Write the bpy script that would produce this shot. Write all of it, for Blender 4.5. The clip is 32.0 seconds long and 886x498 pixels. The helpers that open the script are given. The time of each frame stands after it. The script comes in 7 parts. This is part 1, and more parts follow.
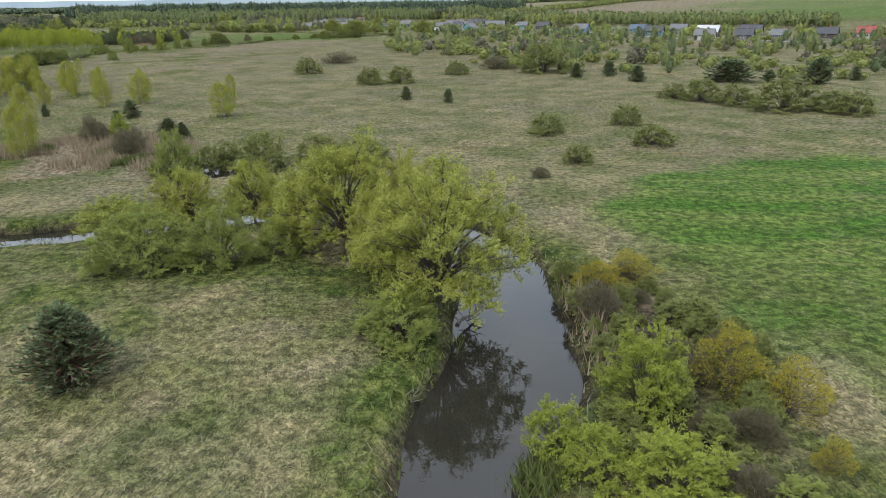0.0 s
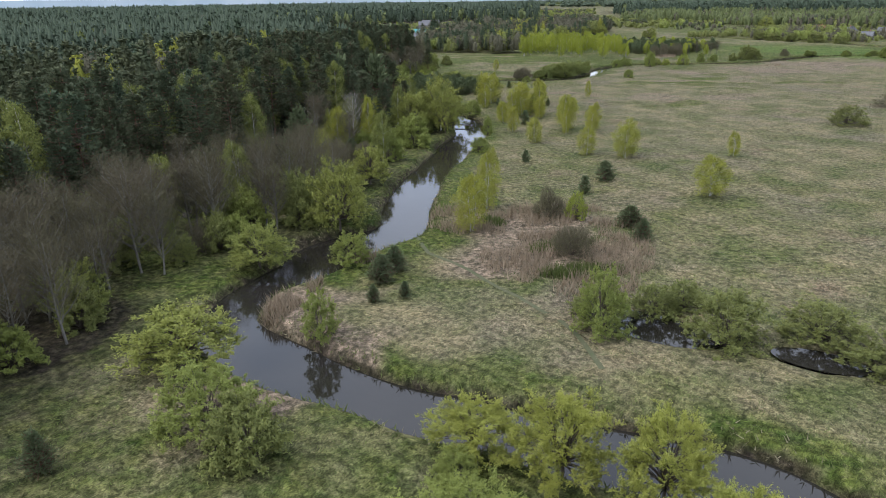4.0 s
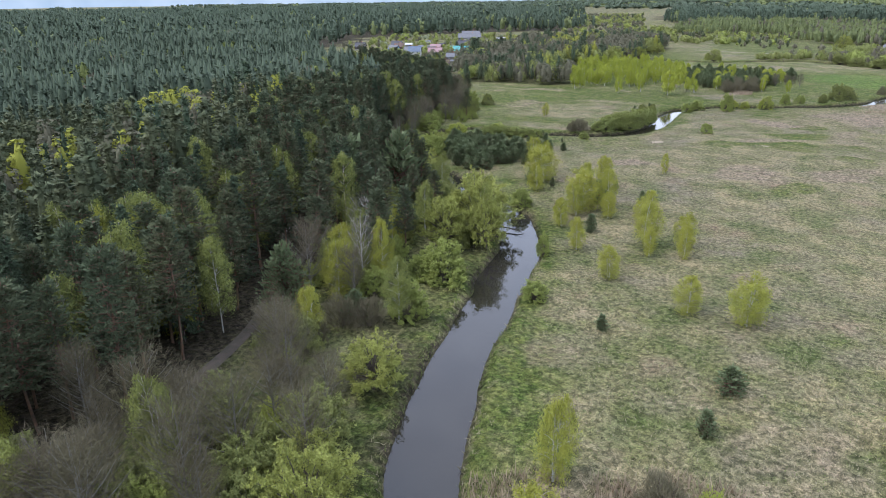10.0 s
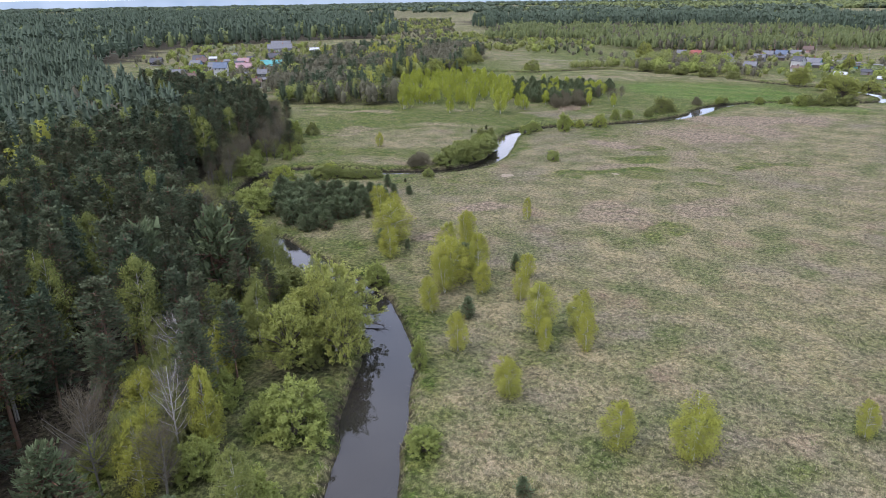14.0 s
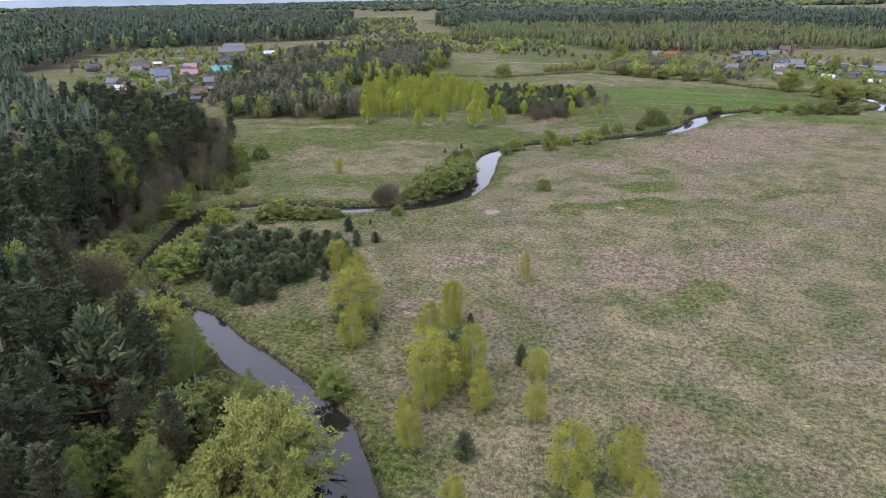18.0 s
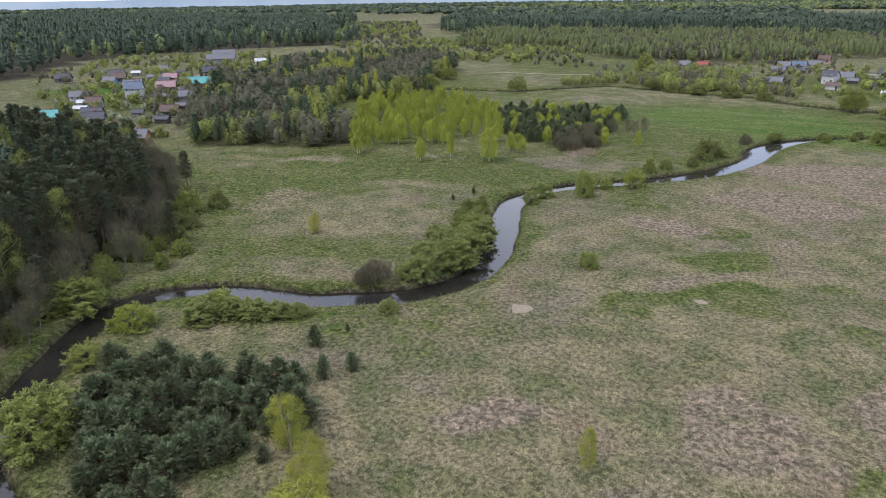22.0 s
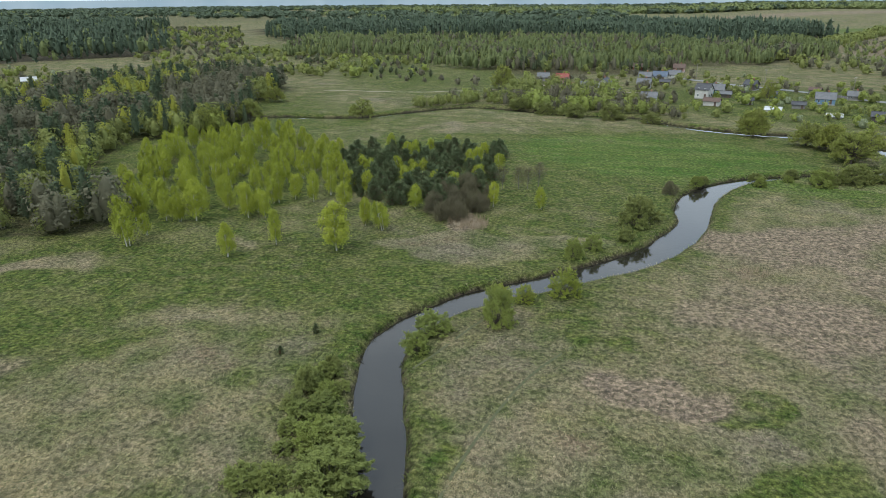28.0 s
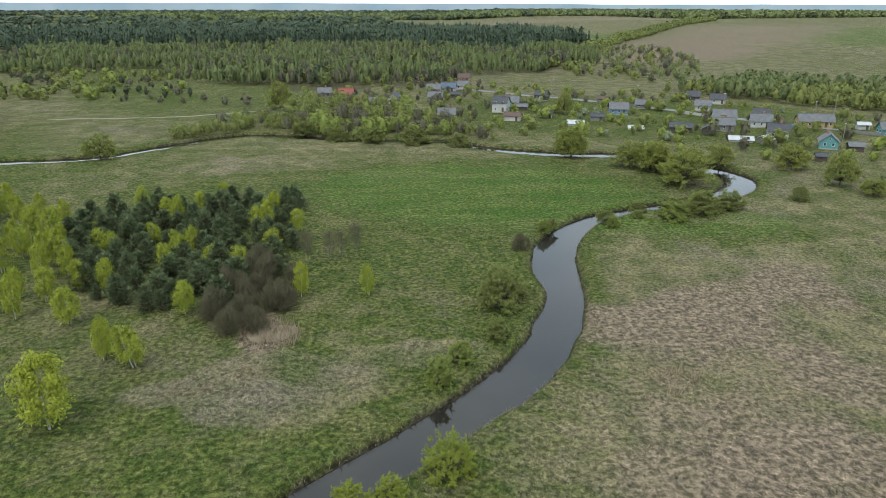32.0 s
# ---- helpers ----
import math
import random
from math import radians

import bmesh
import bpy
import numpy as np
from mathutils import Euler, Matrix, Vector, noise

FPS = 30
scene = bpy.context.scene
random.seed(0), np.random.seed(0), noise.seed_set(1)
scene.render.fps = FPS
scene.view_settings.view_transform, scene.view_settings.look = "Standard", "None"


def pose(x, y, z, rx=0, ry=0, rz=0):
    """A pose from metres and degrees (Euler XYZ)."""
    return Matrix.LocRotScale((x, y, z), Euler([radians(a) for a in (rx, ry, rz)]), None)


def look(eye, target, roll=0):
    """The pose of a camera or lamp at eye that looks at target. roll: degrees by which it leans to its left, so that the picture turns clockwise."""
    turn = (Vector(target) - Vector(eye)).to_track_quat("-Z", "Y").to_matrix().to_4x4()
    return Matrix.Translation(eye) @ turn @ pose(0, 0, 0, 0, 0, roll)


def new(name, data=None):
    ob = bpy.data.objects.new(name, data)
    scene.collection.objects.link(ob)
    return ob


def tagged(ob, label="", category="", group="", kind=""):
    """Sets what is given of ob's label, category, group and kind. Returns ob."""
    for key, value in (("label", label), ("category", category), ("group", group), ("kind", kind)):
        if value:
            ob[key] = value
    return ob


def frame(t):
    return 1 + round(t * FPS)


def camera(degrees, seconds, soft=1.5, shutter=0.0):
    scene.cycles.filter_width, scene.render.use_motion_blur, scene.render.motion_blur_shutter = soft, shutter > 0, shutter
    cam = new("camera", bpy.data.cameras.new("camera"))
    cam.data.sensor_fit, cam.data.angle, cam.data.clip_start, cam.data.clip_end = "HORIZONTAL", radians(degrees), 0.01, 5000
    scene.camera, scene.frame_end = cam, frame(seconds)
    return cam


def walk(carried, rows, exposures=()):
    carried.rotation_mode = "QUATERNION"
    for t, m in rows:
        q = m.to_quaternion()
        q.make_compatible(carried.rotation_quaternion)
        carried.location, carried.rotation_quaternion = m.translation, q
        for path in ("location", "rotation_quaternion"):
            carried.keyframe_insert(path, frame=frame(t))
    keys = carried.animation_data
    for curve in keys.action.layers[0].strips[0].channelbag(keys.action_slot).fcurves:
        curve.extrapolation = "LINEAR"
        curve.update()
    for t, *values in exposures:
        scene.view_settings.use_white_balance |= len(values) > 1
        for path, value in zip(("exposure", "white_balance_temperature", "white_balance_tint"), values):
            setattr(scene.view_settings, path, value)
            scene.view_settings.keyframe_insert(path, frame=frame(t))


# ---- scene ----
cam = camera(65.5, 32.0, soft=0.9)
SKY_STRENGTH = 1.88
METRES, EYE, TILT, LEAN, TURN = 288.0, 18.6, 0.35, 0.25, 0.0
ROWS = [
    (0.0, 0.0, 0.0, 0.0, -0.18, -20.25, 0.48),
    (0.5, -0.0, 0.0123, 0.0036, 3.27, -20.22, 0.45),
    (1.0, -0.0003, 0.0247, 0.007, 7.02, -20.19, 0.47),
    (1.5, -0.0014, 0.0371, 0.0105, 11.63, -20.23, 0.47),
    (2.0, -0.0031, 0.0497, 0.0136, 19.96, -20.26, 0.5),
    (2.5, -0.0055, 0.0619, 0.0171, 28.42, -20.34, 0.63),
    (3.0, -0.0091, 0.0739, 0.0206, 35.88, -20.38, 0.76),
    (3.5, -0.0137, 0.0853, 0.0242, 39.0, -20.43, 0.78),
    (5.5, -0.0397, 0.1242, 0.0322, 43.87, -20.6, 0.79),
    (6.0, -0.0474, 0.1335, 0.036, 43.85, -20.63, 0.79),
    (6.5, -0.0553, 0.1425, 0.0398, 43.85, -20.67, 0.76),
    (7.0, -0.0635, 0.1514, 0.0436, 43.84, -20.67, 0.74),
    (7.5, -0.0718, 0.1601, 0.0473, 44.14, -20.65, 0.72),
    (8.0, -0.0802, 0.1688, 0.0505, 44.21, -20.63, 0.69),
    (8.5, -0.0885, 0.1773, 0.054, 44.18, -20.63, 0.7),
    (9.0, -0.097, 0.1857, 0.0576, 44.14, -20.65, 0.7),
    (9.5, -0.1056, 0.1943, 0.061, 44.12, -20.67, 0.68),
    (10.0, -0.1143, 0.2029, 0.0643, 44.09, -20.67, 0.67),
    (10.5, -0.1229, 0.2114, 0.0677, 44.06, -20.68, 0.68),
    (11.0, -0.1316, 0.2199, 0.0711, 43.99, -20.68, 0.72),
    (11.5, -0.1402, 0.2282, 0.0747, 43.85, -20.66, 0.76),
    (12.0, -0.1489, 0.2366, 0.0783, 43.71, -20.66, 0.8),
    (12.5, -0.1574, 0.2449, 0.0798, 43.53, -20.6, 0.84),
    (13.0, -0.1661, 0.2529, 0.0796, 41.72, -20.61, 0.81),
    (13.5, -0.1745, 0.2609, 0.0789, 36.86, -20.62, 0.74),
    (14.0, -0.1829, 0.2689, 0.0786, 28.95, -20.66, 0.61),
    (14.5, -0.1909, 0.2777, 0.0785, 25.54, -20.67, 0.57),
    (16.5, -0.2168, 0.3168, 0.0804, 25.14, -20.7, 0.69),
    (17.0, -0.2237, 0.3295, 0.08, 25.33, -20.73, 0.7),
    (17.5, -0.2313, 0.3439, 0.0797, 25.59, -20.79, 0.73),
    (18.0, -0.2392, 0.3595, 0.08, 25.85, -20.84, 0.74),
    (18.5, -0.2475, 0.3758, 0.0801, 26.08, -20.88, 0.75),
    (19.0, -0.256, 0.3926, 0.0801, 26.23, -20.88, 0.71),
    (19.5, -0.2648, 0.4099, 0.0801, 26.33, -20.86, 0.69),
    (20.0, -0.2735, 0.4272, 0.0802, 26.37, -20.82, 0.67),
    (20.5, -0.2823, 0.4447, 0.0801, 26.37, -20.77, 0.62),
    (21.0, -0.2911, 0.4623, 0.0799, 26.36, -20.72, 0.61),
    (21.5, -0.2999, 0.4799, 0.0803, 26.33, -20.68, 0.6),
    (22.0, -0.3086, 0.4969, 0.0805, 26.27, -20.65, 0.59),
    (22.5, -0.3177, 0.5144, 0.08, 26.2, -20.61, 0.53),
    (23.0, -0.3265, 0.5321, 0.0793, 25.04, -20.57, 0.51),
    (23.5, -0.3353, 0.5496, 0.0789, 23.38, -20.56, 0.41),
    (24.0, -0.3438, 0.5672, 0.0782, 21.94, -20.54, 0.38),
    (24.5, -0.3523, 0.585, 0.0777, 20.67, -20.55, 0.33),
    (25.0, -0.3602, 0.6027, 0.0776, 19.57, -20.53, 0.28),
    (25.5, -0.3677, 0.6206, 0.0775, 18.29, -20.49, 0.28),
    (27.5, -0.3939, 0.6952, 0.0782, 13.7, -20.45, 0.16),
    (28.0, -0.3995, 0.714, 0.0787, 12.94, -20.47, 0.16),
    (28.5, -0.405, 0.7328, 0.0788, 12.38, -20.44, 0.12),
    (29.0, -0.4103, 0.7514, 0.0786, 11.83, -20.37, 0.02),
    (29.5, -0.415, 0.7701, 0.0786, 10.56, -20.32, -0.01),
    (30.0, -0.42, 0.7889, 0.0789, 9.14, -20.27, -0.11),
    (30.5, -0.4247, 0.8078, 0.0787, 7.73, -20.25, -0.24),
    (31.0, -0.4289, 0.8263, 0.0775, 3.54, -20.15, -0.42),
    (31.5, -0.432, 0.8453, 0.0767, -2.08, -20.02, -0.45),
    (32.0, -0.4342, 0.8645, 0.0771, -5.73, -19.97, -0.43),
]
walk(cam, [(t, pose(0, 0, EYE, TILT, LEAN, TURN) @ pose(METRES * x, METRES * y, METRES * z, 90 + pitch, roll, yaw)) for t, x, y, z, yaw, pitch, roll in ROWS],
     [(0.0, 0.10, 6440, 6), (2.0, 0.0, 6290, 9), (3.5, 0.04, 6190, 12), (7.0, 0.32, 5970, 17), (11.0, 0.47, 5870, 15), (14.0, 0.34, 5970, 20), (19.0, 0.16, 6040, 22), (23.0, -0.02, 6110, 14), (26.0, -0.13, 6210, 5), (32.0, -0.13, 6370, 1)])

# ---- light ----
world = bpy.data.worlds.new("overcast")
scene.world = world
world.use_nodes = True
wn, wl = world.node_tree.nodes, world.node_tree.links
sky = wn.new("ShaderNodeTexSky")
sky.sky_type, sky.sun_disc = "NISHITA", False
sky.sun_elevation, sky.sun_rotation = radians(48), radians(200)
cloud_noise = wn.new("ShaderNodeTexNoise")
cloud_noise.inputs["Scale"].default_value, cloud_noise.inputs["Detail"].default_value = 3.0, 6.0
cloud_ramp = wn.new("ShaderNodeValToRGB")
cloud_ramp.color_ramp.elements[0].position, cloud_ramp.color_ramp.elements[0].color = 0.35, (0.60, 0.69, 0.84, 1)
cloud_ramp.color_ramp.elements[1].position, cloud_ramp.color_ramp.elements[1].color = 0.68, (0.95, 0.98, 1.04, 1)
sky_scale = wn.new("ShaderNodeVectorMath")
sky_scale.operation = "SCALE"
sky_scale.inputs["Scale"].default_value = 0.10
cloud_mix = wn.new("ShaderNodeMix")
cloud_mix.data_type = "RGBA"
cloud_mix.inputs["Factor"].default_value = 0.78
wl.new(sky.outputs[0], sky_scale.inputs[0])
wl.new(cloud_noise.outputs[0], cloud_ramp.inputs[0])
wl.new(sky_scale.outputs[0], cloud_mix.inputs["A"])
wl.new(cloud_ramp.outputs[0], cloud_mix.inputs["B"])
wl.new(cloud_mix.outputs["Result"], wn["Background"].inputs["Color"])
wn["Background"].inputs["Strength"].default_value = SKY_STRENGTH
sun = new("sun", bpy.data.lights.new("sun", "SUN"))
sun.data.energy, sun.data.angle, sun.data.color = 1.9, radians(24), (1.0, 0.96, 0.9)
sun.matrix_world = look((0, 0, 50), (18, 30, 0))

# ---- small tools ----
rng = np.random.default_rng(7)
TABLE = rng.random((256, 256))


def vnoise(x, y, scale, shift=0.0):
    """Smooth value noise, 0 to 1, with cells of the given size in metres."""
    u, v = np.asarray(x) / scale + shift, np.asarray(y) / scale + 1.7 * shift
    i, j = np.floor(u).astype(int), np.floor(v).astype(int)
    a, b = u - i, v - j
    a, b = a * a * (3 - 2 * a), b * b * (3 - 2 * b)
    t = lambda p, q: TABLE[p % 256, q % 256]
    return (t(i, j) * (1 - a) + t(i + 1, j) * a) * (1 - b) + (t(i, j + 1) * (1 - a) + t(i + 1, j + 1) * a) * b


def smooth(a, b, x):
    t = np.clip((np.asarray(x) - a) / (b - a), 0, 1)
    return t * t * (3 - 2 * t)


def unit(v):
    return v / np.maximum(np.linalg.norm(v, axis=-1, keepdims=True), 1e-9)


def mesh(name, verts, faces, material, shaded=False):
    """A mesh from an array of points and an array of faces that all have the same number of corners."""
    verts, faces = np.asarray(verts, np.float32), np.asarray(faces, np.int32)
    me = bpy.data.meshes.new(name)
    me.vertices.add(len(verts))
    me.vertices.foreach_set("co", verts.ravel())
    me.loops.add(faces.size)
    me.loops.foreach_set("vertex_index", faces.ravel())
    me.polygons.add(len(faces))
    me.polygons.foreach_set("loop_start", np.arange(len(faces), dtype=np.int32) * faces.shape[1])
    if shaded:
        me.polygons.foreach_set("use_smooth", np.ones(len(faces), bool))
    me.materials.append(material)
    me.update(calc_edges=True)
    return me


def part(name, me, parent, label=""):
    ob = new(name, me)
    ob.parent = parent
    return tagged(ob, label)


def cards(at, along, facing, length, width):
    """Small pointed leaves or sprays: three corners each."""
    n = len(at)
    along = unit(along)
    side = unit(np.cross(along, facing))
    l, w = np.broadcast_to(length, n)[:, None] / 2, np.broadcast_to(width, n)[:, None] / 2
    v = np.stack([at - along * l - side * w, at - along * l + side * w, at + along * l], 1).reshape(-1, 3)
    return v, np.arange(3 * n).reshape(-1, 3)


def tubes(lines, sides=4):
    """Tapered limbs: each line is an array of points and an array of radii."""
    vs, fs, base = [], [], 0
    ring = np.linspace(0, 2 * np.pi, sides, endpoint=False)
    for pts, rad in lines:
        pts = np.asarray(pts, float)
        d = unit(np.gradient(pts, axis=0))
        ref = np.where(np.abs(d[:, 2:3]) > 0.9, [[1.0, 0, 0]], [[0, 0, 1.0]])
        a = unit(np.cross(d, ref))
        b = np.cross(d, a)
        v = pts[:, None] + np.asarray(rad)[:, None, None] * (np.cos(ring)[None, :, None] * a[:, None] + np.sin(ring)[None, :, None] * b[:, None])
        k = len(pts)
        idx = np.arange(k * sides).reshape(k, sides)
        nxt = np.roll(idx, -1, axis=1)
        f = np.stack([idx[:-1], nxt[:-1], nxt[1:], idx[1:]], -1).reshape(-1, 4)
        vs.append(v.reshape(-1, 3))
        fs.append(f + base)
        base += k * sides
    return np.concatenate(vs), np.concatenate(fs)


def bend(a, b, sag, r0, r1, steps=5):
    """A limb from a to b that bows by sag, tapering from r0 to r1."""
    t = np.linspace(0, 1, steps)[:, None]
    p = np.asarray(a) * (1 - t) + np.asarray(b) * t + np.asarray(sag) * np.sin(np.pi * t)
    return p, np.linspace(r0, r1, steps)


def join(*pairs):
    vs, fs, base = [], [], 0
    for v, f in pairs:
        vs.append(v)
        fs.append(f + base)
        base += len(v)
    return np.concatenate(vs), np.concatenate(fs)


def inside(poly, x, y):
    """Which of the points lie in the polygon."""
    x, y, hit = np.asarray(x), np.asarray(y), np.zeros(np.shape(x), bool)
    for (ax, ay), (bx, by) in zip(poly, poly[1:] + poly[:1]):
        cross = (ay > y) != (by > y)
        hit ^= cross & (x < (bx - ax) * (y - ay) / (by - ay + 1e-12) + ax)
    return hit


def scatter(poly, gap, r, jitter=0.42):
    """Points about gap metres apart in a polygon, on a shaken grid."""
    p = np.array(poly)
    (x0, y0), (x1, y1) = p.min(0), p.max(0)
    gx, gy = np.meshgrid(np.arange(x0, x1, gap), np.arange(y0, y1, gap * 0.87))
    gx = gx + (np.arange(gx.shape[0]) % 2)[:, None] * gap / 2
    gx, gy = (gx + r.uniform(-jitter, jitter, gx.shape) * gap).ravel(), (gy + r.uniform(-jitter, jitter, gy.shape) * gap).ravel()
    keep = inside(poly, gx, gy)
    return gx[keep], gy[keep]


def ragged(points, much, cell):
    """The same points pushed about by broad noise, so that a wood's edge wanders."""
    x, y = points
    return x + much * (vnoise(x, y, cell, 2.7) - 0.5), y + much * (vnoise(x, y, cell, 8.3) - 0.5)


def catmull(rows, step):
    """Points along a smooth line through the rows, about step metres apart."""
    p = np.array(rows, float)
    p = np.vstack([2 * p[0] - p[1], p, 2 * p[-1] - p[-2]])
    out = []
    for a, b, c, d in zip(p, p[1:], p[2:], p[3:]):
        n = max(2, int(np.linalg.norm((c - b)[:2]) / step))
        t = np.linspace(0, 1, n, endpoint=False)[:, None]
        out.append(0.5 * (2 * b + (c - a) * t + (2 * a - 5 * b + 4 * c - d) * t**2 + (3 * b - a - 3 * c + d) * t**3))
    return np.concatenate(out)


# ---- plan ----
BIRCHES_A = [
    (-96.2, 66.8, 6.1, 3.3), (-118.6, 83.9, 14.0, 5.3), (-110.7, 88.9, 9.3, 7.0), (-107.5, 89.1, 11.4, 5.1), (-54.7, 89.2, 7.1, 4.1),
    (-116.3, 91.5, 14.5, 6.3), (-59.2, 98.1, 8.5, 3.0), (-95.0, 99.3, 7.0, 3.1), (-100.9, 108.2, 8.4, 3.6), (-103.1, 111.1, 7.7, 3.3),
    (-108.8, 115.7, 7.2, 4.6), (-100.5, 115.8, 9.7, 3.2), (-38.1, 122.1, 6.1, 4.4), (-108.7, 124.7, 7.5, 3.7), (-65.6, 135.5, 5.2, 3.4),
    (-58.9, 136.9, 7.0, 4.4), (-78.9, 138.8, 5.0, 3.2), (-88.6, 145.3, 5.5, 2.8), (-44.2, 147.8, 4.5, 2.0), (-79.0, 150.6, 4.9, 2.0),
]
BIRCHES_B = [
    (-74.6, 153.1, 5.5, 2.4), (-97.3, 153.6, 5.1, 2.6), (-81.6, 154.3, 7.6, 4.4), (-99.1, 155.9, 4.4, 2.6), (-77.1, 157.8, 5.8, 3.3),
    (-98.7, 160.6, 6.1, 3.1), (-93.7, 162.9, 5.0, 2.8), (-87.7, 163.3, 5.3, 2.4), (-100.3, 164.7, 8.0, 6.2), (-96.8, 167.7, 8.0, 3.7),
    (-114.7, 169.3, 5.7, 3.6), (-90.3, 171.6, 4.1, 2.8), (-104.8, 172.6, 6.9, 3.6), (-118.3, 176.5, 7.9, 7.0), (-104.7, 178.9, 7.2, 2.9),
    (-105.6, 181.4, 6.2, 3.2), (-122.7, 183.2, 6.9, 3.7), (-129.2, 189.0, 6.4, 3.5), (-101.1, 198.2, 4.6, 1.7), (-167.7, 245.4, 4.4, 2.4),
]
BIRCHES_C = [
    (-177.8, 308.3, 6.8, 3.0), (-199.1, 309.8, 9.8, 4.2), (-160.2, 315.3, 9.4, 5.4), (-172.1, 315.5, 7.1, 2.6), (-207.8, 325.8, 7.3, 3.6),
    (-195.1, 326.5, 9.6, 4.7), (-155.4, 328.3, 6.0, 3.5), (-159.8, 330.1, 5.8, 2.1), (-185.7, 330.5, 7.9, 3.5), (-182.2, 331.2, 6.1, 2.6),
    (-160.3, 331.9, 5.4, 2.5), (-168.3, 341.6, 6.2, 3.6), (-176.8, 344.0, 6.9, 2.8), (-126.5, 347.6, 5.2, 2.3), (-136.9, 348.6, 5.9, 2.5),
]
BIRCHES = BIRCHES_A + BIRCHES_B + BIRCHES_C
YOUNG_PINES_A = [
    (-19.7, 31.9, 4.2, 4.5), (-39.8, 32.5, 4.3, 2.5), (-46.3, 37.4, 2.9, 1.8), (-49.1, 67.5, 1.8, 1.2), (-47.5, 70.1, 1.6, 1.2),
    (-52.0, 71.4, 2.9, 2.8), (-53.1, 74.4, 2.7, 2.5), (-37.2, 98.5, 2.6, 2.3), (-102.9, 101.4, 9.0, 6.2), (-40.7, 102.5, 2.5, 3.3),
    (-94.6, 106.0, 4.0, 3.8), (-52.8, 112.5, 2.7, 2.1), (-54.0, 120.9, 3.0, 3.4), (-71.0, 124.4, 2.1, 1.8), (-128.3, 132.1, 14.9, 9.6),
    (1.2, 134.7, 2.5, 2.4), (-7.0, 137.8, 2.7, 2.5), (-126.4, 142.8, 14.3, 8.3), (82.4, 154.5, 5.4, 7.5), (-91.9, 154.5, 3.2, 2.4),
]
YOUNG_PINES_B = [
    (74.7, 160.9, 2.5, 3.6), (66.1, 162.0, 5.0, 11.7), (95.1, 162.0, 3.0, 3.3), (45.5, 164.4, 3.5, 4.8), (-100.4, 170.7, 4.6, 4.6),
    (-92.9, 173.5, 2.9, 1.5), (-118.8, 173.9, 3.2, 3.4), (-114.0, 174.4, 1.8, 1.2), (33.3, 174.6, 3.5, 3.9), (42.1, 177.5, 3.7, 4.0),
    (-102.8, 180.8, 1.8, 1.2), (-130.2, 185.6, 2.1, 1.6), (-134.2, 201.4, 3.0, 2.0), (-132.1, 204.4, 2.1, 1.9), (-133.4, 206.2, 1.4, 1.6),
    (-139.9, 207.5, 3.0, 2.3), (-138.5, 213.0, 1.1, 0.7), (-153.3, 277.7, 1.2, 1.0), (-151.0, 283.9, 1.5, 1.1), (-141.9, 389.0, 2.7, 2.1),
]
YOUNG_PINES_C = [
    (-145.1, 389.3, 2.5, 2.1), (-141.9, 401.1, 2.9, 2.3), (-147.2, 401.6, 2.2, 2.0),
]
YOUNG_PINES = YOUNG_PINES_A + YOUNG_PINES_B + YOUNG_PINES_C
WILLOWS_A = [
    (-66.7, 48.3, 6.2, 5.1), (-51.7, 49.8, 5.6, 8.4),     (-64.0, 66.5, 5.4, 6.6), (-66.7, 79.6, 9.8, 6.4),
    (-71.8, 83.2, 6.2, 7.7), (-80.7, 97.0, 6.5, 6.3), (-104.4, 132.0, 9.8, 7.2), (-99.2, 136.0, 9.7, 5.8), (-107.5, 136.6, 6.8, 7.1),
    (-104.3, 139.2, 12.0, 9.6), (-107.3, 144.4, 8.9, 11.3), (-137.3, 158.3, 8.2, 9.7), (-157.1, 165.7, 8.7, 9.2), (-160.5, 172.9, 4.5, 4.0),
]
WILLOWS_B = [
    (-165.4, 173.6, 6.0, 9.1), (-163.0, 191.4, 3.1, 4.8), (-6.7, 397.1, 4.8, 8.1), (-9.6, 405.5, 9.3, 9.9), (-48.4, 409.0, 9.9, 14.1),
    (-10.9, 424.4, 7.8, 12.5), (-49.7, 427.8, 8.6, 14.0), (-30.2, 429.6, 7.2, 9.5), (-66.7, 445.6, 8.9, 10.9),
]
WILLOWS = WILLOWS_A + WILLOWS_B
SHRUBS_A = [
    (13.4, 20.9, 1.7, 2.6), (-42.4, 46.3, 5.8, 6.5), (-47.3, 56.0, 5.1, 3.4),
    (-58.6, 72.9, 3.9, 4.6), (-29.6, 74.9, 6.6, 4.8), (-31.4, 78.1, 4.6, 5.0), (-28.0, 81.8, 3.9, 4.4), (16.5, 82.2, 2.8, 4.1),
    (-9.6, 83.1, 3.9, 6.3), (-26.4, 84.2, 3.0, 3.6), (-21.3, 80.2, 5.8, 6.7), (-15.3, 85.4, 2.8, 6.3), (28.0, 91.1, 2.9, 5.3), (15.4, 101.2, 3.1, 5.4),
    (28.6, 107.5, 1.5, 5.3), (-90.4, 110.9, 5.8, 5.0), (66.9, 112.6, 3.6, 6.9), (65.5, 116.9, 3.6, 6.7), (58.6, 119.4, 4.3, 10.7),
]
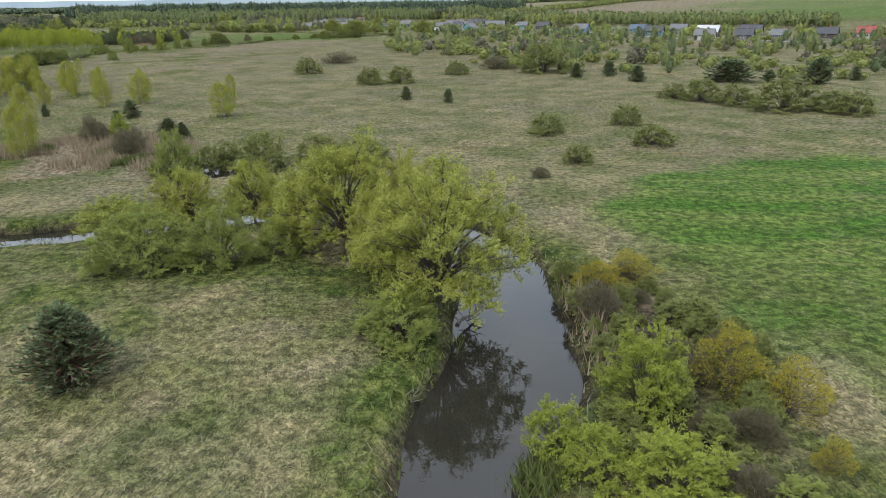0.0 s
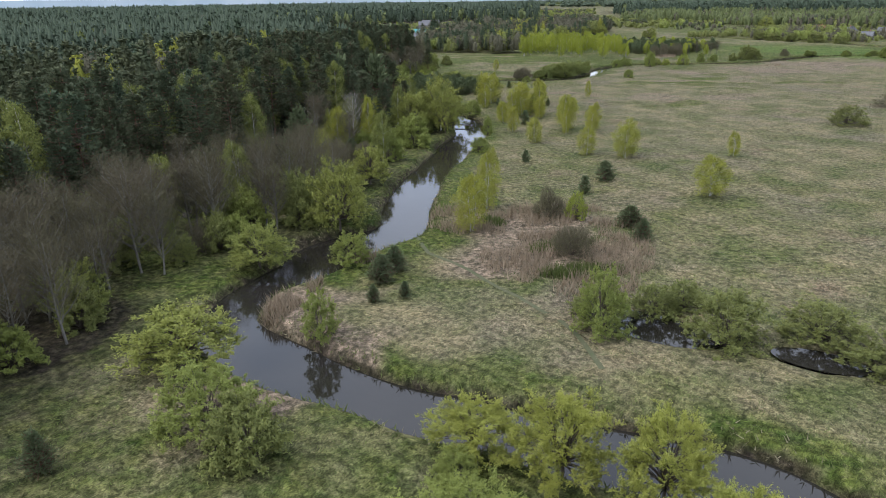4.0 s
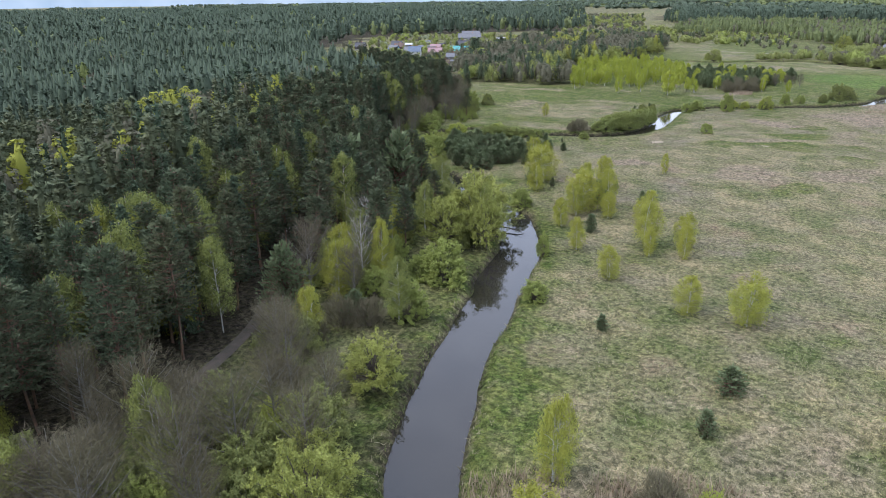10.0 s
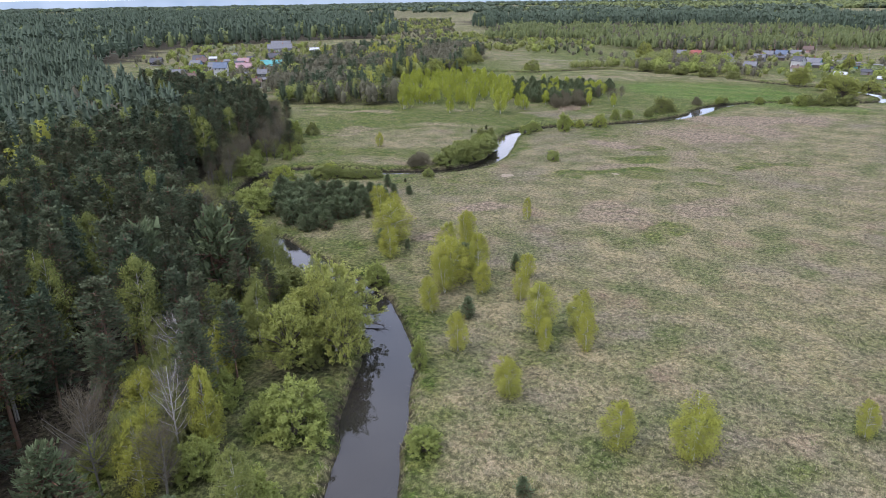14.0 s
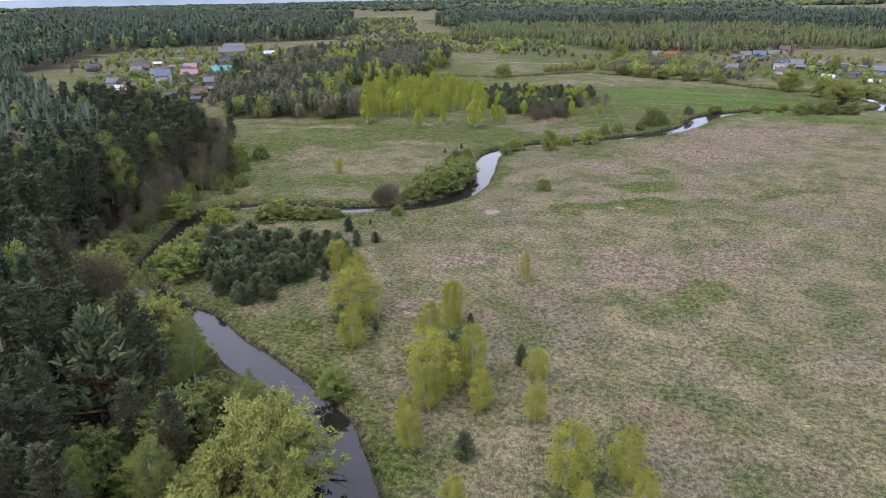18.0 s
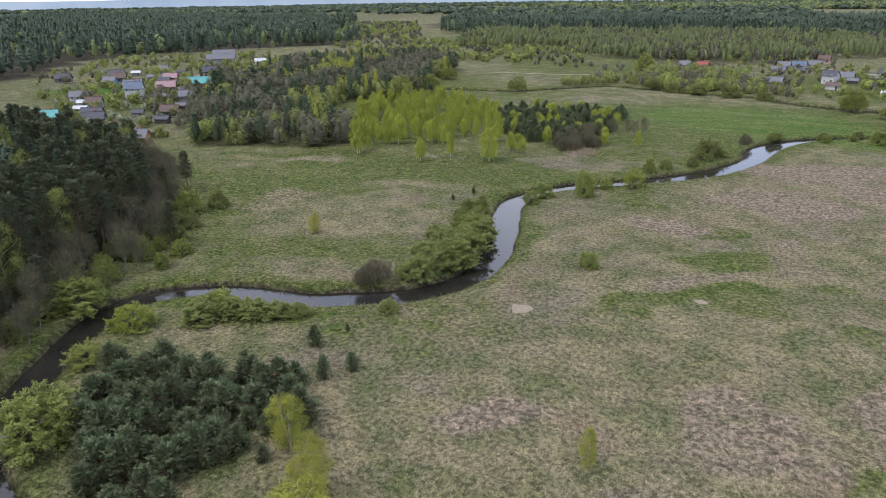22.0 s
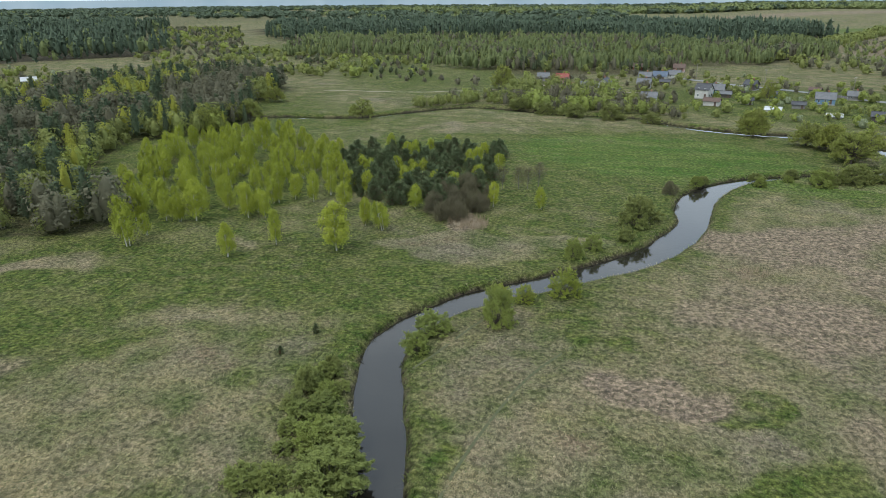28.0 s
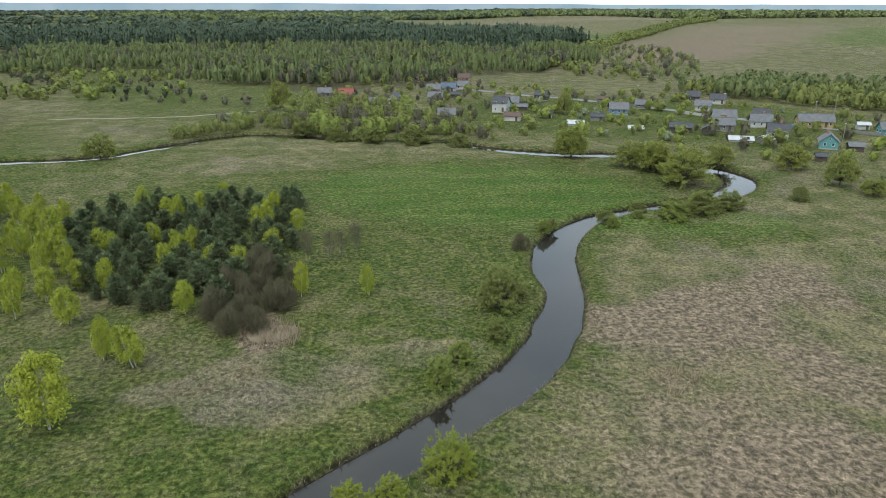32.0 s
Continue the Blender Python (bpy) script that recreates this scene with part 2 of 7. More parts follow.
SHRUBS_B = [
    (-95.0, 122.0, 6.5, 7.1), (-82.0, 125.7, 3.1, 3.6), (53.3, 126.7, 3.7, 7.2), (-114.5, 130.7, 5.2, 4.0), (49.1, 132.4, 3.5, 7.5),
    (44.6, 135.2, 2.7, 5.5), (-93.5, 138.6, 4.4, 2.1), (-110.9, 156.0, 3.9, 4.2), (-140.6, 162.1, 6.2, 5.7), (-16.9, 165.9, 4.5, 6.7),
    (-10.0, 168.6, 3.3, 7.4), (-153.7, 178.5, 6.8, 9.0), (4.2, 186.7, 3.2, 6.7), (27.0, 189.6, 4.4, 14.4), (-36.6, 193.6, 3.1, 7.7),
    (-179.0, 202.2, 3.0, 8.3), (-180.7, 219.5, 3.3, 2.6), (-183.1, 226.3, 3.2, 3.9), 
]
SHRUBS_C = [
    (-114.9, 249.5, 3.3, 3.6), (-141.1, 260.2, 4.0, 4.6), (-143.5, 269.5, 2.1, 2.6),
    (-136.4, 281.8, 3.4, 3.5), (-135.5, 287.3, 3.8, 4.6), (-127.3, 292.2, 7.0, 4.8), (-118.2, 320.6, 4.5, 3.4), (-114.9, 325.8, 3.2, 3.6),
    (-90.5, 376.0, 2.8, 3.4), (-77.0, 378.8, 2.8, 3.0), (-62.7, 382.5, 4.7, 6.0), (-69.4, 384.8, 2.0, 2.5), (-53.6, 388.5, 4.1, 7.5),
    (-27.2, 394.0, 4.0, 4.6),
]
SHRUBS = SHRUBS_A + SHRUBS_B + SHRUBS_C
OLIVE_SHRUBS = [
    (15.2, 37.8, 1.9, 3.1), (-37.6, 46.0, 5.5, 5.4), (-197.1, 250.7, 4.7, 5.3), 
    (-146.4, 266.5, 2.2, 3.2), (-146.3, 270.1, 3.7, 3.3), (-144.8, 274.4, 3.1, 2.8), (-109.1, 331.6, 3.8, 3.8), (-107.0, 341.5, 7.2, 7.6),
    (-105.7, 347.4, 4.8, 8.2),
]
BRIGHT_SHRUBS = [
    (8.8, 21.9, 3.7, 4.4), (6.1, 23.3, 3.1, 3.0), (4.0, 26.0, 2.8, 2.8), (9.4, 28.2, 5.1, 4.4),
    (-83.2, 87.9, 2.6, 5.3), (-47.3, 100.9, 4.1, 3.0), (-165.9, 200.8, 4.2, 6.1), (-159.5, 211.2, 3.5, 5.5), (-124.5, 300.7, 2.9, 3.4),
    (-128.9, 300.8, 3.1, 3.6), (-118.7, 303.8, 5.1, 5.2),
]
BARE_TREES = [
    (-81.3, 64.0, 8.7, 6.7), (-81.4, 69.8, 8.2, 6.2), (-75.4, 74.4, 12.1, 5.7), (-96.7, 75.3, 6.5, 4.7), (-79.9, 90.9, 7.4, 4.7),
    (-91.5, 92.8, 8.8, 5.9), (-94.8, 94.7, 6.2, 6.3), (-145.5, 149.0, 8.8, 8.5), (-137.1, 363.5, 6.2, 4.0), (-133.3, 365.1, 5.6, 3.6),
    (-131.3, 365.8, 5.4, 3.4), (-128.8, 367.0, 6.4, 3.8),
]
BROWN_SHRUBS = [
    (9.6, 38.8, 2.2, 3.0), (10.6, 73.5, 1.3, 2.2), (-40.8, 89.2, 3.4, 4.8),
    (-50.5, 100.2, 3.3, 5.0), (15.8, 200.9, 3.7, 9.6), (-143.7, 224.0, 3.1, 2.9), (-32.7, 226.9, 3.0, 10.8), (-143.8, 229.8, 3.7, 6.0),
    (-98.6, 366.6, 3.3, 3.9),
]
DEAD_BIRCHES = [
    (-102.7, 113.9, 10.9, 4.5), (-113.4, 123.8, 9.2, 6.5),
]
YELLOW_SHRUBS = [
    (15.8, 23.5, 1.5, 1.4), (16.2, 28.3, 2.6, 3.2), (14.4, 30.6, 3.0, 3.5), (10.6, 43.0, 2.0, 3.0), (13.2, 45.0, 2.0, 3.4),
]
RIVER_A = [
    (2.4, -72.0, 8.4), (1.8, -24.0, 7.2), (0.6, 12.0, 6.6), (0.5, 23.4, 5.5), (1.4, 28.0, 6.2), (3.4, 32.2, 7.9),
    (3.8, 36.0, 7.2), (4.2, 40.8, 6.5), (4.2, 45.6, 6.5), (3.8, 50.4, 6.5), (-0.6, 58.2, 6.6), (-8.4, 62.4, 7.2),
    (-15.0, 63.8, 6.7), (-22.6, 61.2, 6.0), (-27.2, 60.0, 5.6), (-34.2, 57.6, 5.2), (-39.0, 56.6, 5.0), (-44.4, 55.6, 6.0),
    (-50.4, 55.4, 6.0), (-55.8, 56.2, 5.4), (-59.2, 59.4, 4.3), (-61.2, 63.6, 5.0), (-61.8, 69.6, 6.6), (-63.6, 74.4, 7.8),
    (-63.4, 79.4, 7.8), (-62.8, 83.8, 6.6),
]
RIVER_B = [
    (-65.0, 88.2, 5.5), (-68.8, 92.4, 6.2), (-73.8, 99.6, 6.4), (-79.2, 108.0, 6.4), (-83.4, 116.4, 6.2), (-87.6, 124.3, 6.4),
    (-91.8, 132.0, 7.0), (-95.9, 140.4, 6.6), (-102.6, 148.0, 6.2), (-108.0, 154.0, 5.0), (-113.4, 156.6, 4.8), (-122.4, 160.6, 5.4),
    (-130.8, 163.8, 4.8), (-139.2, 166.8, 6.0), (-148.8, 169.2, 6.0), (-158.4, 174.0, 5.4), (-165.6, 184.8, 4.8), (-171.0, 194.4, 4.8),
    (-174.6, 202.8, 4.8), (-174.0, 209.4, 5.4), (-168.6, 215.4, 4.8), (-160.8, 218.4, 5.4), (-151.2, 220.0, 5.8), (-143.4, 224.2, 5.5),
    (-136.8, 228.7, 5.4), (-132.7, 235.2, 5.0),
]
RIVER_C = [
    (-131.2, 243.6, 4.8), (-132.5, 253.2, 4.8), (-135.4, 262.8, 5.4), (-138.0, 271.2, 5.5), (-140.4, 280.2, 5.5), (-140.2, 287.4, 5.3),
    (-136.2, 295.8, 4.6), (-129.8, 303.4, 5.5), (-122.4, 309.0, 5.4), (-115.8, 315.0, 6.0), (-109.8, 320.4, 6.2), (-103.8, 328.0, 6.2),
    (-99.6, 336.0, 6.2), (-95.5, 346.8, 6.0), (-94.2, 358.8, 7.4), (-91.0, 369.6, 7.4), (-85.2, 379.2, 5.8), (-78.0, 386.4, 4.8),
    (-68.4, 391.4, 3.8), (-60.0, 394.2, 4.2), (-50.4, 397.8, 4.8), (-42.0, 402.0, 6.0),
]
RIVER_D = [
    (-34.2, 409.2, 6.0), (-30.0, 418.8, 6.0), (-32.4, 428.4, 6.0), (-39.6, 439.2, 5.4), (-50.4, 449.4, 5.4), (-67.2, 453.4, 4.8),
    (-79.2, 457.8, 4.8), (-91.8, 466.2, 3.6), (-102.0, 477.0, 3.6), (-115.2, 480.0, 3.6), (-129.6, 481.2, 3.6), (-152.4, 489.6, 3.6),
    (-166.8, 493.2, 3.6), (-178.8, 487.2, 3.6), (-187.2, 478.8, 3.6), (-196.8, 469.2, 4.2), (-204.0, 461.4, 3.6), (-216.0, 457.2, 3.8),
    (-232.8, 456.0, 4.8), (-258.0, 453.6, 4.8), (-312.0, 474.0, 4.8), (-396.0, 516.0, 4.8), (-504.0, 528.0, 4.8),
]
RIVER = RIVER_A + RIVER_B + RIVER_C + RIVER_D

# tall willows and domed willow shrubs round the river bend at the start
NEAR_WILLOWS = [(0.9, 40.2, 11.2, 11.0), (-3.8, 44.8, 8.6, 6.2), (-7.6, 50.5, 10.8, 10.2), (-3.0, 53.5, 8.6, 6.4), (-16.8, 58.8, 6.6, 6.0), (-22.6, 58.2, 6.6, 6.2), (-11.4, 54.6, 7.2, 6.2), (-28.4, 57.0, 4.0, 6.0)]
NEAR_DOMES = [(-22.2, 48.0, 5.0, 7.4), (-16.8, 48.6, 5.0, 4.8), (-12.6, 50.5, 3.6, 4.4), (-2.6, 36.4, 3.2, 5.2), (-26.6, 52.5, 2.6, 3.2)]
NORTH_BANK_CLUMP = [(-140.2, 233.4, 3.6, 5.0), (-138.3, 235.0, 5.4, 6.4), (-137.6, 238.4, 6.4, 7.4), (-135.6, 241.6, 6.6, 7.2), (-136.0, 247.0, 6.8, 7.4), (-140.0, 247.0, 5.4, 7.0), (-137.4, 255.4, 5.2, 7.0), (-140.7, 241.0, 5.2, 6.4), (-138.2, 261.2, 4.2, 5.4)]
BANK_BALLS = [(-146.4, 271.0, 3.2, 3.8), (-145.1, 273.7, 3.1, 3.6), (-143.1, 267.0, 2.9, 3.4), (-144.9, 264.9, 2.9, 3.4), (-140.4, 259.7, 3.6, 4.2), (-142.2, 271.0, 1.8, 2.1), (-141.7, 259.2, 2.1, 2.5), (-136.6, 254.6, 2.1, 2.5), (-137.7, 255.2, 2.0, 2.3), (-142.8, 253.7, 2.9, 3.4), (-145.3, 253.0, 3.2, 3.8), (-144.0, 258.8, 2.0, 2.3), (-144.9, 262.0, 2.3, 2.7)]
SOUTH_BANK_CLUMP = [(-160.1, 209.4, 4.0, 5.6), (-156.7, 210.0, 3.8, 5.0), (-153.5, 211.3, 3.4, 5.4), (-150.0, 212.5, 3.6, 4.6), (-147.6, 214.0, 2.8, 3.6), (-159.0, 206.5, 4.2, 5.8), (-136.5, 220.6, 2.6, 3.2)]
FAR_WILLOWS = [(-66.7, 447.0, 10.1, 13.0), (-54.4, 431.7, 8.0, 11.0), (-49.0, 425.2, 8.6, 12.0), (-47.6, 413.7, 9.0, 12.5), (-36.0, 428.2, 7.0, 12.0), (-42.5, 440.2, 6.8, 11.0), (-204.7, 456.4, 8.0, 12.6), (-256.9, 490.3, 7.3, 11.0), (-249.5, 436.0, 9.3, 12.6), (-248.5, 420.8, 10.0, 13.0), (-244.0, 443.0, 8.7, 11.0), (-164.3, 552.8, 12.5, 15.0), (-46.6, 528.9, 10.4, 8.3)]
FAR_SHRUBS = [(-61.0, 384.8, 4.2, 8.0), (-54.0, 386.4, 4.2, 9.0), (-46.8, 389.1, 3.8, 8.0), (-89.4, 378.7, 2.4, 4.0), (-68.0, 388.6, 1.9, 4.6), (-77.4, 382.0, 2.4, 5.0), (-149.7, 487.6, 5.0, 9.0), (-125.0, 473.7, 4.6, 10.0), (-111.8, 470.6, 5.0, 11.0), (-136.0, 478.0, 4.6, 9.0), (-95.4, 467.0, 3.6, 8.0)]
FOREST_TRACK = [(-88, 70), (-92.5, 80), (-97, 88), (-102, 95.5), (-112, 107), (-122, 119.5), (-131, 127), (-138, 136)]
BED = catmull(RIVER, 0.5)
BED[:, 2] += 1.1 * (vnoise(BED[:, 0], BED[:, 1], 4.0) - 0.5)
BED[:, 2] += 3.2 * smooth(395, 430, BED[:, 1])
BED[:, 1] -= 1.2 * smooth(395, 430, BED[:, 1])
WATER = -0.9
PONDS = [(-27.0, 79.2, 5.0, 2.0, 0.1), (-14.5, 82.0, 2.8, 1.0, 0.2)]
PINE_FOREST = [
    (-86, -60), (-82, 36), (-88, 58), (-93, 72), (-97, 86), (-104, 98), (-113, 110), (-119, 126), (-126, 142), (-146, 154), (-168, 166), (-188, 198), (-195, 228), (-218, 254),
    (-258, 266), (-290, 262), (-400, 316), (-520, 400), (-520, -60),
]
FAR_FOREST = [(-520, -60), (-520, 330), (-480, 395), (-570, 515), (-535, 640), (-474, 712), (-830, 1225), (-1100, 1200), (-1500, 1500), (-1900, 1000), (-1900, -60)]
NORTH_MEADOW = [(-180, 195), (-172, 214), (-150, 222), (-136, 234), (-132, 250), (-140, 280), (-130, 300), (-105, 325), (-96, 350), (-90, 380), (-60, 396), (-40, 420), (-70, 450), (-200, 470), (-270, 400), (-270, 290), (-215, 250)]
BANK_WOOD = [(-56, 28), (-84, 20), (-82, 36), (-88, 58), (-93, 72), (-97, 86), (-104, 98), (-113, 110), (-119, 126), (-126, 142), (-146, 154), (-168, 166), (-150, 170), (-128, 160), (-108, 150), (-98, 136), (-88, 116), (-76, 98), (-68, 82), (-64, 66), (-62, 52)]
MID_WOOD = [(-252, 298), (-216, 312), (-208, 318), (-214, 330), (-240, 345), (-262, 392), (-236, 430), (-252, 456), (-262, 485), (-275, 545), (-310, 572), (-350, 566), (-366, 460), (-340, 405), (-300, 345)]
BIRCH_GROVE = [(-201, 312), (-192, 324), (-172, 352), (-188, 392), (-220, 420), (-246, 388), (-228, 346), (-212, 330)]
PINE_CLUMP = [(-170, 349), (-151, 337), (-140, 360), (-141, 405), (-176, 402), (-186, 384)]
BROWN_THICKET = [(-152, 340), (-143, 332), (-136, 347), (-145, 371)]
VILLAGE_WOOD = [(-361, 726), (-259, 739), (-199, 649), (-159, 612), (-113, 625), (-67, 675), (6, 725), (41, 850), (56, 884), (-200, 960), (-420, 900)]
DARK_BAND = [(-440, 905), (-200, 960), (56, 884), (120, 1010), (81, 1313), (-88, 1319), (-660, 1235)]
FAR_WOOD = [(560, 1760), (1406, 2200), (2400, 2500), (2400, 3200), (-900, 2900), (-900, 2300), (-30, 2290), (530, 2300)]
LEFT_GARDENS = [(-262, 300), (-330, 300), (-430, 370), (-480, 400), (-550, 510), (-500, 600), (-400, 560), (-350, 520), (-362, 455), (-335, 400), (-300, 348)]
RIGHT_GARDENS = [(-160, 600), (-150, 555), (-125, 520), (-95, 492), (-60, 470), (-30, 445), (0, 425), (60, 415), (110, 330), (200, 300), (230, 340), (130, 420), (60, 510), (15, 575), (-40, 625), (-90, 660)]
TREE_ROW = [(25, 600), (59, 548), (89, 520), (230, 420), (260, 470), (137, 584), (86, 625)]
HEDGE = [(45, 876), (60, 870), (178, 1060), (545, 1600), (520, 1620), (160, 1075)]
RIVER_THICKET = [(-200, 478), (-180, 490), (-165, 503), (-150, 492), (-128, 482), (-105, 484), (-85, 470), (-92, 500), (-120, 520), (-160, 525), (-185, 505)]
EAST_SCRUB = [(10, 205), (50, 172), (110, 160), (170, 190), (220, 300), (110, 320), (60, 400), (0, 420), (-30, 300), (-5, 240)]
VALLEY = [(-175, 560), (-215, 600), (-240, 700), (-430, 790), (-670, 1220), (-820, 1215), (-560, 840), (-480, 700), (-380, 600), (-262, 585)]
FOREST_FRINGE = [(-128, 134), (-146, 153), (-168, 166), (-188, 198), (-195, 228), (-218, 254), (-240, 262), (-236, 268), (-212, 259), (-187, 233), (-179, 200), (-162, 172), (-150, 168)]
HORIZON_WOODS = [(-2600, 1000), (-1900, 1900), (-1100, 1250), (-700, 1330), (-90, 1420), (-80, 2240), (560, 2320), (1500, 2300), (2600, 2000), (3400, 3000), (2000, 4600), (-2400, 4600), (-3900, 3000), (-3900, 600), (-2700, 300)]
PLANTATION = [(-158, 191), (-152, 195), (-142, 199), (-136, 199), (-130, 192), (-133, 187), (-133, 179), (-133, 174), (-140, 173), (-154, 182)]


def bed_field(xs, ys):
    """Metres from the water's edge at every crossing of the grid lines, up to 14; below nought in the river."""
    X, Y = np.meshgrid(xs, ys)
    D = np.full(X.shape, 14.0)
    for px, py, w in BED:
        i0, i1 = np.searchsorted(xs, (px - 18, px + 18))
        j0, j1 = np.searchsorted(ys, (py - 18, py + 18))
        s = (slice(j0, j1), slice(i0, i1))
        D[s] = np.minimum(D[s], np.hypot(X[s] - px, Y[s] - py) - w / 2)
    return X, Y, D


BED_X, BED_Y = np.arange(-560, 80, 0.6), np.arange(-100, 600, 0.6)
BED_D = bed_field(BED_X, BED_Y)[2]


def bed_distance(x, y):
    """The same for any points, by interpolation."""
    u, v = (np.atleast_1d(x) - BED_X[0]) / 0.6, (np.atleast_1d(y) - BED_Y[0]) / 0.6
    out = (u < 1) | (v < 1) | (u > len(BED_X) - 3) | (v > len(BED_Y) - 3)
    u, v = np.clip(u, 1, len(BED_X) - 3), np.clip(v, 1, len(BED_Y) - 3)
    i, j = u.astype(int), v.astype(int)
    a, b = u - i, v - j
    d = (BED_D[j, i] * (1 - a) + BED_D[j, i + 1] * a) * (1 - b) + (BED_D[j + 1, i] * (1 - a) + BED_D[j + 1, i + 1] * a) * b
    return np.where(out, 14.0, d)


def far_rise(x, y):
    r = np.hypot(x + 60, y - 150)
    return -13 * smooth(900, 5200, r) + 6 * smooth(1200, 2600, r) * (vnoise(x, y, 900) - 0.5) + 12 * smooth(500, 1200, x * 0.5 + y * 0.75) * smooth(40, 420, x)


def height(x, y, d=None):
    """The ground's height."""
    x, y = np.asarray(x, float), np.asarray(y, float)
    d = bed_distance(np.ravel(x), np.ravel(y)).reshape(np.shape(x)) if d is None else d
    z = 0.5 * (vnoise(x, y, 14.0) - 0.5) + 0.22 * (vnoise(x, y, 2.6, 3.0) - 0.5) * smooth(0.5, 2.0, d)
    z = z * smooth(-0.5, 6.0, d) + far_rise(x, y)
    for px, py, rx, ry, turn in PONDS:
        u, v = x - px, y - py
        q = np.hypot((u * math.cos(turn) + v * math.sin(turn)) / (rx + 0.9), (v * math.cos(turn) - u * math.sin(turn)) / (ry + 0.9))
        z = z - 0.9 * smooth(1.25, 0.7, q)
    return z - 1.9 * smooth(1.2, -1.1, d)


def at_ground(x, y):
    return float(height(np.array([x]), np.array([y]))[0])


# ---- materials ----
def node_material(name):
    m = bpy.data.materials.new(name)
    m.use_nodes = True
    return m, m.node_tree.nodes, m.node_tree.links, m.node_tree.nodes["Principled BSDF"]


def mixed(n, l, factor, a, b):
    """A mix of two colours; each may be a socket or a colour, the factor a socket or a number."""
    k = n.new("ShaderNodeMix")
    k.data_type = "RGBA"
    for key, value in (("Factor", factor), ("A", a), ("B", b)):
        if isinstance(value, bpy.types.NodeSocket):
            l.new(value, k.inputs[key])
        else:
            k.inputs[key].default_value = value if key == "Factor" else (*value, 1)
    return k.outputs["Result"]


def grain(n, l, scale, detail=3.0, low=0.35, high=0.65, stretch=None, distortion=0.0):
    """Noise over the place in metres, spread to 0..1 between low and high."""
    g, t, r = n.new("ShaderNodeNewGeometry"), n.new("ShaderNodeTexNoise"), n.new("ShaderNodeMapRange")
    t.inputs["Scale"].default_value, t.inputs["Detail"].default_value, t.inputs["Distortion"].default_value = scale, detail, distortion
    source = g.outputs["Position"]
    if stretch:
        m = n.new("ShaderNodeMapping")
        m.inputs["Scale"].default_value, m.inputs["Rotation"].default_value = stretch[:3], (0, 0, stretch[3])
        l.new(source, m.inputs["Vector"])
        source = m.outputs["Vector"]
    l.new(source, t.inputs["Vector"])
    r.inputs["From Min"].default_value, r.inputs["From Max"].default_value = low, high
    l.new(t.outputs[0], r.inputs["Value"])
    return r.outputs[0]


def plain(name, colour, other=None, rough=0.8, scale=2.0, metal=0.0, bump=0.0):
    """A surface of two shades in patches and fine grain."""
    m, n, l, p = node_material(name)
    other = other or tuple(c * 0.72 for c in colour)
    c = mixed(n, l, grain(n, l, scale), colour, other)
    c = mixed(n, l, 0.25, c, mixed(n, l, grain(n, l, scale * 9), tuple(v * 0.6 for v in colour), tuple(min(1, v * 1.25) for v in colour)))
    l.new(c, p.inputs["Base Color"])
    p.inputs["Roughness"].default_value, p.inputs["Metallic"].default_value = rough, metal
    if bump:
        b = n.new("ShaderNodeBump")
        b.inputs["Strength"].default_value, b.inputs["Distance"].default_value = bump, 0.05
        l.new(grain(n, l, scale * 6), b.inputs["Height"])
        l.new(b.outputs[0], p.inputs["Normal"])
    return m


def leafy(name, a, b, dark, glow=0.22, fleck=0.75):
    """Leaves: shades that change from leaf to leaf, from tree to tree and over the crown, and let some light through."""
    m, n, l, p = node_material(name)
    g, o = n.new("ShaderNodeNewGeometry"), n.new("ShaderNodeObjectInfo")
    c = mixed(n, l, o.outputs["Random"], a, b)
    c = mixed(n, l, grain(n, l, 0.16, 1.0), c, mixed(n, l, 0.5, a, b))
    leaf = n.new("ShaderNodeMath")
    leaf.operation = "POWER"
    l.new(g.outputs["Random Per Island"], leaf.inputs[0])
    leaf.inputs[1].default_value = 1.6
    half = n.new("ShaderNodeMath")
    half.operation = "MULTIPLY"
    l.new(leaf.outputs[0], half.inputs[0])
    half.inputs[1].default_value = fleck
    c = mixed(n, l, half.outputs[0], c, dark)
    l.new(c, p.inputs["Base Color"])
    p.inputs["Roughness"].default_value, p.inputs["Specular IOR Level"].default_value = 0.7, 0.08
    t, s = n.new("ShaderNodeBsdfTranslucent"), n.new("ShaderNodeMixShader")
    l.new(c, t.inputs["Color"])
    s.inputs[0].default_value = glow
    l.new(p.outputs[0], s.inputs[1])
    l.new(t.outputs[0], s.inputs[2])
    l.new(s.outputs[0], n["Material Output"].inputs["Surface"])
    return m


LEAF_WILLOW = leafy("willow_leaves", (0.37, 0.375, 0.08), (0.31, 0.335, 0.078), (0.15, 0.165, 0.042), 0.3, 0.45)
LEAF_RIVER = leafy("river_willow_leaves", (0.31, 0.32, 0.075), (0.25, 0.28, 0.075), (0.08, 0.095, 0.03), 0.25, 0.6)
LEAF_SHRUB = leafy("shrub_leaves", (0.285, 0.32, 0.078), (0.235, 0.275, 0.078), (0.095, 0.115, 0.034), 0.28, 0.5)
LEAF_CLUMP = leafy("bank_willow_leaves", (0.25, 0.275, 0.078), (0.21, 0.245, 0.078), (0.085, 0.10, 0.034), 0.28, 0.5)
LEAF_BRIGHT = leafy("bright_leaves", (0.33, 0.36, 0.06), (0.27, 0.315, 0.06), (0.11, 0.135, 0.03), 0.3, 0.5)
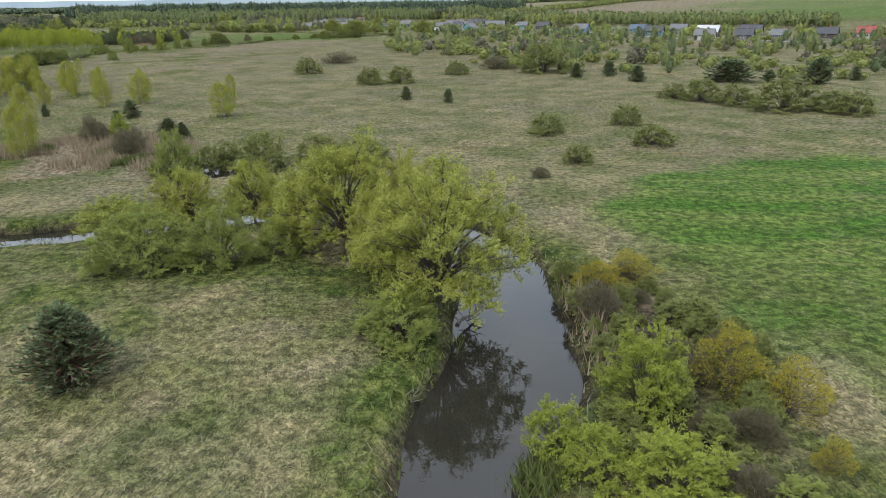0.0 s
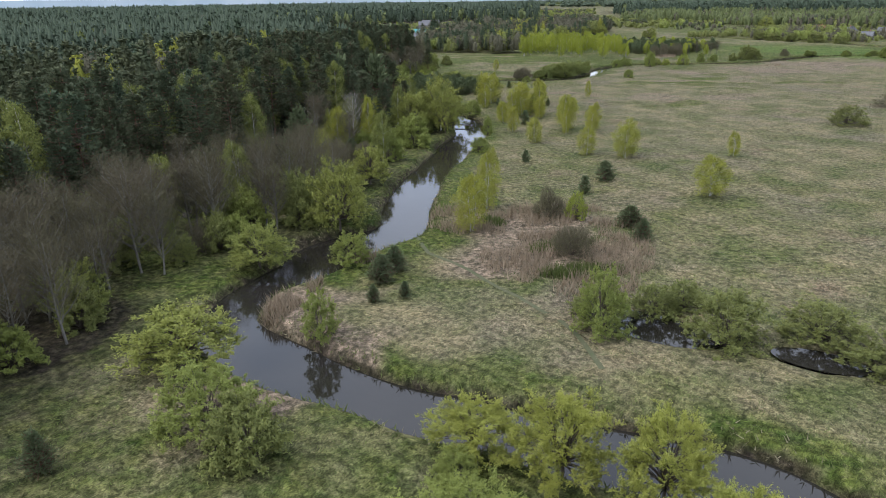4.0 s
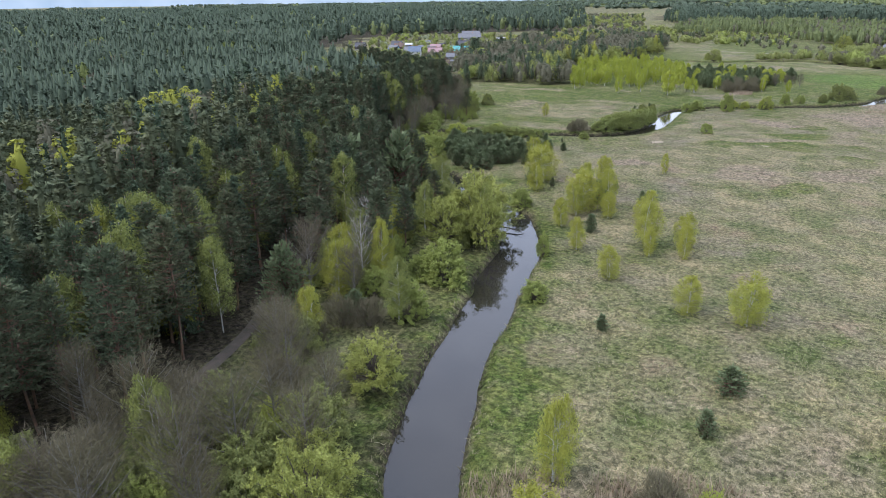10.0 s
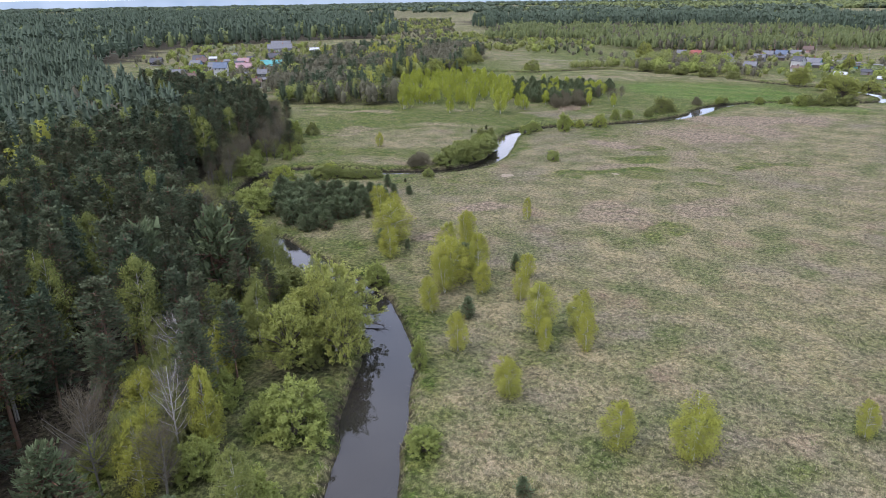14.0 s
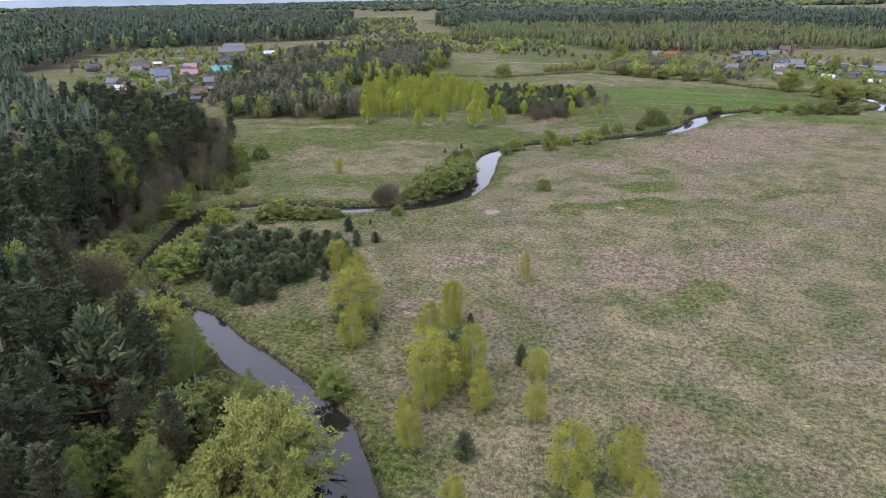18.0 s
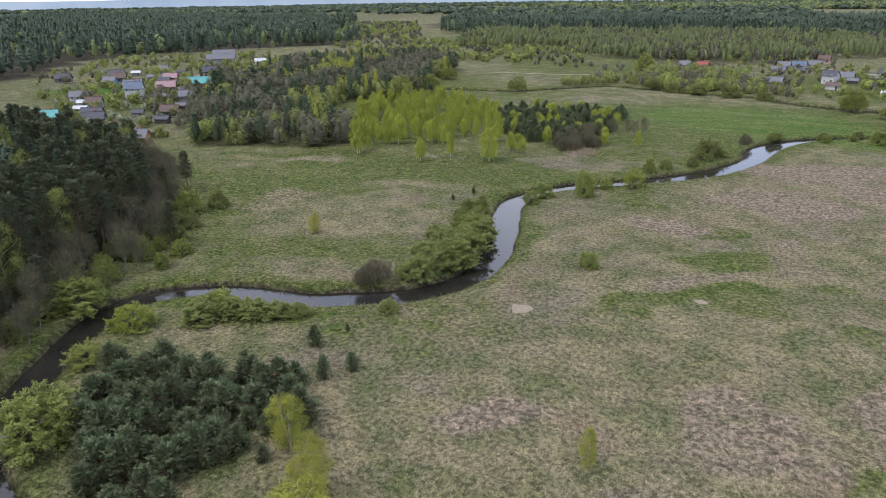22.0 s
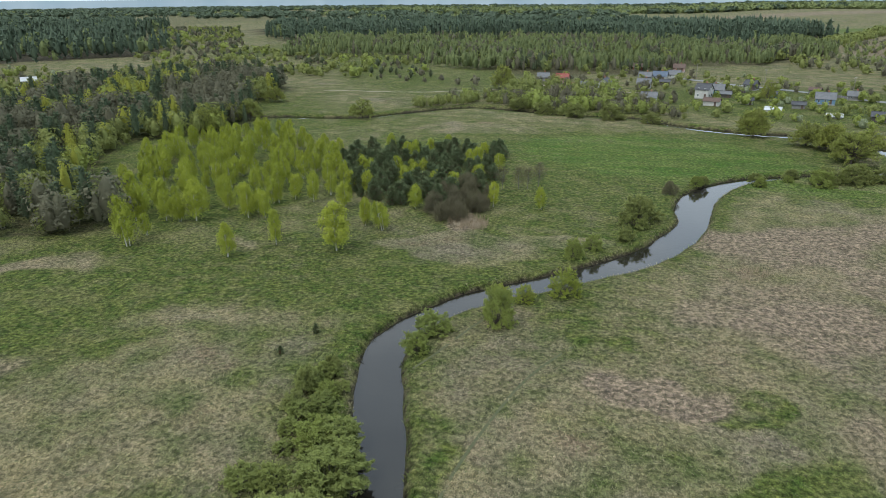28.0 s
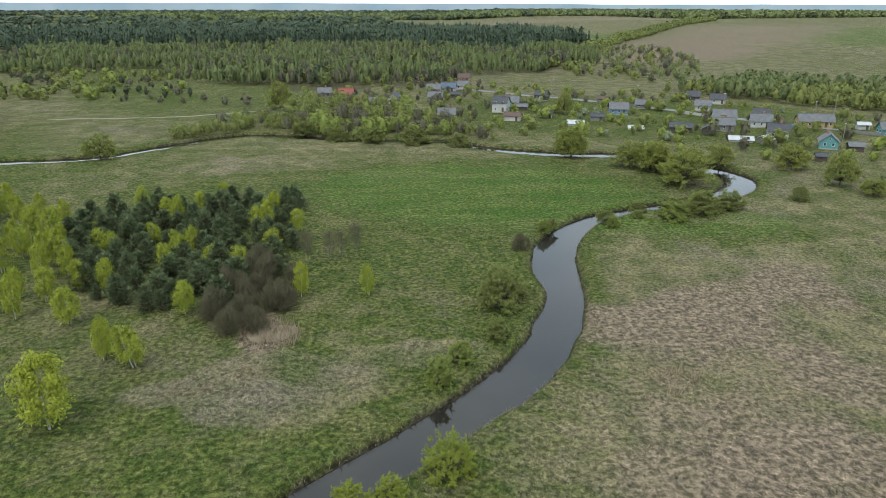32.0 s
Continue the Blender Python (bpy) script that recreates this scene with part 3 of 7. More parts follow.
LEAF_OLIVE = leafy("olive_leaves", (0.215, 0.24, 0.075), (0.235, 0.25, 0.08), (0.07, 0.08, 0.03), 0.25, 0.55)
LEAF_BROWN = leafy("brown_twigs", (0.175, 0.152, 0.10), (0.155, 0.145, 0.082), (0.08, 0.07, 0.045), 0.22, 0.6)
LEAF_YELLOW = leafy("yellow_blossom", (0.367, 0.308, 0.0394), (0.289, 0.269, 0.0459), (0.131, 0.118, 0.0328))
LEAF_BIRCH = leafy("birch_leaves", (0.34, 0.335, 0.058), (0.28, 0.295, 0.056), (0.10, 0.11, 0.026), 0.28, 0.5)
LEAF_GROVE = leafy("grove_birch_leaves", (0.37, 0.40, 0.055), (0.30, 0.345, 0.055), (0.10, 0.12, 0.024), 0.3, 0.5)
LEAF_TALL_BIRCH = leafy("tall_birch_leaves", (0.241, 0.263, 0.0694), (0.19, 0.213, 0.065), (0.0672, 0.0784, 0.0269), 0.25, 0.6)
LEAF_WHITE = leafy("white_blossom", (0.328, 0.341, 0.236), (0.236, 0.276, 0.144), (0.105, 0.131, 0.0525))
NEEDLE_PINE = leafy("pine_needles", (0.0821, 0.112, 0.0638), (0.114, 0.121, 0.0616), (0.0388, 0.0524, 0.0331), 0.15, 0.4)
NEEDLE_YOUNG = leafy("young_needles", (0.145, 0.185, 0.095), (0.160, 0.185, 0.09), (0.055, 0.075, 0.04), 0.18, 0.5)
NEEDLE_SPRUCE = leafy("spruce_needles", (0.0678, 0.0981, 0.0566), (0.0754, 0.0943, 0.0528), (0.0301, 0.0415, 0.0264), 0.12, 0.5)
BARE_TWIGS = leafy("bare_twigs", (0.130, 0.108, 0.072), (0.112, 0.106, 0.056), (0.055, 0.046, 0.03), 0.1, 0.6)
PALE_TWIGS = leafy("pale_twigs", (0.236, 0.21, 0.184), (0.197, 0.177, 0.151), (0.118, 0.0984, 0.0853), 0.1)
WOODLAND = leafy("woodland_leaves", (0.177, 0.203, 0.0558), (0.131, 0.151, 0.0558), (0.059, 0.0722, 0.0262), 0.2, 0.5)
GREY_WOOD = leafy("leafless_woodland", (0.144, 0.129, 0.0897), (0.127, 0.127, 0.0759), (0.0633, 0.0575, 0.0414), 0.15, 0.5)
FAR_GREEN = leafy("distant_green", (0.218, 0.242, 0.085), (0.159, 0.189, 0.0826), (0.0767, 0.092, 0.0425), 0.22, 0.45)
# Far pines: NEEDLE_PINE with the bluish haze of distance put into its colour.
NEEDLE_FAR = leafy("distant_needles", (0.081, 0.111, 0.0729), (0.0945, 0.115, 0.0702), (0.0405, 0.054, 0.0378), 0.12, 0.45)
BARK = plain("grey_bark", (0.104, 0.084, 0.064), rough=0.9, scale=3.0, bump=0.4)
BARK_PINE = plain("pine_bark", (0.16, 0.088, 0.048), (0.08, 0.056, 0.04), rough=0.9, scale=2.0, bump=0.4)
BARK_ALDER = plain("pale_grey_bark", (0.176, 0.164, 0.14), (0.096, 0.088, 0.072), rough=0.9, scale=3.0, bump=0.4)
BARK_BIRCH = plain("birch_bark", (0.496, 0.48, 0.44), (0.32, 0.304, 0.28), rough=0.7, scale=4.0)


def ground_material():
    m, n, l, p = node_material("meadow")
    cover = n.new("ShaderNodeAttribute")
    cover.attribute_name = "cover"
    split = n.new("ShaderNodeSeparateColor")
    l.new(cover.outputs["Color"], split.inputs[0])
    straw = mixed(n, l, grain(n, l, 0.30, 4.0, 0.38, 0.62), (0.262, 0.216, 0.127), (0.185, 0.16, 0.0994))
    straw = mixed(n, l, grain(n, l, 0.045, 4.0, 0.50, 0.66), straw, mixed(n, l, grain(n, l, 0.5, 4.0), (0.215, 0.180, 0.134), (0.150, 0.126, 0.096)))
    straw = mixed(n, l, grain(n, l, 0.085, 5.0, 0.58, 0.72), straw, (0.205, 0.148, 0.106))
    straw = mixed(n, l, grain(n, l, 0.13, 6.0, 0.43, 0.66), straw, mixed(n, l, grain(n, l, 1.3, 4.0), (0.070, 0.088, 0.0301), (0.125, 0.135, 0.0565)))
    straw = mixed(n, l, grain(n, l, 1.5, 5.0, 0.50, 0.72, distortion=0.6), straw, (0.072, 0.078, 0.0384))
    lush = mixed(n, l, grain(n, l, 0.5, 5.0), (0.048, 0.074, 0.016), (0.106, 0.118, 0.033))
    lush = mixed(n, l, grain(n, l, 0.10, 6.0, 0.50, 0.70), lush, (0.135, 0.130, 0.056))
    lush = mixed(n, l, grain(n, l, 1.8, 4.0, 0.56, 0.78), lush, (0.150, 0.146, 0.068))
    reed = mixed(n, l, grain(n, l, 0.6, 5.0), (0.255, 0.195, 0.146), (0.150, 0.118, 0.092))
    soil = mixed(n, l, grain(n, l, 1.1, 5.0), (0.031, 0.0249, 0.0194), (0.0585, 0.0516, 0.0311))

    def edged(socket, wobble, scale):
        add = n.new("ShaderNodeMath")
        add.operation = "MULTIPLY_ADD"
        l.new(grain(n, l, scale, 5.0, 0.3, 0.7), add.inputs[0])
        add.inputs[1].default_value = wobble
        l.new(socket, add.inputs[2])
        r = n.new("ShaderNodeMapRange")
        r.inputs["From Min"].default_value, r.inputs["From Max"].default_value = 0.20 + wobble / 2, 0.90 + wobble / 2
        l.new(add.outputs[0], r.inputs["Value"])
        return r.outputs[0]

    c = mixed(n, l, edged(split.outputs[0], 0.7, 0.22), straw, lush)
    crop = mixed(n, l, grain(n, l, 0.6, 4.0, 0.35, 0.65, stretch=(0.25, 1.6, 1.0, 0.35), distortion=1.0), (0.070, 0.122, 0.021), (0.128, 0.155, 0.044))
    crop = mixed(n, l, grain(n, l, 0.12, 4.0, 0.45, 0.6, stretch=(0.3, 1.2, 1.0, 0.35)), crop, (0.052, 0.110, 0.015))
    c = mixed(n, l, edged(cover.outputs["Alpha"], 0.5, 0.2), c, crop)
    c = mixed(n, l, edged(split.outputs[1], 0.4, 0.35), c, reed)
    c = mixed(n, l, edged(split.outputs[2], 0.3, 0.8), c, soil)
    # matted strands of last year's grass
    strand = grain(n, l, 4.2, 6.0, 0.36, 0.68, stretch=(1.0, 0.6, 1.0, 0.5), distortion=1.8)
    light = n.new("ShaderNodeMix")
    light.data_type, light.blend_type = "RGBA", "MULTIPLY"
    light.inputs["Factor"].default_value = 1.0
    l.new(c, light.inputs["A"])
    l.new(mixed(n, l, strand, (0.50, 0.51, 0.48), (1.50, 1.48, 1.44)), light.inputs["B"])
    tussock = n.new("ShaderNodeMix")
    tussock.data_type, tussock.blend_type = "RGBA", "MULTIPLY"
    tussock.inputs["Factor"].default_value = 1.0
    l.new(light.outputs["Result"], tussock.inputs["A"])
    l.new(mixed(n, l, grain(n, l, 1.5, 6.0, 0.39, 0.63, distortion=0.2), (0.52, 0.55, 0.49), (1.43, 1.40, 1.36)), tussock.inputs["B"])
    l.new(tussock.outputs["Result"], p.inputs["Base Color"])
    p.inputs["Roughness"].default_value, p.inputs["Specular IOR Level"].default_value = 0.95, 0.1
    b = n.new("ShaderNodeBump")
    b.inputs["Strength"].default_value, b.inputs["Distance"].default_value = 0.9, 0.3
    l.new(grain(n, l, 1.6, 6.0, 0.3, 0.7), b.inputs["Height"])
    l.new(b.outputs[0], p.inputs["Normal"])
    return m


def water_material():
    m, n, l, p = node_material("river_water")
    l.new(mixed(n, l, grain(n, l, 0.12, 3.0), (0.016, 0.014, 0.011), (0.024, 0.022, 0.018)), p.inputs["Base Color"])
    p.inputs["Roughness"].default_value, p.inputs["IOR"].default_value = 0.02, 1.48
    b = n.new("ShaderNodeBump")
    b.inputs["Strength"].default_value, b.inputs["Distance"].default_value = 0.06, 0.05
    l.new(grain(n, l, 1.2, 3.0), b.inputs["Height"])
    l.new(b.outputs[0], p.inputs["Normal"])
    return m


MEADOW, RIVER_WATER = ground_material(), water_material()

# ---- ground and river ----
# Patches of ground cover: x, y, two radii, turn, and how much green, reed and soil they bring.
PATCHES_A = [
    (30, 44, 14, 20, 0.1, 0.5, 0, 0), (-12, 34, 16, 10, 0.4, 0.15, 0, 0), (11, 27, 6.5, 15, 0, 0.75, 0.1, 0.5), (14, 36, 4, 6, 0.3, 0, 0.6, 0.3),
    (17, 24, 6, 9, 0, 0.6, 0, 0.35), (-12, 47, 16, 4, -0.35, 0.8, 0, 0.3), (-1, 36, 3, 6, 0.2, 0.9, 0, 0), (-38, 42, 26, 12, 0.2, 0.4, 0, 0.1),
    (-60, 36, 14, 16, 0, 0.5, 0, 0.55), (-52, 96, 13, 9, 0.6, -0.4, 0.9, 0), (-42, 90, 10, 12, -0.4, -0.3, 0.8, 0), (-50, 60, 4, 16, 0.3, 0, 0.8, 0),
]
PATCHES_B = [
    (-70, 84, 8, 10, 0, 0.8, 0, 0), (-62, 92, 5, 20, 0.55, 0.6, 0, 0), (-120, 170, 16, 10, 0, 0.4, 0, 0), (-140, 215, 30, 9, 0.35, 0.6, 0, 0),
    (-205, 272, 26, 18, 0.5, 0.75, 0, 0), (-135, 250, 6, 24, 0.1, 0.8, 0, 0.1), (-205, 295, 10, 5, 0.3, -0.8, 0.3, 0), (-192, 262, 12, 6, 0.6, -0.6, 0.5, 0),
    (-160, 262, 18, 12, 0.5, -0.5, 0, 0), (-178, 316, 6, 3, 0, -0.9, 0.2, 0), (-150, 372, 10, 40, 0.2, 0.3, 0, 0.2), (-215, 360, 30, 40, 0.3, 0.7, 0, 0.1),
]
PATCHES_C = [
    (-175, 240, 34, 22, 0.3, 0.3, 0, 0), (-160, 306, 40, 22, 0.2, 0.4, 0, 0), (-118, 334, 24, 30, 0, 0.3, 0, 0), (-128, 300, 5, 14, -0.9, 0.5, 0, 0),
    (-118, 380, 12, 6, 0.3, -0.5, 0, 0), (-98, 410, 12, 6, 0.2, -0.6, 0, 0), (-150, 440, 22, 6, 0.1, -0.7, 0, 0), (-130, 400, 60, 46, -0.3, 1.0, 0, 0),
    (-85, 420, 40, 30, 0, 0.9, 0, 0), (-60, 372, 26, 10, -0.2, 0.8, 0, 0), (-140, 334, 5, 7, 0.3, -1, 1.1, 0), (-84, 336, 13, 11, 0.4, -0.6, 0.6, 0),
]
PATCHES_D = [
    (-70, 318, 10, 14, 0.6, -0.5, 0.55, 0), (-62, 345, 12, 8, 0, -0.5, 0.6, 0), (-86, 300, 9, 12, -0.4, -0.4, 0.45, 0), (-185, 268, 16, 9, 0.4, 0.8, 0, 0),
    (-150, 262, 12, 8, 0.2, -0.3, 0.2, 0), (-165, 285, 14, 7, 0.1, -0.3, 0.15, 0), (-132, 300, 14, 6, 0.8, 0.7, 0, 0), (-100, 240, 14, 4, 0.7, 0.8, 0, 0),
    (-62, 270, 16, 4, 0.9, 0.8, 0, 0), (-70, 225, 10, 5, 0.6, -0.4, 0.5, 0), (-90, 215, 7, 9, 0.2, -0.4, 0.45, 0), (-54, 76, 3, 22, -1.2, 0.5, 0, 0.1),
]
PATCHES_E = [
    (-113, 281, 5, 7, 0, -0.5, 0.9, 0), (-96, 262, 10, 6, 0.5, 0.7, 0, 0), (-75, 250, 6, 12, 0.8, 0.5, 0, 0), (-78, 208, 6, 5, 0.5, 0.7, 0, 0),
    (-20, 520, 90, 60, -0.4, 0.9, 0, 0), (-320, 420, 120, 90, 0.6, 0.7, 0, 0), (-230, 640, 60, 150, 0.4, 0.5, 0, 0), (-330, 700, 90, 200, 0.5, 0.5, 0, 0),
    (150, 850, 55, 120, -0.9, -0.7, 0.75, 0), (300, 1100, 140, 330, -0.8, -0.6, 0.6, 0), (330, 1800, 300, 130, 0.1, -0.6, 0.7, 0), (-600, 1850, 260, 70, 0.1, -0.6, 0.6, 0), (-320, 640, 110, 120, 0.5, -0.35, 0, 0), (-420, 860, 140, 220, 0.6, 0.1, 0, 0),
]
PATCHES_F = [
    (150, 980, 60, 60, 0, 0.8, 0, 0), (420, 640, 220, 160, 0, 0.7, 0, 0),
]
PATCHES_G = [
    (-210, 275, 20, 9, 0.5, 0.9, 0, 0), (-203, 306, 16, 9, 0.3, 0.8, 0, 0), (-201, 254, 10, 5, 0.4, 0.8, 0, 0.1), (-172, 258, 20, 15, 0.6, -0.6, 0, 0),
    (-151, 230, 12, 6, 0.2, -0.4, 0.1, 0), (-98.7, 263, 9, 3, 0.3, 0.9, 0, 0), (-88.7, 244, 5, 10, 0.5, 0.9, 0, 0), (-102, 277, 7, 3, 0.2, 0.8, 0, 0),
    (-80, 207, 3, 8, 0.5, 0.8, 0, 0), (-75, 239, 4, 3, 0, 0.7, 0, 0), (-83, 268, 6, 11, 0.3, -0.4, 0.4, 0), (-110, 278, 5, 3, 0.2, -0.3, 0.9, 0),
    (-96, 253, 8, 5, 0.5, -0.4, 0.6, 0), (-79, 340, 10, 6, 0, -0.4, 0.3, 0),
]
PATCHES_H = [
    (-84, 310, 7, 14, 0.2, -0.4, 0.25, 0), (-95, 307, 6, 12, 0.1, -0.3, 0.3, 0), (-113, 200, 8, 4, 0.2, -0.3, 0.6, 0), (-116, 182, 4, 3, 0.2, -0.2, 0.6, 0),
    (-135, 321, 19, 8, -0.1, -1.1, 0, 0), (-152, 323, 9, 4, 0, -1.0, 0, 0), (-120, 329, 10, 5, 0.2, -1.0, 0, 0), (-124, 428, 16, 6, 0.2, -0.9, 0.2, 0),
    (-165, 445, 18, 5, 0.1, -0.9, 0.2, 0), (-165, 298, 26, 14, 0.2, 0.35, 0, 0), (-111, 300, 9, 12, -0.5, 0.5, 0, 0), (-48, 117, 6, 8, 0.2, -0.2, 0.35, 0),
    (-72, 106, 4, 12, 0.5, 0.7, 0, 0), (-62, 92, 4, 14, 0.3, 0.6, 0, 0),
]
PATCHES = PATCHES_G + PATCHES_H + PATCHES_A + PATCHES_B + PATCHES_C + PATCHES_D + PATCHES_E + PATCHES_F

# Bright young crops and mown green: x, y, two radii, turn, strength
CROPS = [(46, 60, 32, 24, 0.15, 1.0), (26, 40, 9, 14, 0.2, 0.55), (-100, 408, 46, 30, -0.3, 0.62), (-62, 384, 26, 14, -0.2, 0.6), (190, 1130, 70, 190, -0.75, 0.8), (460, 700, 200, 150, 0, 0.7), (700, 1000, 400, 260, 0.2, 0.6), (-395, 385, 40, 14, 0.5, 0.8)]


def steps(parts, far_lo, far_hi, grow=1.09):
    """Grid lines: even within each part (start, end, gap), ever wider beyond."""
    mid = np.concatenate([np.arange(lo, hi, gap) for lo, hi, gap in parts])
    a, g = [], parts[0][2]
    while (a[-1] if a else mid[0]) > far_lo:
        g *= grow
        a.append((a[-1] if a else mid[0]) - g)
    b, g = [], parts[-1][2]
    while (b[-1] if b else mid[-1]) < far_hi:
        g *= grow
        b.append((b[-1] if b else mid[-1]) + g)
    return np.array(a[::-1] + list(mid) + b)


def ground_cover(X, Y, D):
    """How green, reedy or bare the ground is."""
    green, reed, soil = 0.02 + 0.30 * vnoise(X, Y, 44.0, 5.0) + 0.24 * vnoise(X, Y, 15.0, 1.3), 0.25 * vnoise(X, Y, 24.0, 9.0), np.zeros(X.shape)
    wx = X + 6 * (vnoise(X, Y, 6.0, 2.0) - 0.5) + 12 * (vnoise(X, Y, 19.0, 3.1) - 0.5)
    wy = Y + 6 * (vnoise(X, Y, 6.0, 6.0) - 0.5) + 12 * (vnoise(X, Y, 19.0, 7.7) - 0.5)
    for px, py, rx, ry, turn, g, r, s in PATCHES:
        u, v = wx - px, wy - py
        q = np.hypot((u * math.cos(turn) + v * math.sin(turn)) / rx, (v * math.cos(turn) - u * math.sin(turn)) / ry)
        k = smooth(1.15, 0.6, q)
        green, reed, soil = green + g * k, reed + r * k, soil + s * k
    west, north = inside(BANK_WOOD, X, Y), inside(NORTH_MEADOW, X, Y)
    east = smooth(150, 240, Y) * smooth(375, 335, Y) * smooth(-150, -135, X) * ~north
    green, reed = green - 0.14 * east, reed + 0.24 * east * vnoise(X, Y, 17.0, 2.2)
    green = green + 0.24 * north + 0.10 * smooth(275, 330, Y) * smooth(700, 500, Y) * (north | (Y > 360)) - 0.10 * smooth(140, 180, Y) * smooth(270, 230, Y)
    green = green + 0.75 * smooth(6.0, 1.0, D) * (0.35 + vnoise(X, Y, 8.0, 4.0)) + 0.5 * west
    woods = inside(PINE_FOREST, X, Y) | inside(FAR_FOREST, X, Y) | inside(DARK_BAND, X, Y)
    distant = inside(HORIZON_WOODS, X, Y) & (vnoise(X, Y, 260.0, 3.0) > 0.34) & ~woods
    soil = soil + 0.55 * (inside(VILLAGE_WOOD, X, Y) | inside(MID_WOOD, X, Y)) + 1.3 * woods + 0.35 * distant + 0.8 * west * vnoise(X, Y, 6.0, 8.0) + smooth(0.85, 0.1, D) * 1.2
    green = np.where(D < 0.6, green * 0.5, green)
    return np.clip(green, 0, 1), np.clip(reed, 0, 1), np.clip(soil, 0, 1)


def build_ground():
    xs, ys = steps([(-240.0, -180.0, 1.2), (-180.0, 20.0, 0.8), (20.0, 46.0, 1.3)], -4900, 4900), steps([(14.0, 400.0, 0.85), (400.0, 502.0, 1.3)], -600, 4950)
    X, Y, D = bed_field(xs, ys)
    Z = height(X, Y, D)
    idx = np.arange(X.size).reshape(X.shape)
    F = np.stack([idx[:-1, :-1], idx[:-1, 1:], idx[1:, 1:], idx[1:, :-1]], -1).reshape(-1, 4)
    me = mesh("ground", np.stack([X, Y, Z], -1).reshape(-1, 3), F, MEADOW, True)
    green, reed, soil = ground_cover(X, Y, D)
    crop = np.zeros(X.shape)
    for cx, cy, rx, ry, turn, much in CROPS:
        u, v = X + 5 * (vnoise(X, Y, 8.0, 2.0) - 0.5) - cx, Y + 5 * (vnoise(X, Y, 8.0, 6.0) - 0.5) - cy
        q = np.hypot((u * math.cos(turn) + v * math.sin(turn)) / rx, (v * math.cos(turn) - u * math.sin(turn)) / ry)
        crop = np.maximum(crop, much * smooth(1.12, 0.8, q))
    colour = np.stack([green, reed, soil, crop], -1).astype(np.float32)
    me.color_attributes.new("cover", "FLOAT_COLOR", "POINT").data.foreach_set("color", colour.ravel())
    return tagged(new("ground", me), "spring meadow of straw-coloured dry grass with fresh green patches", "ground", kind="structure")


ground = build_ground()
w = mesh("river", [(-640, -120, WATER), (70, -120, WATER), (70, 640, WATER), (-640, 640, WATER)], [(0, 1, 2, 3)], RIVER_WATER)
tagged(new("river", w), "calm winding river, grey under an overcast sky", "water", kind="structure")
for px, py, rx, ry, turn in PONDS:
    a = np.linspace(0, 2 * np.pi, 24, endpoint=False)
    u, v = (rx + 0.7) * np.cos(a), (ry + 0.7) * np.sin(a)
    pts = np.stack([px + u * math.cos(turn) - v * math.sin(turn), py + u * math.sin(turn) + v * math.cos(turn), np.full(24, -0.32)], -1)
    tagged(new("pond", mesh("pond", pts, [list(range(24))], RIVER_WATER)), "small dark pool of standing water among willows", "water", kind="structure")

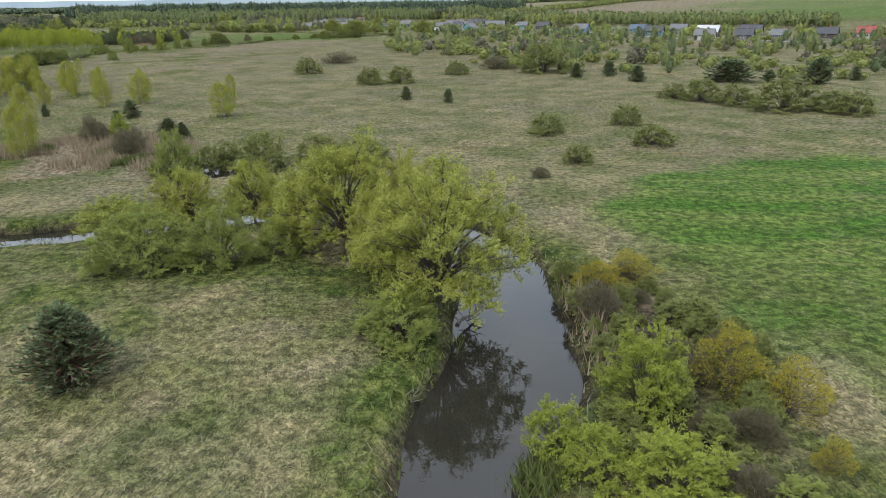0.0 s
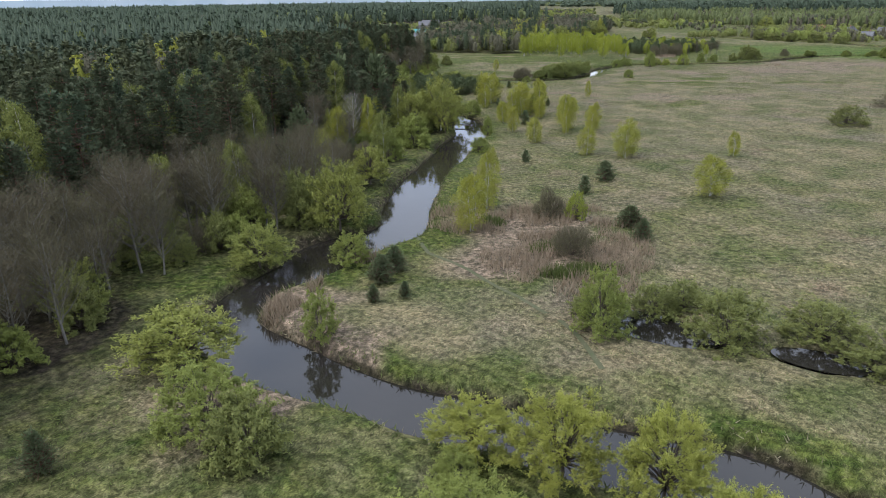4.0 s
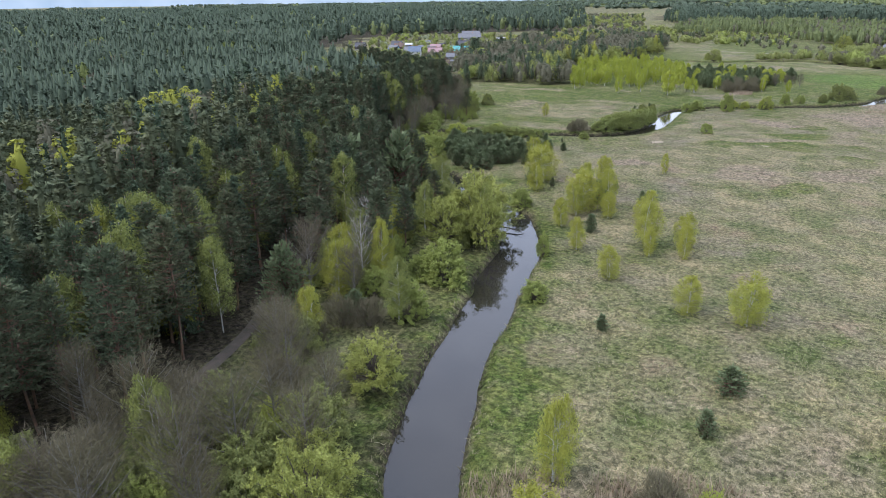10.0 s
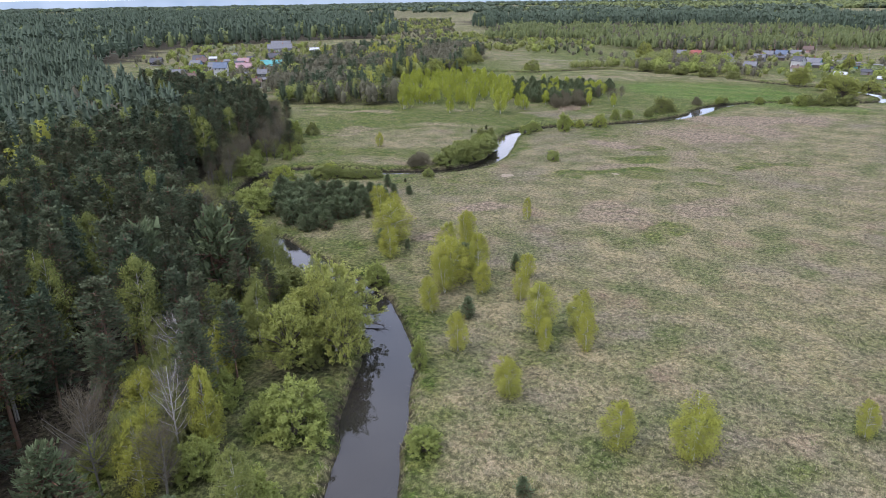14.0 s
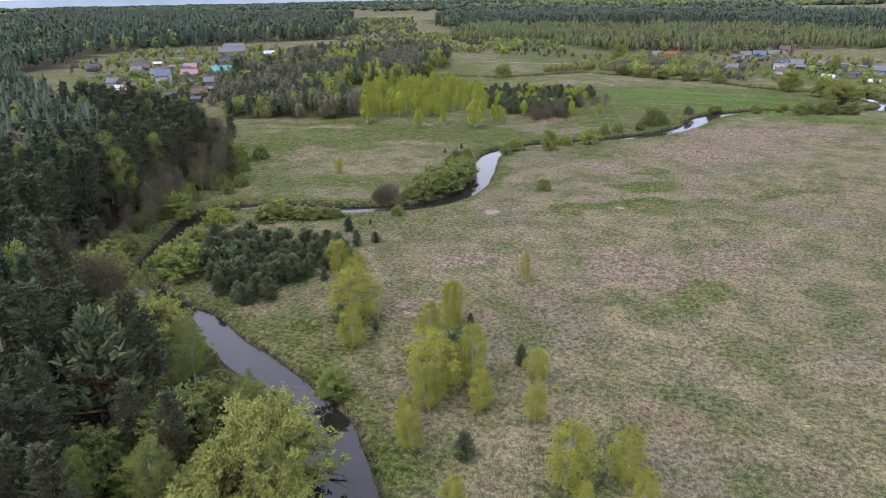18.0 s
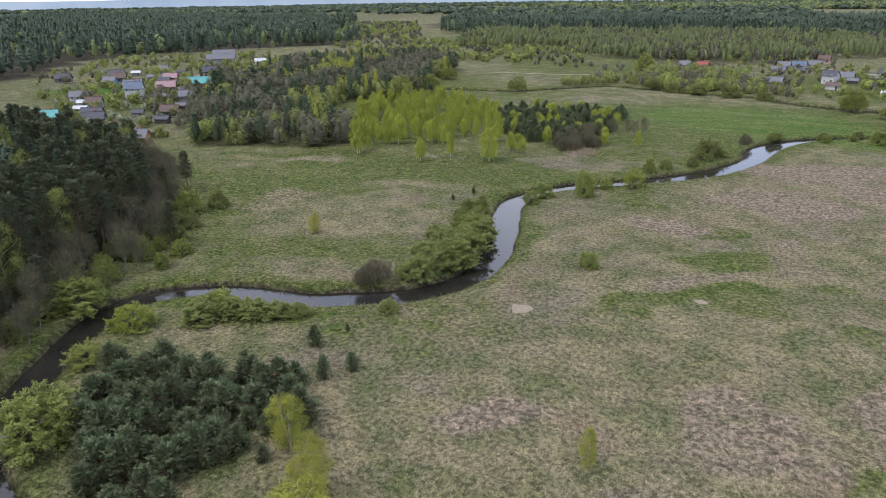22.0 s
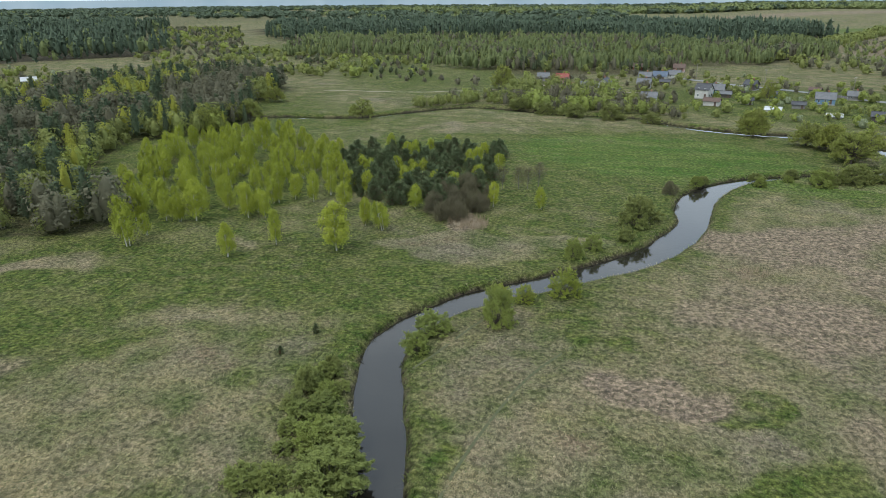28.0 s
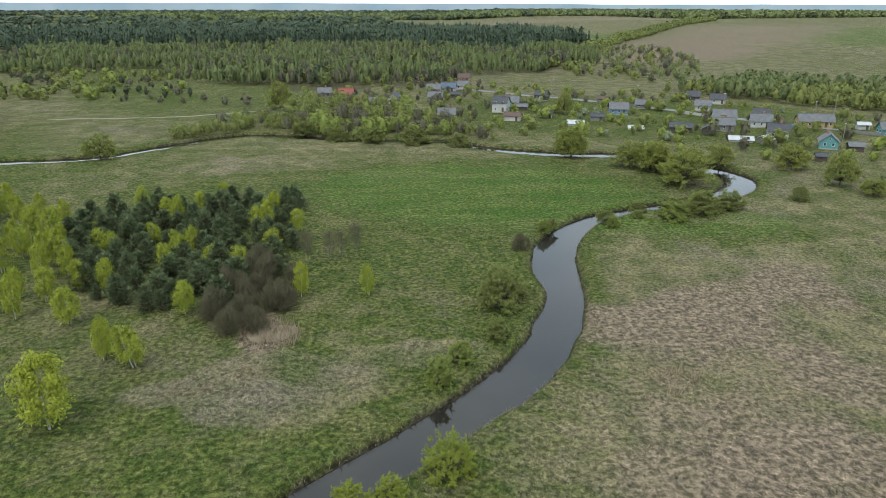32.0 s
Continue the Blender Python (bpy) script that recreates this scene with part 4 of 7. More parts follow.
# ---- trees: each kind is shaped once in a few forms of nominal size, as pairs of wood and crown ----
def crowned(r, height_, width, lumps, leaves, leaf, low, stems, thick, slim=0.4, fan=1.0, lift=0.0, lobe=(0.12, 0.21)):
    """A broad tree or shrub: stems from one foot, and leaves on the outer shells of many overlapping lumps."""
    k = np.arange(lumps) + 0.5
    up, a = low + (1 - low) * (k / lumps) ** 0.8, k * 2.39996 + r.normal(size=lumps) * 0.35
    flat = np.sqrt(np.clip(1 - up**2, 0, 1))
    reach = r.uniform(0.52, 0.96, lumps)
    p = r.uniform(0, 6.28, 2)
    flat = flat * (1 + 0.16 * np.sin(2 * a + p[0]) + 0.14 * np.sin(3 * a + p[1]))
    c = np.stack([flat * np.cos(a) * width / 2 * reach, flat * np.sin(a) * width / 2 * reach, (lift + (1 - lift) * up) * height_ * np.where(up > 0.3, reach, 0.5 + 0.5 * reach) * 1.05], -1)
    q = width * r.uniform(*lobe, lumps)
    n = leaves * 3
    pick = r.choice(lumps, n, p=q**2 / (q**2).sum())
    d = unit(r.normal(size=(n, 3)) + np.array([0, 0, 0.25]))
    tall = np.array([1, 1, min(1.3, height_ / width * 1.05)])
    at = c[pick] + d * (q[pick] * (r.uniform(0.72, 1.12, n) + 0.35 * r.uniform(0, 1, n) ** 7))[:, None] * tall
    near_ = np.full(n, 9.0)
    for i in range(lumps):
        g = np.linalg.norm((at - c[i]) / tall, axis=1) / q[i]
        near_ = np.minimum(near_, np.where(pick == i, 9.0, g))
    keep = (near_ > 0.78) & (at[:, 2] > 0.06 * height_)
    at, d = at[keep][:leaves], d[keep][:leaves]
    n = len(at)
    along = fan * unit(at - np.array([0, 0, -0.25 * height_])) + r.normal(size=(n, 3)) * 0.45
    lines = []
    for i, (p, rad) in enumerate(zip(c, q)):
        foot = np.array([math.cos(i * 2.4), math.sin(i * 2.4), 0]) * width * 0.035 * (i % stems) / stems - np.array([0, 0, 0.3])
        lines.append(bend(foot, p, (p - foot) * np.array([-0.15, -0.15, 0.12]), thick * (1 if i < stems else 0.5), thick * 0.2))
        for _ in range(3):
            lines.append(bend(p * 0.7 + foot * 0.3, p + r.normal(size=3) * rad * 0.8 + np.array([0, 0, rad * 0.3]), r.normal(size=3) * 0.08, thick * 0.3, thick * 0.07, 3))
    return tubes(lines), cards(at, along, d + r.normal(size=(n, 3)) * 0.55, leaf * r.uniform(0.6, 1.5, n), leaf * slim * r.uniform(0.6, 1.4, n))


def feathery(r, height_, width, limbs, boughs, twigs, leaves, leaf, low, thick, stems=1, slim=0.36, fork=0.14, reach=(0.11, 0.19), droop=0.0):
    """A willow: limbs that fan out from one foot, boughs along them, and leafy twigs along the boughs."""
    k = np.arange(limbs)
    up = 1 - (1 - low) * ((k + 0.5) / limbs) ** 0.85
    a = k * 2.39996 + r.normal(size=limbs) * 0.3
    flat, far = np.sqrt(np.clip(1 - up**2, 0, 1)), r.uniform(0.70, 0.90, limbs)
    p = r.uniform(0, 6.28, 2)
    swell = 1 + 0.13 * np.sin(2 * a + p[0]) + 0.12 * np.sin(3 * a + p[1])
    base = 0.16 if stems == 1 else 0.03
    tip = np.stack([flat * np.cos(a) * swell * width / 2 * far, flat * np.sin(a) * swell * width / 2 * far, height_ * (base + (1 - base) * up) * (0.12 + 0.88 * far) * 0.98], -1)
    foot = np.stack([np.cos(a), np.sin(a), np.zeros(limbs)], -1) * width * 0.03 * (k % stems)[:, None] / stems + np.array([0, 0, fork * height_])
    lines = [bend((0, 0, -0.3), (0, 0, fork * height_ * 1.1), (0.05, 0.05, 0), thick * 1.5, thick * 1.2, 3)] if stems == 1 else []
    if stems > 1:
        foot[:, 2] = -0.3
    bow = (tip - foot) * np.array([-0.16, -0.16, 0.10])
    lines += [bend(f, t, b, thick * (0.9 if stems == 1 else 0.6), thick * 0.16, 5) for f, t, b in zip(foot, tip, bow)]
    i = np.repeat(k, boughs)
    m = len(i)
    s = r.uniform(0.74, 1.0, m)
    start = foot[i] * (1 - s)[:, None] + tip[i] * s[:, None] + bow[i] * np.sin(np.pi * s)[:, None]
    out = unit(tip[i] * np.array([1, 1, 0.9]) + np.array([0, 0, 0.25 * height_]))
    way = unit(out * 0.7 + r.normal(size=(m, 3)) * 0.75)
    end = start + way * (width * r.uniform(*reach, m))[:, None]
    end[:, 2] = np.maximum(end[:, 2], 0.05 * height_)
    lines += [bend(p0, p1, (0, 0, 0.05), thick * 0.16, thick * 0.04, 3) for p0, p1 in zip(start[::2], end[::2])]
    j = np.repeat(np.arange(m), twigs)
    n = len(j)
    s = r.uniform(0.15, 1.0, n)[:, None]
    root = start[j] * (1 - s) + end[j] * s
    way = unit(way[j] * 0.4 + out[j] * 0.35 + r.normal(size=(n, 3)) * 0.7 + np.array([0, 0, 0.15 - droop]))
    long = width * r.uniform(0.03, 0.07, n)
    q = np.repeat(np.arange(n), leaves)
    m = len(q)
    at = root[q] + way[q] * (long[q] * r.uniform(0.05, 1.0, m))[:, None] + r.normal(size=(m, 3)) * leaf * 0.35
    at[:, 2] = np.maximum(at[:, 2], 0.05)
    return tubes(lines), cards(at, way[q] + r.normal(size=(m, 3)) * 0.7, out[j][q] * 0.8 + r.normal(size=(m, 3)) * 0.5 + np.array([0, 0, 0.7]), leaf * r.uniform(0.6, 1.5, m), leaf * slim * r.uniform(0.6, 1.4, m))


def birch(r, height_, width, leaves, stems=1, bare=0.2, leaf=0.25):
    """A birch: thin white stems, short limbs, and drooping sprays in loose clumps that taper to the top."""
    lines, at = [], []
    for k in range(stems):
        foot = r.normal(size=3) * np.array([0.04, 0.04, 0]) * width * (stems - 1) - np.array([0, 0, 0.3])
        top = foot + r.normal(size=3) * np.array([0.06, 0.06, 0]) * width * stems
        top[2] = height_ * (0.97 if k == 0 else r.uniform(0.78, 0.95))
        lines.append(bend(foot, top, r.normal(size=3) * 0.08, 0.085, 0.012, 8))
        clumps = 46 // stems + 8
        s = bare + (0.98 - bare) * ((np.arange(clumps) + r.uniform(0, 1, clumps)) / clumps) ** 0.9
        q = (s - bare) / (1.0 - bare)
        reach = width / 2 * np.sin(np.pi * (0.16 + 0.80 * q)) ** 0.8 * r.uniform(0.25, 1.0, clumps) ** 0.55
        a = np.arange(clumps) * 2.4 + r.normal(size=clumps) * 0.4
        c = foot + (top - foot) * s[:, None] + np.stack([reach * np.cos(a), reach * np.sin(a), 0.15 * reach], -1)
        for p, s0 in zip(c[::2], s[::2]):
            lines.append(bend(foot + (top - foot) * max(0.05, s0 - 0.08), p, (0, 0, 0.08), 0.026, 0.006, 3))
        each = max(8, leaves // stems // clumps)
        spread = np.repeat(width * (0.05 + 0.05 * (1 - q)), each)[:, None]
        at.append(np.repeat(c, each, 0) + r.normal(size=(clumps * each, 3)) * spread * np.array([1, 1, 1.25]) - np.array([0, 0, 0.1]))
    at = np.concatenate(at)
    n = len(at)
    side = unit(at * np.array([1, 1, 0]) + 0.01)
    facing = side * 0.6 + r.normal(size=(n, 3)) * 0.45 + np.array([0, 0, 0.9])
    along = side * 0.4 + r.normal(size=(n, 3)) * 0.6 + np.array([0, 0, -0.8])
    return tubes(lines), cards(at, along, facing, leaf * r.uniform(0.6, 1.5, n), leaf * 0.5 * r.uniform(0.6, 1.4, n))


def conifer(r, height_, width, base, whorls, arms, tufts, shape, size, droop, trunk):
    """A pine or spruce: whorls of arms that carry sprays of needles."""
    lines, at, along = [bend((0, 0, -0.3), (r.normal() * 0.2, r.normal() * 0.2, height_ * 0.98), r.normal(size=3) * 0.12, trunk, 0.03, 7)], [], []
    for k in range(whorls):
        s = base + (0.97 - base) * (k + r.uniform(-0.3, 0.3)) / whorls
        reach0 = width / 2 * shape((s - base) / (1 - base))
        for j in range(arms):
            a = r.uniform(0, 2 * np.pi)
            reach = reach0 * r.uniform(0.6, 1.15)
            tip = np.array([math.cos(a) * reach, math.sin(a) * reach, -droop * reach + r.normal() * 0.15])
            root = np.array([0, 0, s * height_])
            lines.append((np.stack([root, root + tip]), np.array([0.05, 0.015])))
            for t in np.linspace(0.35, 1.0, tufts):
                at.append(root + tip * t + r.normal(size=3) * size * 0.3)
                along.append(tip / (reach + 0.01) + np.array([0, 0, 0.55 - droop * 0.8]))
    at, along = np.repeat(np.array(at), 3, 0), np.repeat(np.array(along), 3, 0)
    n = len(at)
    along = along + r.normal(size=(n, 3)) * 0.55
    facing = r.normal(size=(n, 3)) * 0.9 + np.array([0, 0, 0.9])
    return tubes(lines, 3), cards(at + unit(along) * size * 0.3, along, facing, size * r.uniform(0.7, 1.4, n), size * 0.5 * r.uniform(0.7, 1.3, n))


def bare_tree(r, height_, width, limbs, twigs, thick=0.11):
    """A leafless tree: trunk, limbs and a haze of thin twigs."""
    lines = [bend((0, 0, -0.3), (r.normal() * 0.3, r.normal() * 0.3, height_ * 0.92), r.normal(size=3) * 0.15, thick, 0.02, 7)]
    at, way = [], []
    for k in range(limbs):
        s = 0.22 + 0.7 * k / limbs
        a = k * 2.4 + r.normal() * 0.4
        reach = width / 2 * math.sin(math.pi * (0.15 + 0.8 * s)) * r.uniform(0.7, 1.1)
        root = np.array([0, 0, s * height_ * 0.9])
        tip = root + np.array([math.cos(a) * reach, math.sin(a) * reach, reach * r.uniform(0.7, 1.5)])
        tip[2] = min(tip[2], height_)
        lines.append(bend(root, tip, (0, 0, -0.2), thick * 0.45 * (1.1 - s), 0.012, 4))
        m = twigs // limbs
        t = r.uniform(0.25, 1.0, m)[:, None]
        at.append(root + (tip - root) * t + r.normal(size=(m, 3)) * 0.34)
        way.append(np.repeat((tip - root)[None], m, 0) / (reach + 0.1))
    at, way = np.concatenate(at), np.concatenate(way)
    n = len(at)
    way = unit(way + r.normal(size=(n, 3)) * 1.0 + np.array([0, 0, 0.35]))
    length = r.uniform(0.3, 0.9, n)
    return tubes(lines, 4), cards(at + way * length[:, None] * 0.4, way, r.normal(size=(n, 3)), length, 0.026)


def forms(count, wood, leaf, make):
    """Several forms of one kind of tree, as meshes."""
    out = []
    for k in range(count):
        (wv, wf), (lv, lf) = make(np.random.default_rng(100 + 17 * k + len(wood.name)))
        out.append((mesh("trunk", wv, wf, wood, True), mesh("crown", lv, lf, leaf)))
    return out


def recrowned(made, leaf):
    """The same forms with another kind of leaf."""
    out = []
    for wood, crown in made:
        c = crown.copy()
        c.materials.clear()
        c.materials.append(leaf)
        out.append((wood, c))
    return out


COUNT = {}


def plant(name, made, nominal, x, y, h, d, label, category, group="", sink=0.0, crown="crown", trunk="trunk"):
    """One tree or shrub: an empty at its foot with trunk and crown."""
    k = COUNT[name] = COUNT.get(name, -1) + 1
    for _ in range(14):
        q = bed_distance(np.array([x, x + 0.4, x]), np.array([y, y, y + 0.4]))
        if q[0] > 0.7:
            break
        step = unit(np.array([q[1] - q[0], q[2] - q[0]]) + 1e-6)
        x, y = x + 0.4 * step[0], y + 0.4 * step[1]
    root = new(name)
    r = np.random.default_rng(k * 7 + len(name))
    size = Matrix.Diagonal((d / nominal[1], d / nominal[1], h / nominal[0], 1))
    root.matrix_world = pose(x, y, at_ground(x, y) - sink, 0, 0, r.uniform(0, 360)) @ size
    wood, leaves = made[k % len(made)]
    part(trunk, wood, root)
    part(crown, leaves, root)
    return tagged(root, label, category, group)


rounded = lambda s: max(0.12, (1 - s) ** 0.55 * (0.55 + 0.45 * min(1, s * 4)))
pointed = lambda s: max(0.05, (1 - s) ** 0.9)
bushy = lambda s: max(0.12, (1 - s) ** 0.7 * (0.7 + 0.3 * min(1, s * 5)))
WILLOW_FORMS = forms(5, BARK, LEAF_RIVER, lambda r: feathery(r, 8, 8, 56, 6, 7, 6, 0.23, 0.03, 0.11, 1, 0.46, reach=(0.10, 0.165)))
WILLOW_FINE = forms(4, BARK, LEAF_WILLOW, lambda r: feathery(r, 10, 10, 66, 9, 9, 17, 0.125, 0.03, 0.12, 1, 0.42, reach=(0.07, 0.13)))
DOME_FINE = forms(3, BARK, LEAF_SHRUB, lambda r: feathery(r, 5, 6, 70, 7, 8, 14, 0.092, 0.02, 0.05, 9, 0.42, reach=(0.08, 0.14)))
SHRUB_FORMS = forms(5, BARK, LEAF_SHRUB, lambda r: feathery(r, 4, 4, 50, 6, 6, 7, 0.15, 0.0, 0.04, 7, 0.5, reach=(0.10, 0.17)))
FINE_FORMS = forms(5, BARK, LEAF_SHRUB, lambda r: feathery(r, 4, 4, 54, 6, 6, 14, 0.085, 0.02, 0.04, 9, 0.48, reach=(0.10, 0.165)))
FINE_OLIVE = recrowned(FINE_FORMS, LEAF_OLIVE)
BRIGHT_FORMS, OLIVE_FORMS = recrowned(FINE_FORMS, LEAF_BRIGHT), recrowned(SHRUB_FORMS, LEAF_OLIVE)
CLUMP_FORMS = recrowned(SHRUB_FORMS, LEAF_CLUMP)
YELLOW_FORMS = forms(3, BARK, LEAF_YELLOW, lambda r: crowned(r, 4, 4, 30, 5200, 0.12, 0.05, 12, 0.05, 0.5, 1.4, 0.0, (0.07, 0.14)))
BROWN_FORMS = forms(3, BARK, LEAF_BROWN, lambda r: crowned(r, 3, 4, 24, 2600, 0.5, 0.06, 9, 0.04, 0.10, 1.6))
for _, crown_mesh in BROWN_FORMS:
    crown_mesh.name = "twig_crown"
GROVE_FORMS = forms(5, BARK_BIRCH, LEAF_GROVE, lambda r: birch(r, 6, 3, 3600, int(r.integers(1, 3)), 0.22, 0.24))
BIRCH_FORMS = forms(6, BARK_BIRCH, LEAF_BIRCH, lambda r: birch(r, 6, 3, 9000, int(r.integers(1, 4)), 0.12, 0.135))
TALL_BIRCH_FORMS = forms(4, BARK_BIRCH, LEAF_TALL_BIRCH, lambda r: birch(r, 10, 3.6, 9000, int(r.integers(1, 3)), 0.26, 0.17))
PINE_FORMS = forms(6, BARK_PINE, NEEDLE_PINE, lambda r: conifer(r, 15, 5.2, 0.32, 25, 7, 6, rounded, 0.43, -0.12, 0.17))
SPRUCE_FORMS = forms(3, BARK, NEEDLE_SPRUCE, lambda r: conifer(r, 15, 4.8, 0.10, 30, 7, 5, pointed, 0.46, 0.32, 0.16))
YOUNG_FINE = forms(3, BARK_PINE, NEEDLE_YOUNG, lambda r: conifer(r, 3, 2.8, 0.02, 24, 15, 7, bushy, 0.17, -0.25, 0.05))
YOUNG_FORMS = forms(5, BARK_PINE, NEEDLE_YOUNG, lambda r: conifer(r, 3, 2.4, 0.03, 14, 9, 4, bushy, 0.31, -0.3, 0.05))
BARE_FORMS = forms(5, BARK_ALDER, BARE_TWIGS, lambda r: bare_tree(r, 9, 5, 34, 3200, 0.13))
PALE_FORMS = forms(2, BARK_BIRCH, PALE_TWIGS, lambda r: bare_tree(r, 9, 4.5, 26, 1100))

# ---- trees and shrubs by the river and on the meadow ----
for x, y, h, d in NEAR_WILLOWS:
    plant("willow_tree", WILLOW_FINE, (10, 10), x, y, h, d * 1.1, "tall willow with feathery yellow-green leaves by the river", "tree", "willows along the river")
for x, y, h, d in NEAR_DOMES:
    plant("willow_shrub", DOME_FINE, (5, 6), x, y, h * 1.06, d * 1.15, "dense domed willow shrub with olive green leaves", "shrub", "shrubs")
for x, y, h, d in WILLOWS + FAR_WILLOWS:
    plant("willow_tree", WILLOW_FORMS, (8, 8), x, y, h, d * (1.2 if y < 380 else 0.95), "spreading willow tree with fresh yellow-green leaves by the river", "tree", "willows along the river")
for x, y, h, d in NORTH_BANK_CLUMP + SOUTH_BANK_CLUMP + BANK_BALLS:
    plant("willow_shrub", CLUMP_FORMS, (4, 4), x, y, h * 0.82, d * 1.12, "rounded olive willow shrub on the river bank", "shrub", "shrubs")
for x, y, h, d in SHRUBS:
    plant("willow_shrub", FINE_OLIVE if x > -40 and y > 78 else FINE_FORMS if y < 105 else SHRUB_FORMS, (4, 4), x, y, max(h, 0.62 * d), d * 1.15, "rounded willow shrub with light green spring leaves", "shrub", "shrubs")
for x, y, h, d in OLIVE_SHRUBS + FAR_SHRUBS:
    plant("willow_shrub", OLIVE_FORMS, (4, 4), x, y, max(h, 0.6 * d), d, "dense domed willow shrub in dull olive green", "shrub", "shrubs")
for x, y, h, d in BRIGHT_SHRUBS:
    plant("willow_shrub", BRIGHT_FORMS, (4, 4), x, y, h, d * 1.1, "round willow shrub with bright yellow-green leaves", "shrub", "shrubs")
for x, y, h, d in BROWN_SHRUBS:
    plant("bare_shrub", BROWN_FORMS, (3, 4), x, y, h, d, "brown leafless shrub of dense thin twigs", "shrub", "shrubs", crown="twig_crown", trunk="stem")
for x, y, h, d in YELLOW_SHRUBS:
    plant("flowering_shrub", YELLOW_FORMS, (4, 4), x, y, h, d * 1.3, "sprawling shrub covered in yellow catkins", "shrub", "shrubs")
for x, y, h, d in BIRCHES:
    plant("birch_tree", BIRCH_FORMS if y < 300 else GROVE_FORMS, (6, 3), x, y, h, d * 1.0, "slender young birch with white stem and new leaves", "tree", "young birches on the meadow")
for x, y, h, d in DEAD_BIRCHES:
    plant("leafless_tree", PALE_FORMS, (9, 4.5), x, y, h, d, "pale leafless tree with fine upright branches", "tree", "trees at the forest edge", crown="twig_crown")
for x, y, h, d in BARE_TREES:
    plant("alder_tree", BARE_FORMS, (9, 5), x, y, h, d, "grey-brown alder tree, still leafless", "tree", "trees at the forest edge", crown="twig_crown")
for x, y, h, d in YOUNG_PINES:
    plant("young_pine", YOUNG_FINE if y < 110 else YOUNG_FORMS, (3, 2.6), x, y, h, max(d * 1.2, h * 0.8), "small dark green young pine on the meadow", "tree", "young pines on the meadow")

r = np.random.default_rng(21)
px, py = scatter(PLANTATION, 2.6, r)
for x, y in zip(px, py):
    h = r.uniform(2.2, 4.8)
    plant("young_pine", YOUNG_FORMS, (3, 2.4), x, y, h, h * r.uniform(0.9, 1.15), "dark green young pine in a dense thicket", "tree", "thicket of young pines")

px, py = scatter([(7, 20), (14, 20), (17.5, 33), (13, 45), (8.5, 46), (7.2, 34)], 2.0, r)
for x, y in zip(px, py):
    h, brown = r.uniform(0.7, 1.7), r.uniform() < 0.3
    if bed_distance(x, y)[0] > 0.8:
        plant("bramble", BROWN_FORMS if brown else OLIVE_FORMS, (3.5, 4), x, y, h, h * r.uniform(1.0, 1.7), "low tangle of dry brown stems" if brown else "low olive green bramble by the river", "shrub", "undergrowth by the river", crown="foliage", trunk="stem")

TRACK_LINE = catmull([(*q, 0) for q in FOREST_TRACK], 1.0)[:, :2]


def off_track(x, y):
    return np.array([np.hypot(TRACK_LINE[:, 0] - a, TRACK_LINE[:, 1] - b).min() for a, b in zip(np.atleast_1d(x), np.atleast_1d(y))])


px, py = scatter(BANK_WOOD, 3.5, r)
clear = off_track(px, py) > 2.6
px, py = px[clear], py[clear]
away = bed_distance(px, py)
for x, y, q in zip(px, py, away):
    if q < 2.2 or (y < 132 and (q < 3.5 or (q < 13 and r.uniform() < (0.75 if q < 8 else 0.45)))):
        continue
    if y > 84 and r.uniform() < (0.42 if y < 112 else 0.22):
        continue
    u = 0.75 * r.uniform() + 0.25 * float(vnoise(x, y, 14.0, 11.0))
    alder, brown, olive, fresh, birches = (0.50, 0.58, 0.78, 0.85, 0.88) if y < 84 else (0.20, 0.32, 0.62, 0.74, 0.82) if y < 112 else (0.10, 0.16, 0.50, 0.66, 0.78)
    if u < alder and q > 6:
        h = r.uniform(7.5, 12.0)
        plant("alder_tree", BARE_FORMS, (9, 5), x, y, h, h * r.uniform(0.5, 0.68), "grey-brown alder tree, still leafless", "tree", "trees at the forest edge", crown="twig_crown")
    elif u < brown and q > 3:
        h = r.uniform(2.0, 4.0)
        plant("bare_shrub", BROWN_FORMS, (3, 4), x, y, h, h * r.uniform(1.0, 1.4), "brown leafless shrub of dense thin twigs", "shrub", "shrubs", crown="twig_crown", trunk="stem")
    elif u < olive:
        h = r.uniform(2.6, 7.5)
        plant("willow_shrub", OLIVE_FORMS, (4, 4), x, y, h, h * r.uniform(0.8, 1.15), "dense domed willow shrub in dull olive green", "shrub", "shrubs")
    elif u < fresh:
        h = r.uniform(3.0, 6.0)
        plant("willow_shrub", SHRUB_FORMS, (4, 4), x, y, h, h * r.uniform(0.9, 1.3), "rounded willow shrub with light green spring leaves", "shrub", "shrubs")
    elif u < birches:
        h = r.uniform(7.0, 11.0)
        plant("birch_tree", TALL_BIRCH_FORMS, (10, 3.6), x, y, h, h * 0.36, "tall birch with white stem at the forest edge", "tree", "trees at the forest edge")
    elif q > 7:
        h = r.uniform(9.0, 14.0)
        plant("pine_tree", PINE_FORMS, (15, 5.2), x, y, h, h * 0.42, "dark green pine at the forest edge", "tree", "pine forest")

px, py = scatter(FOREST_FRINGE, 3.6, r)
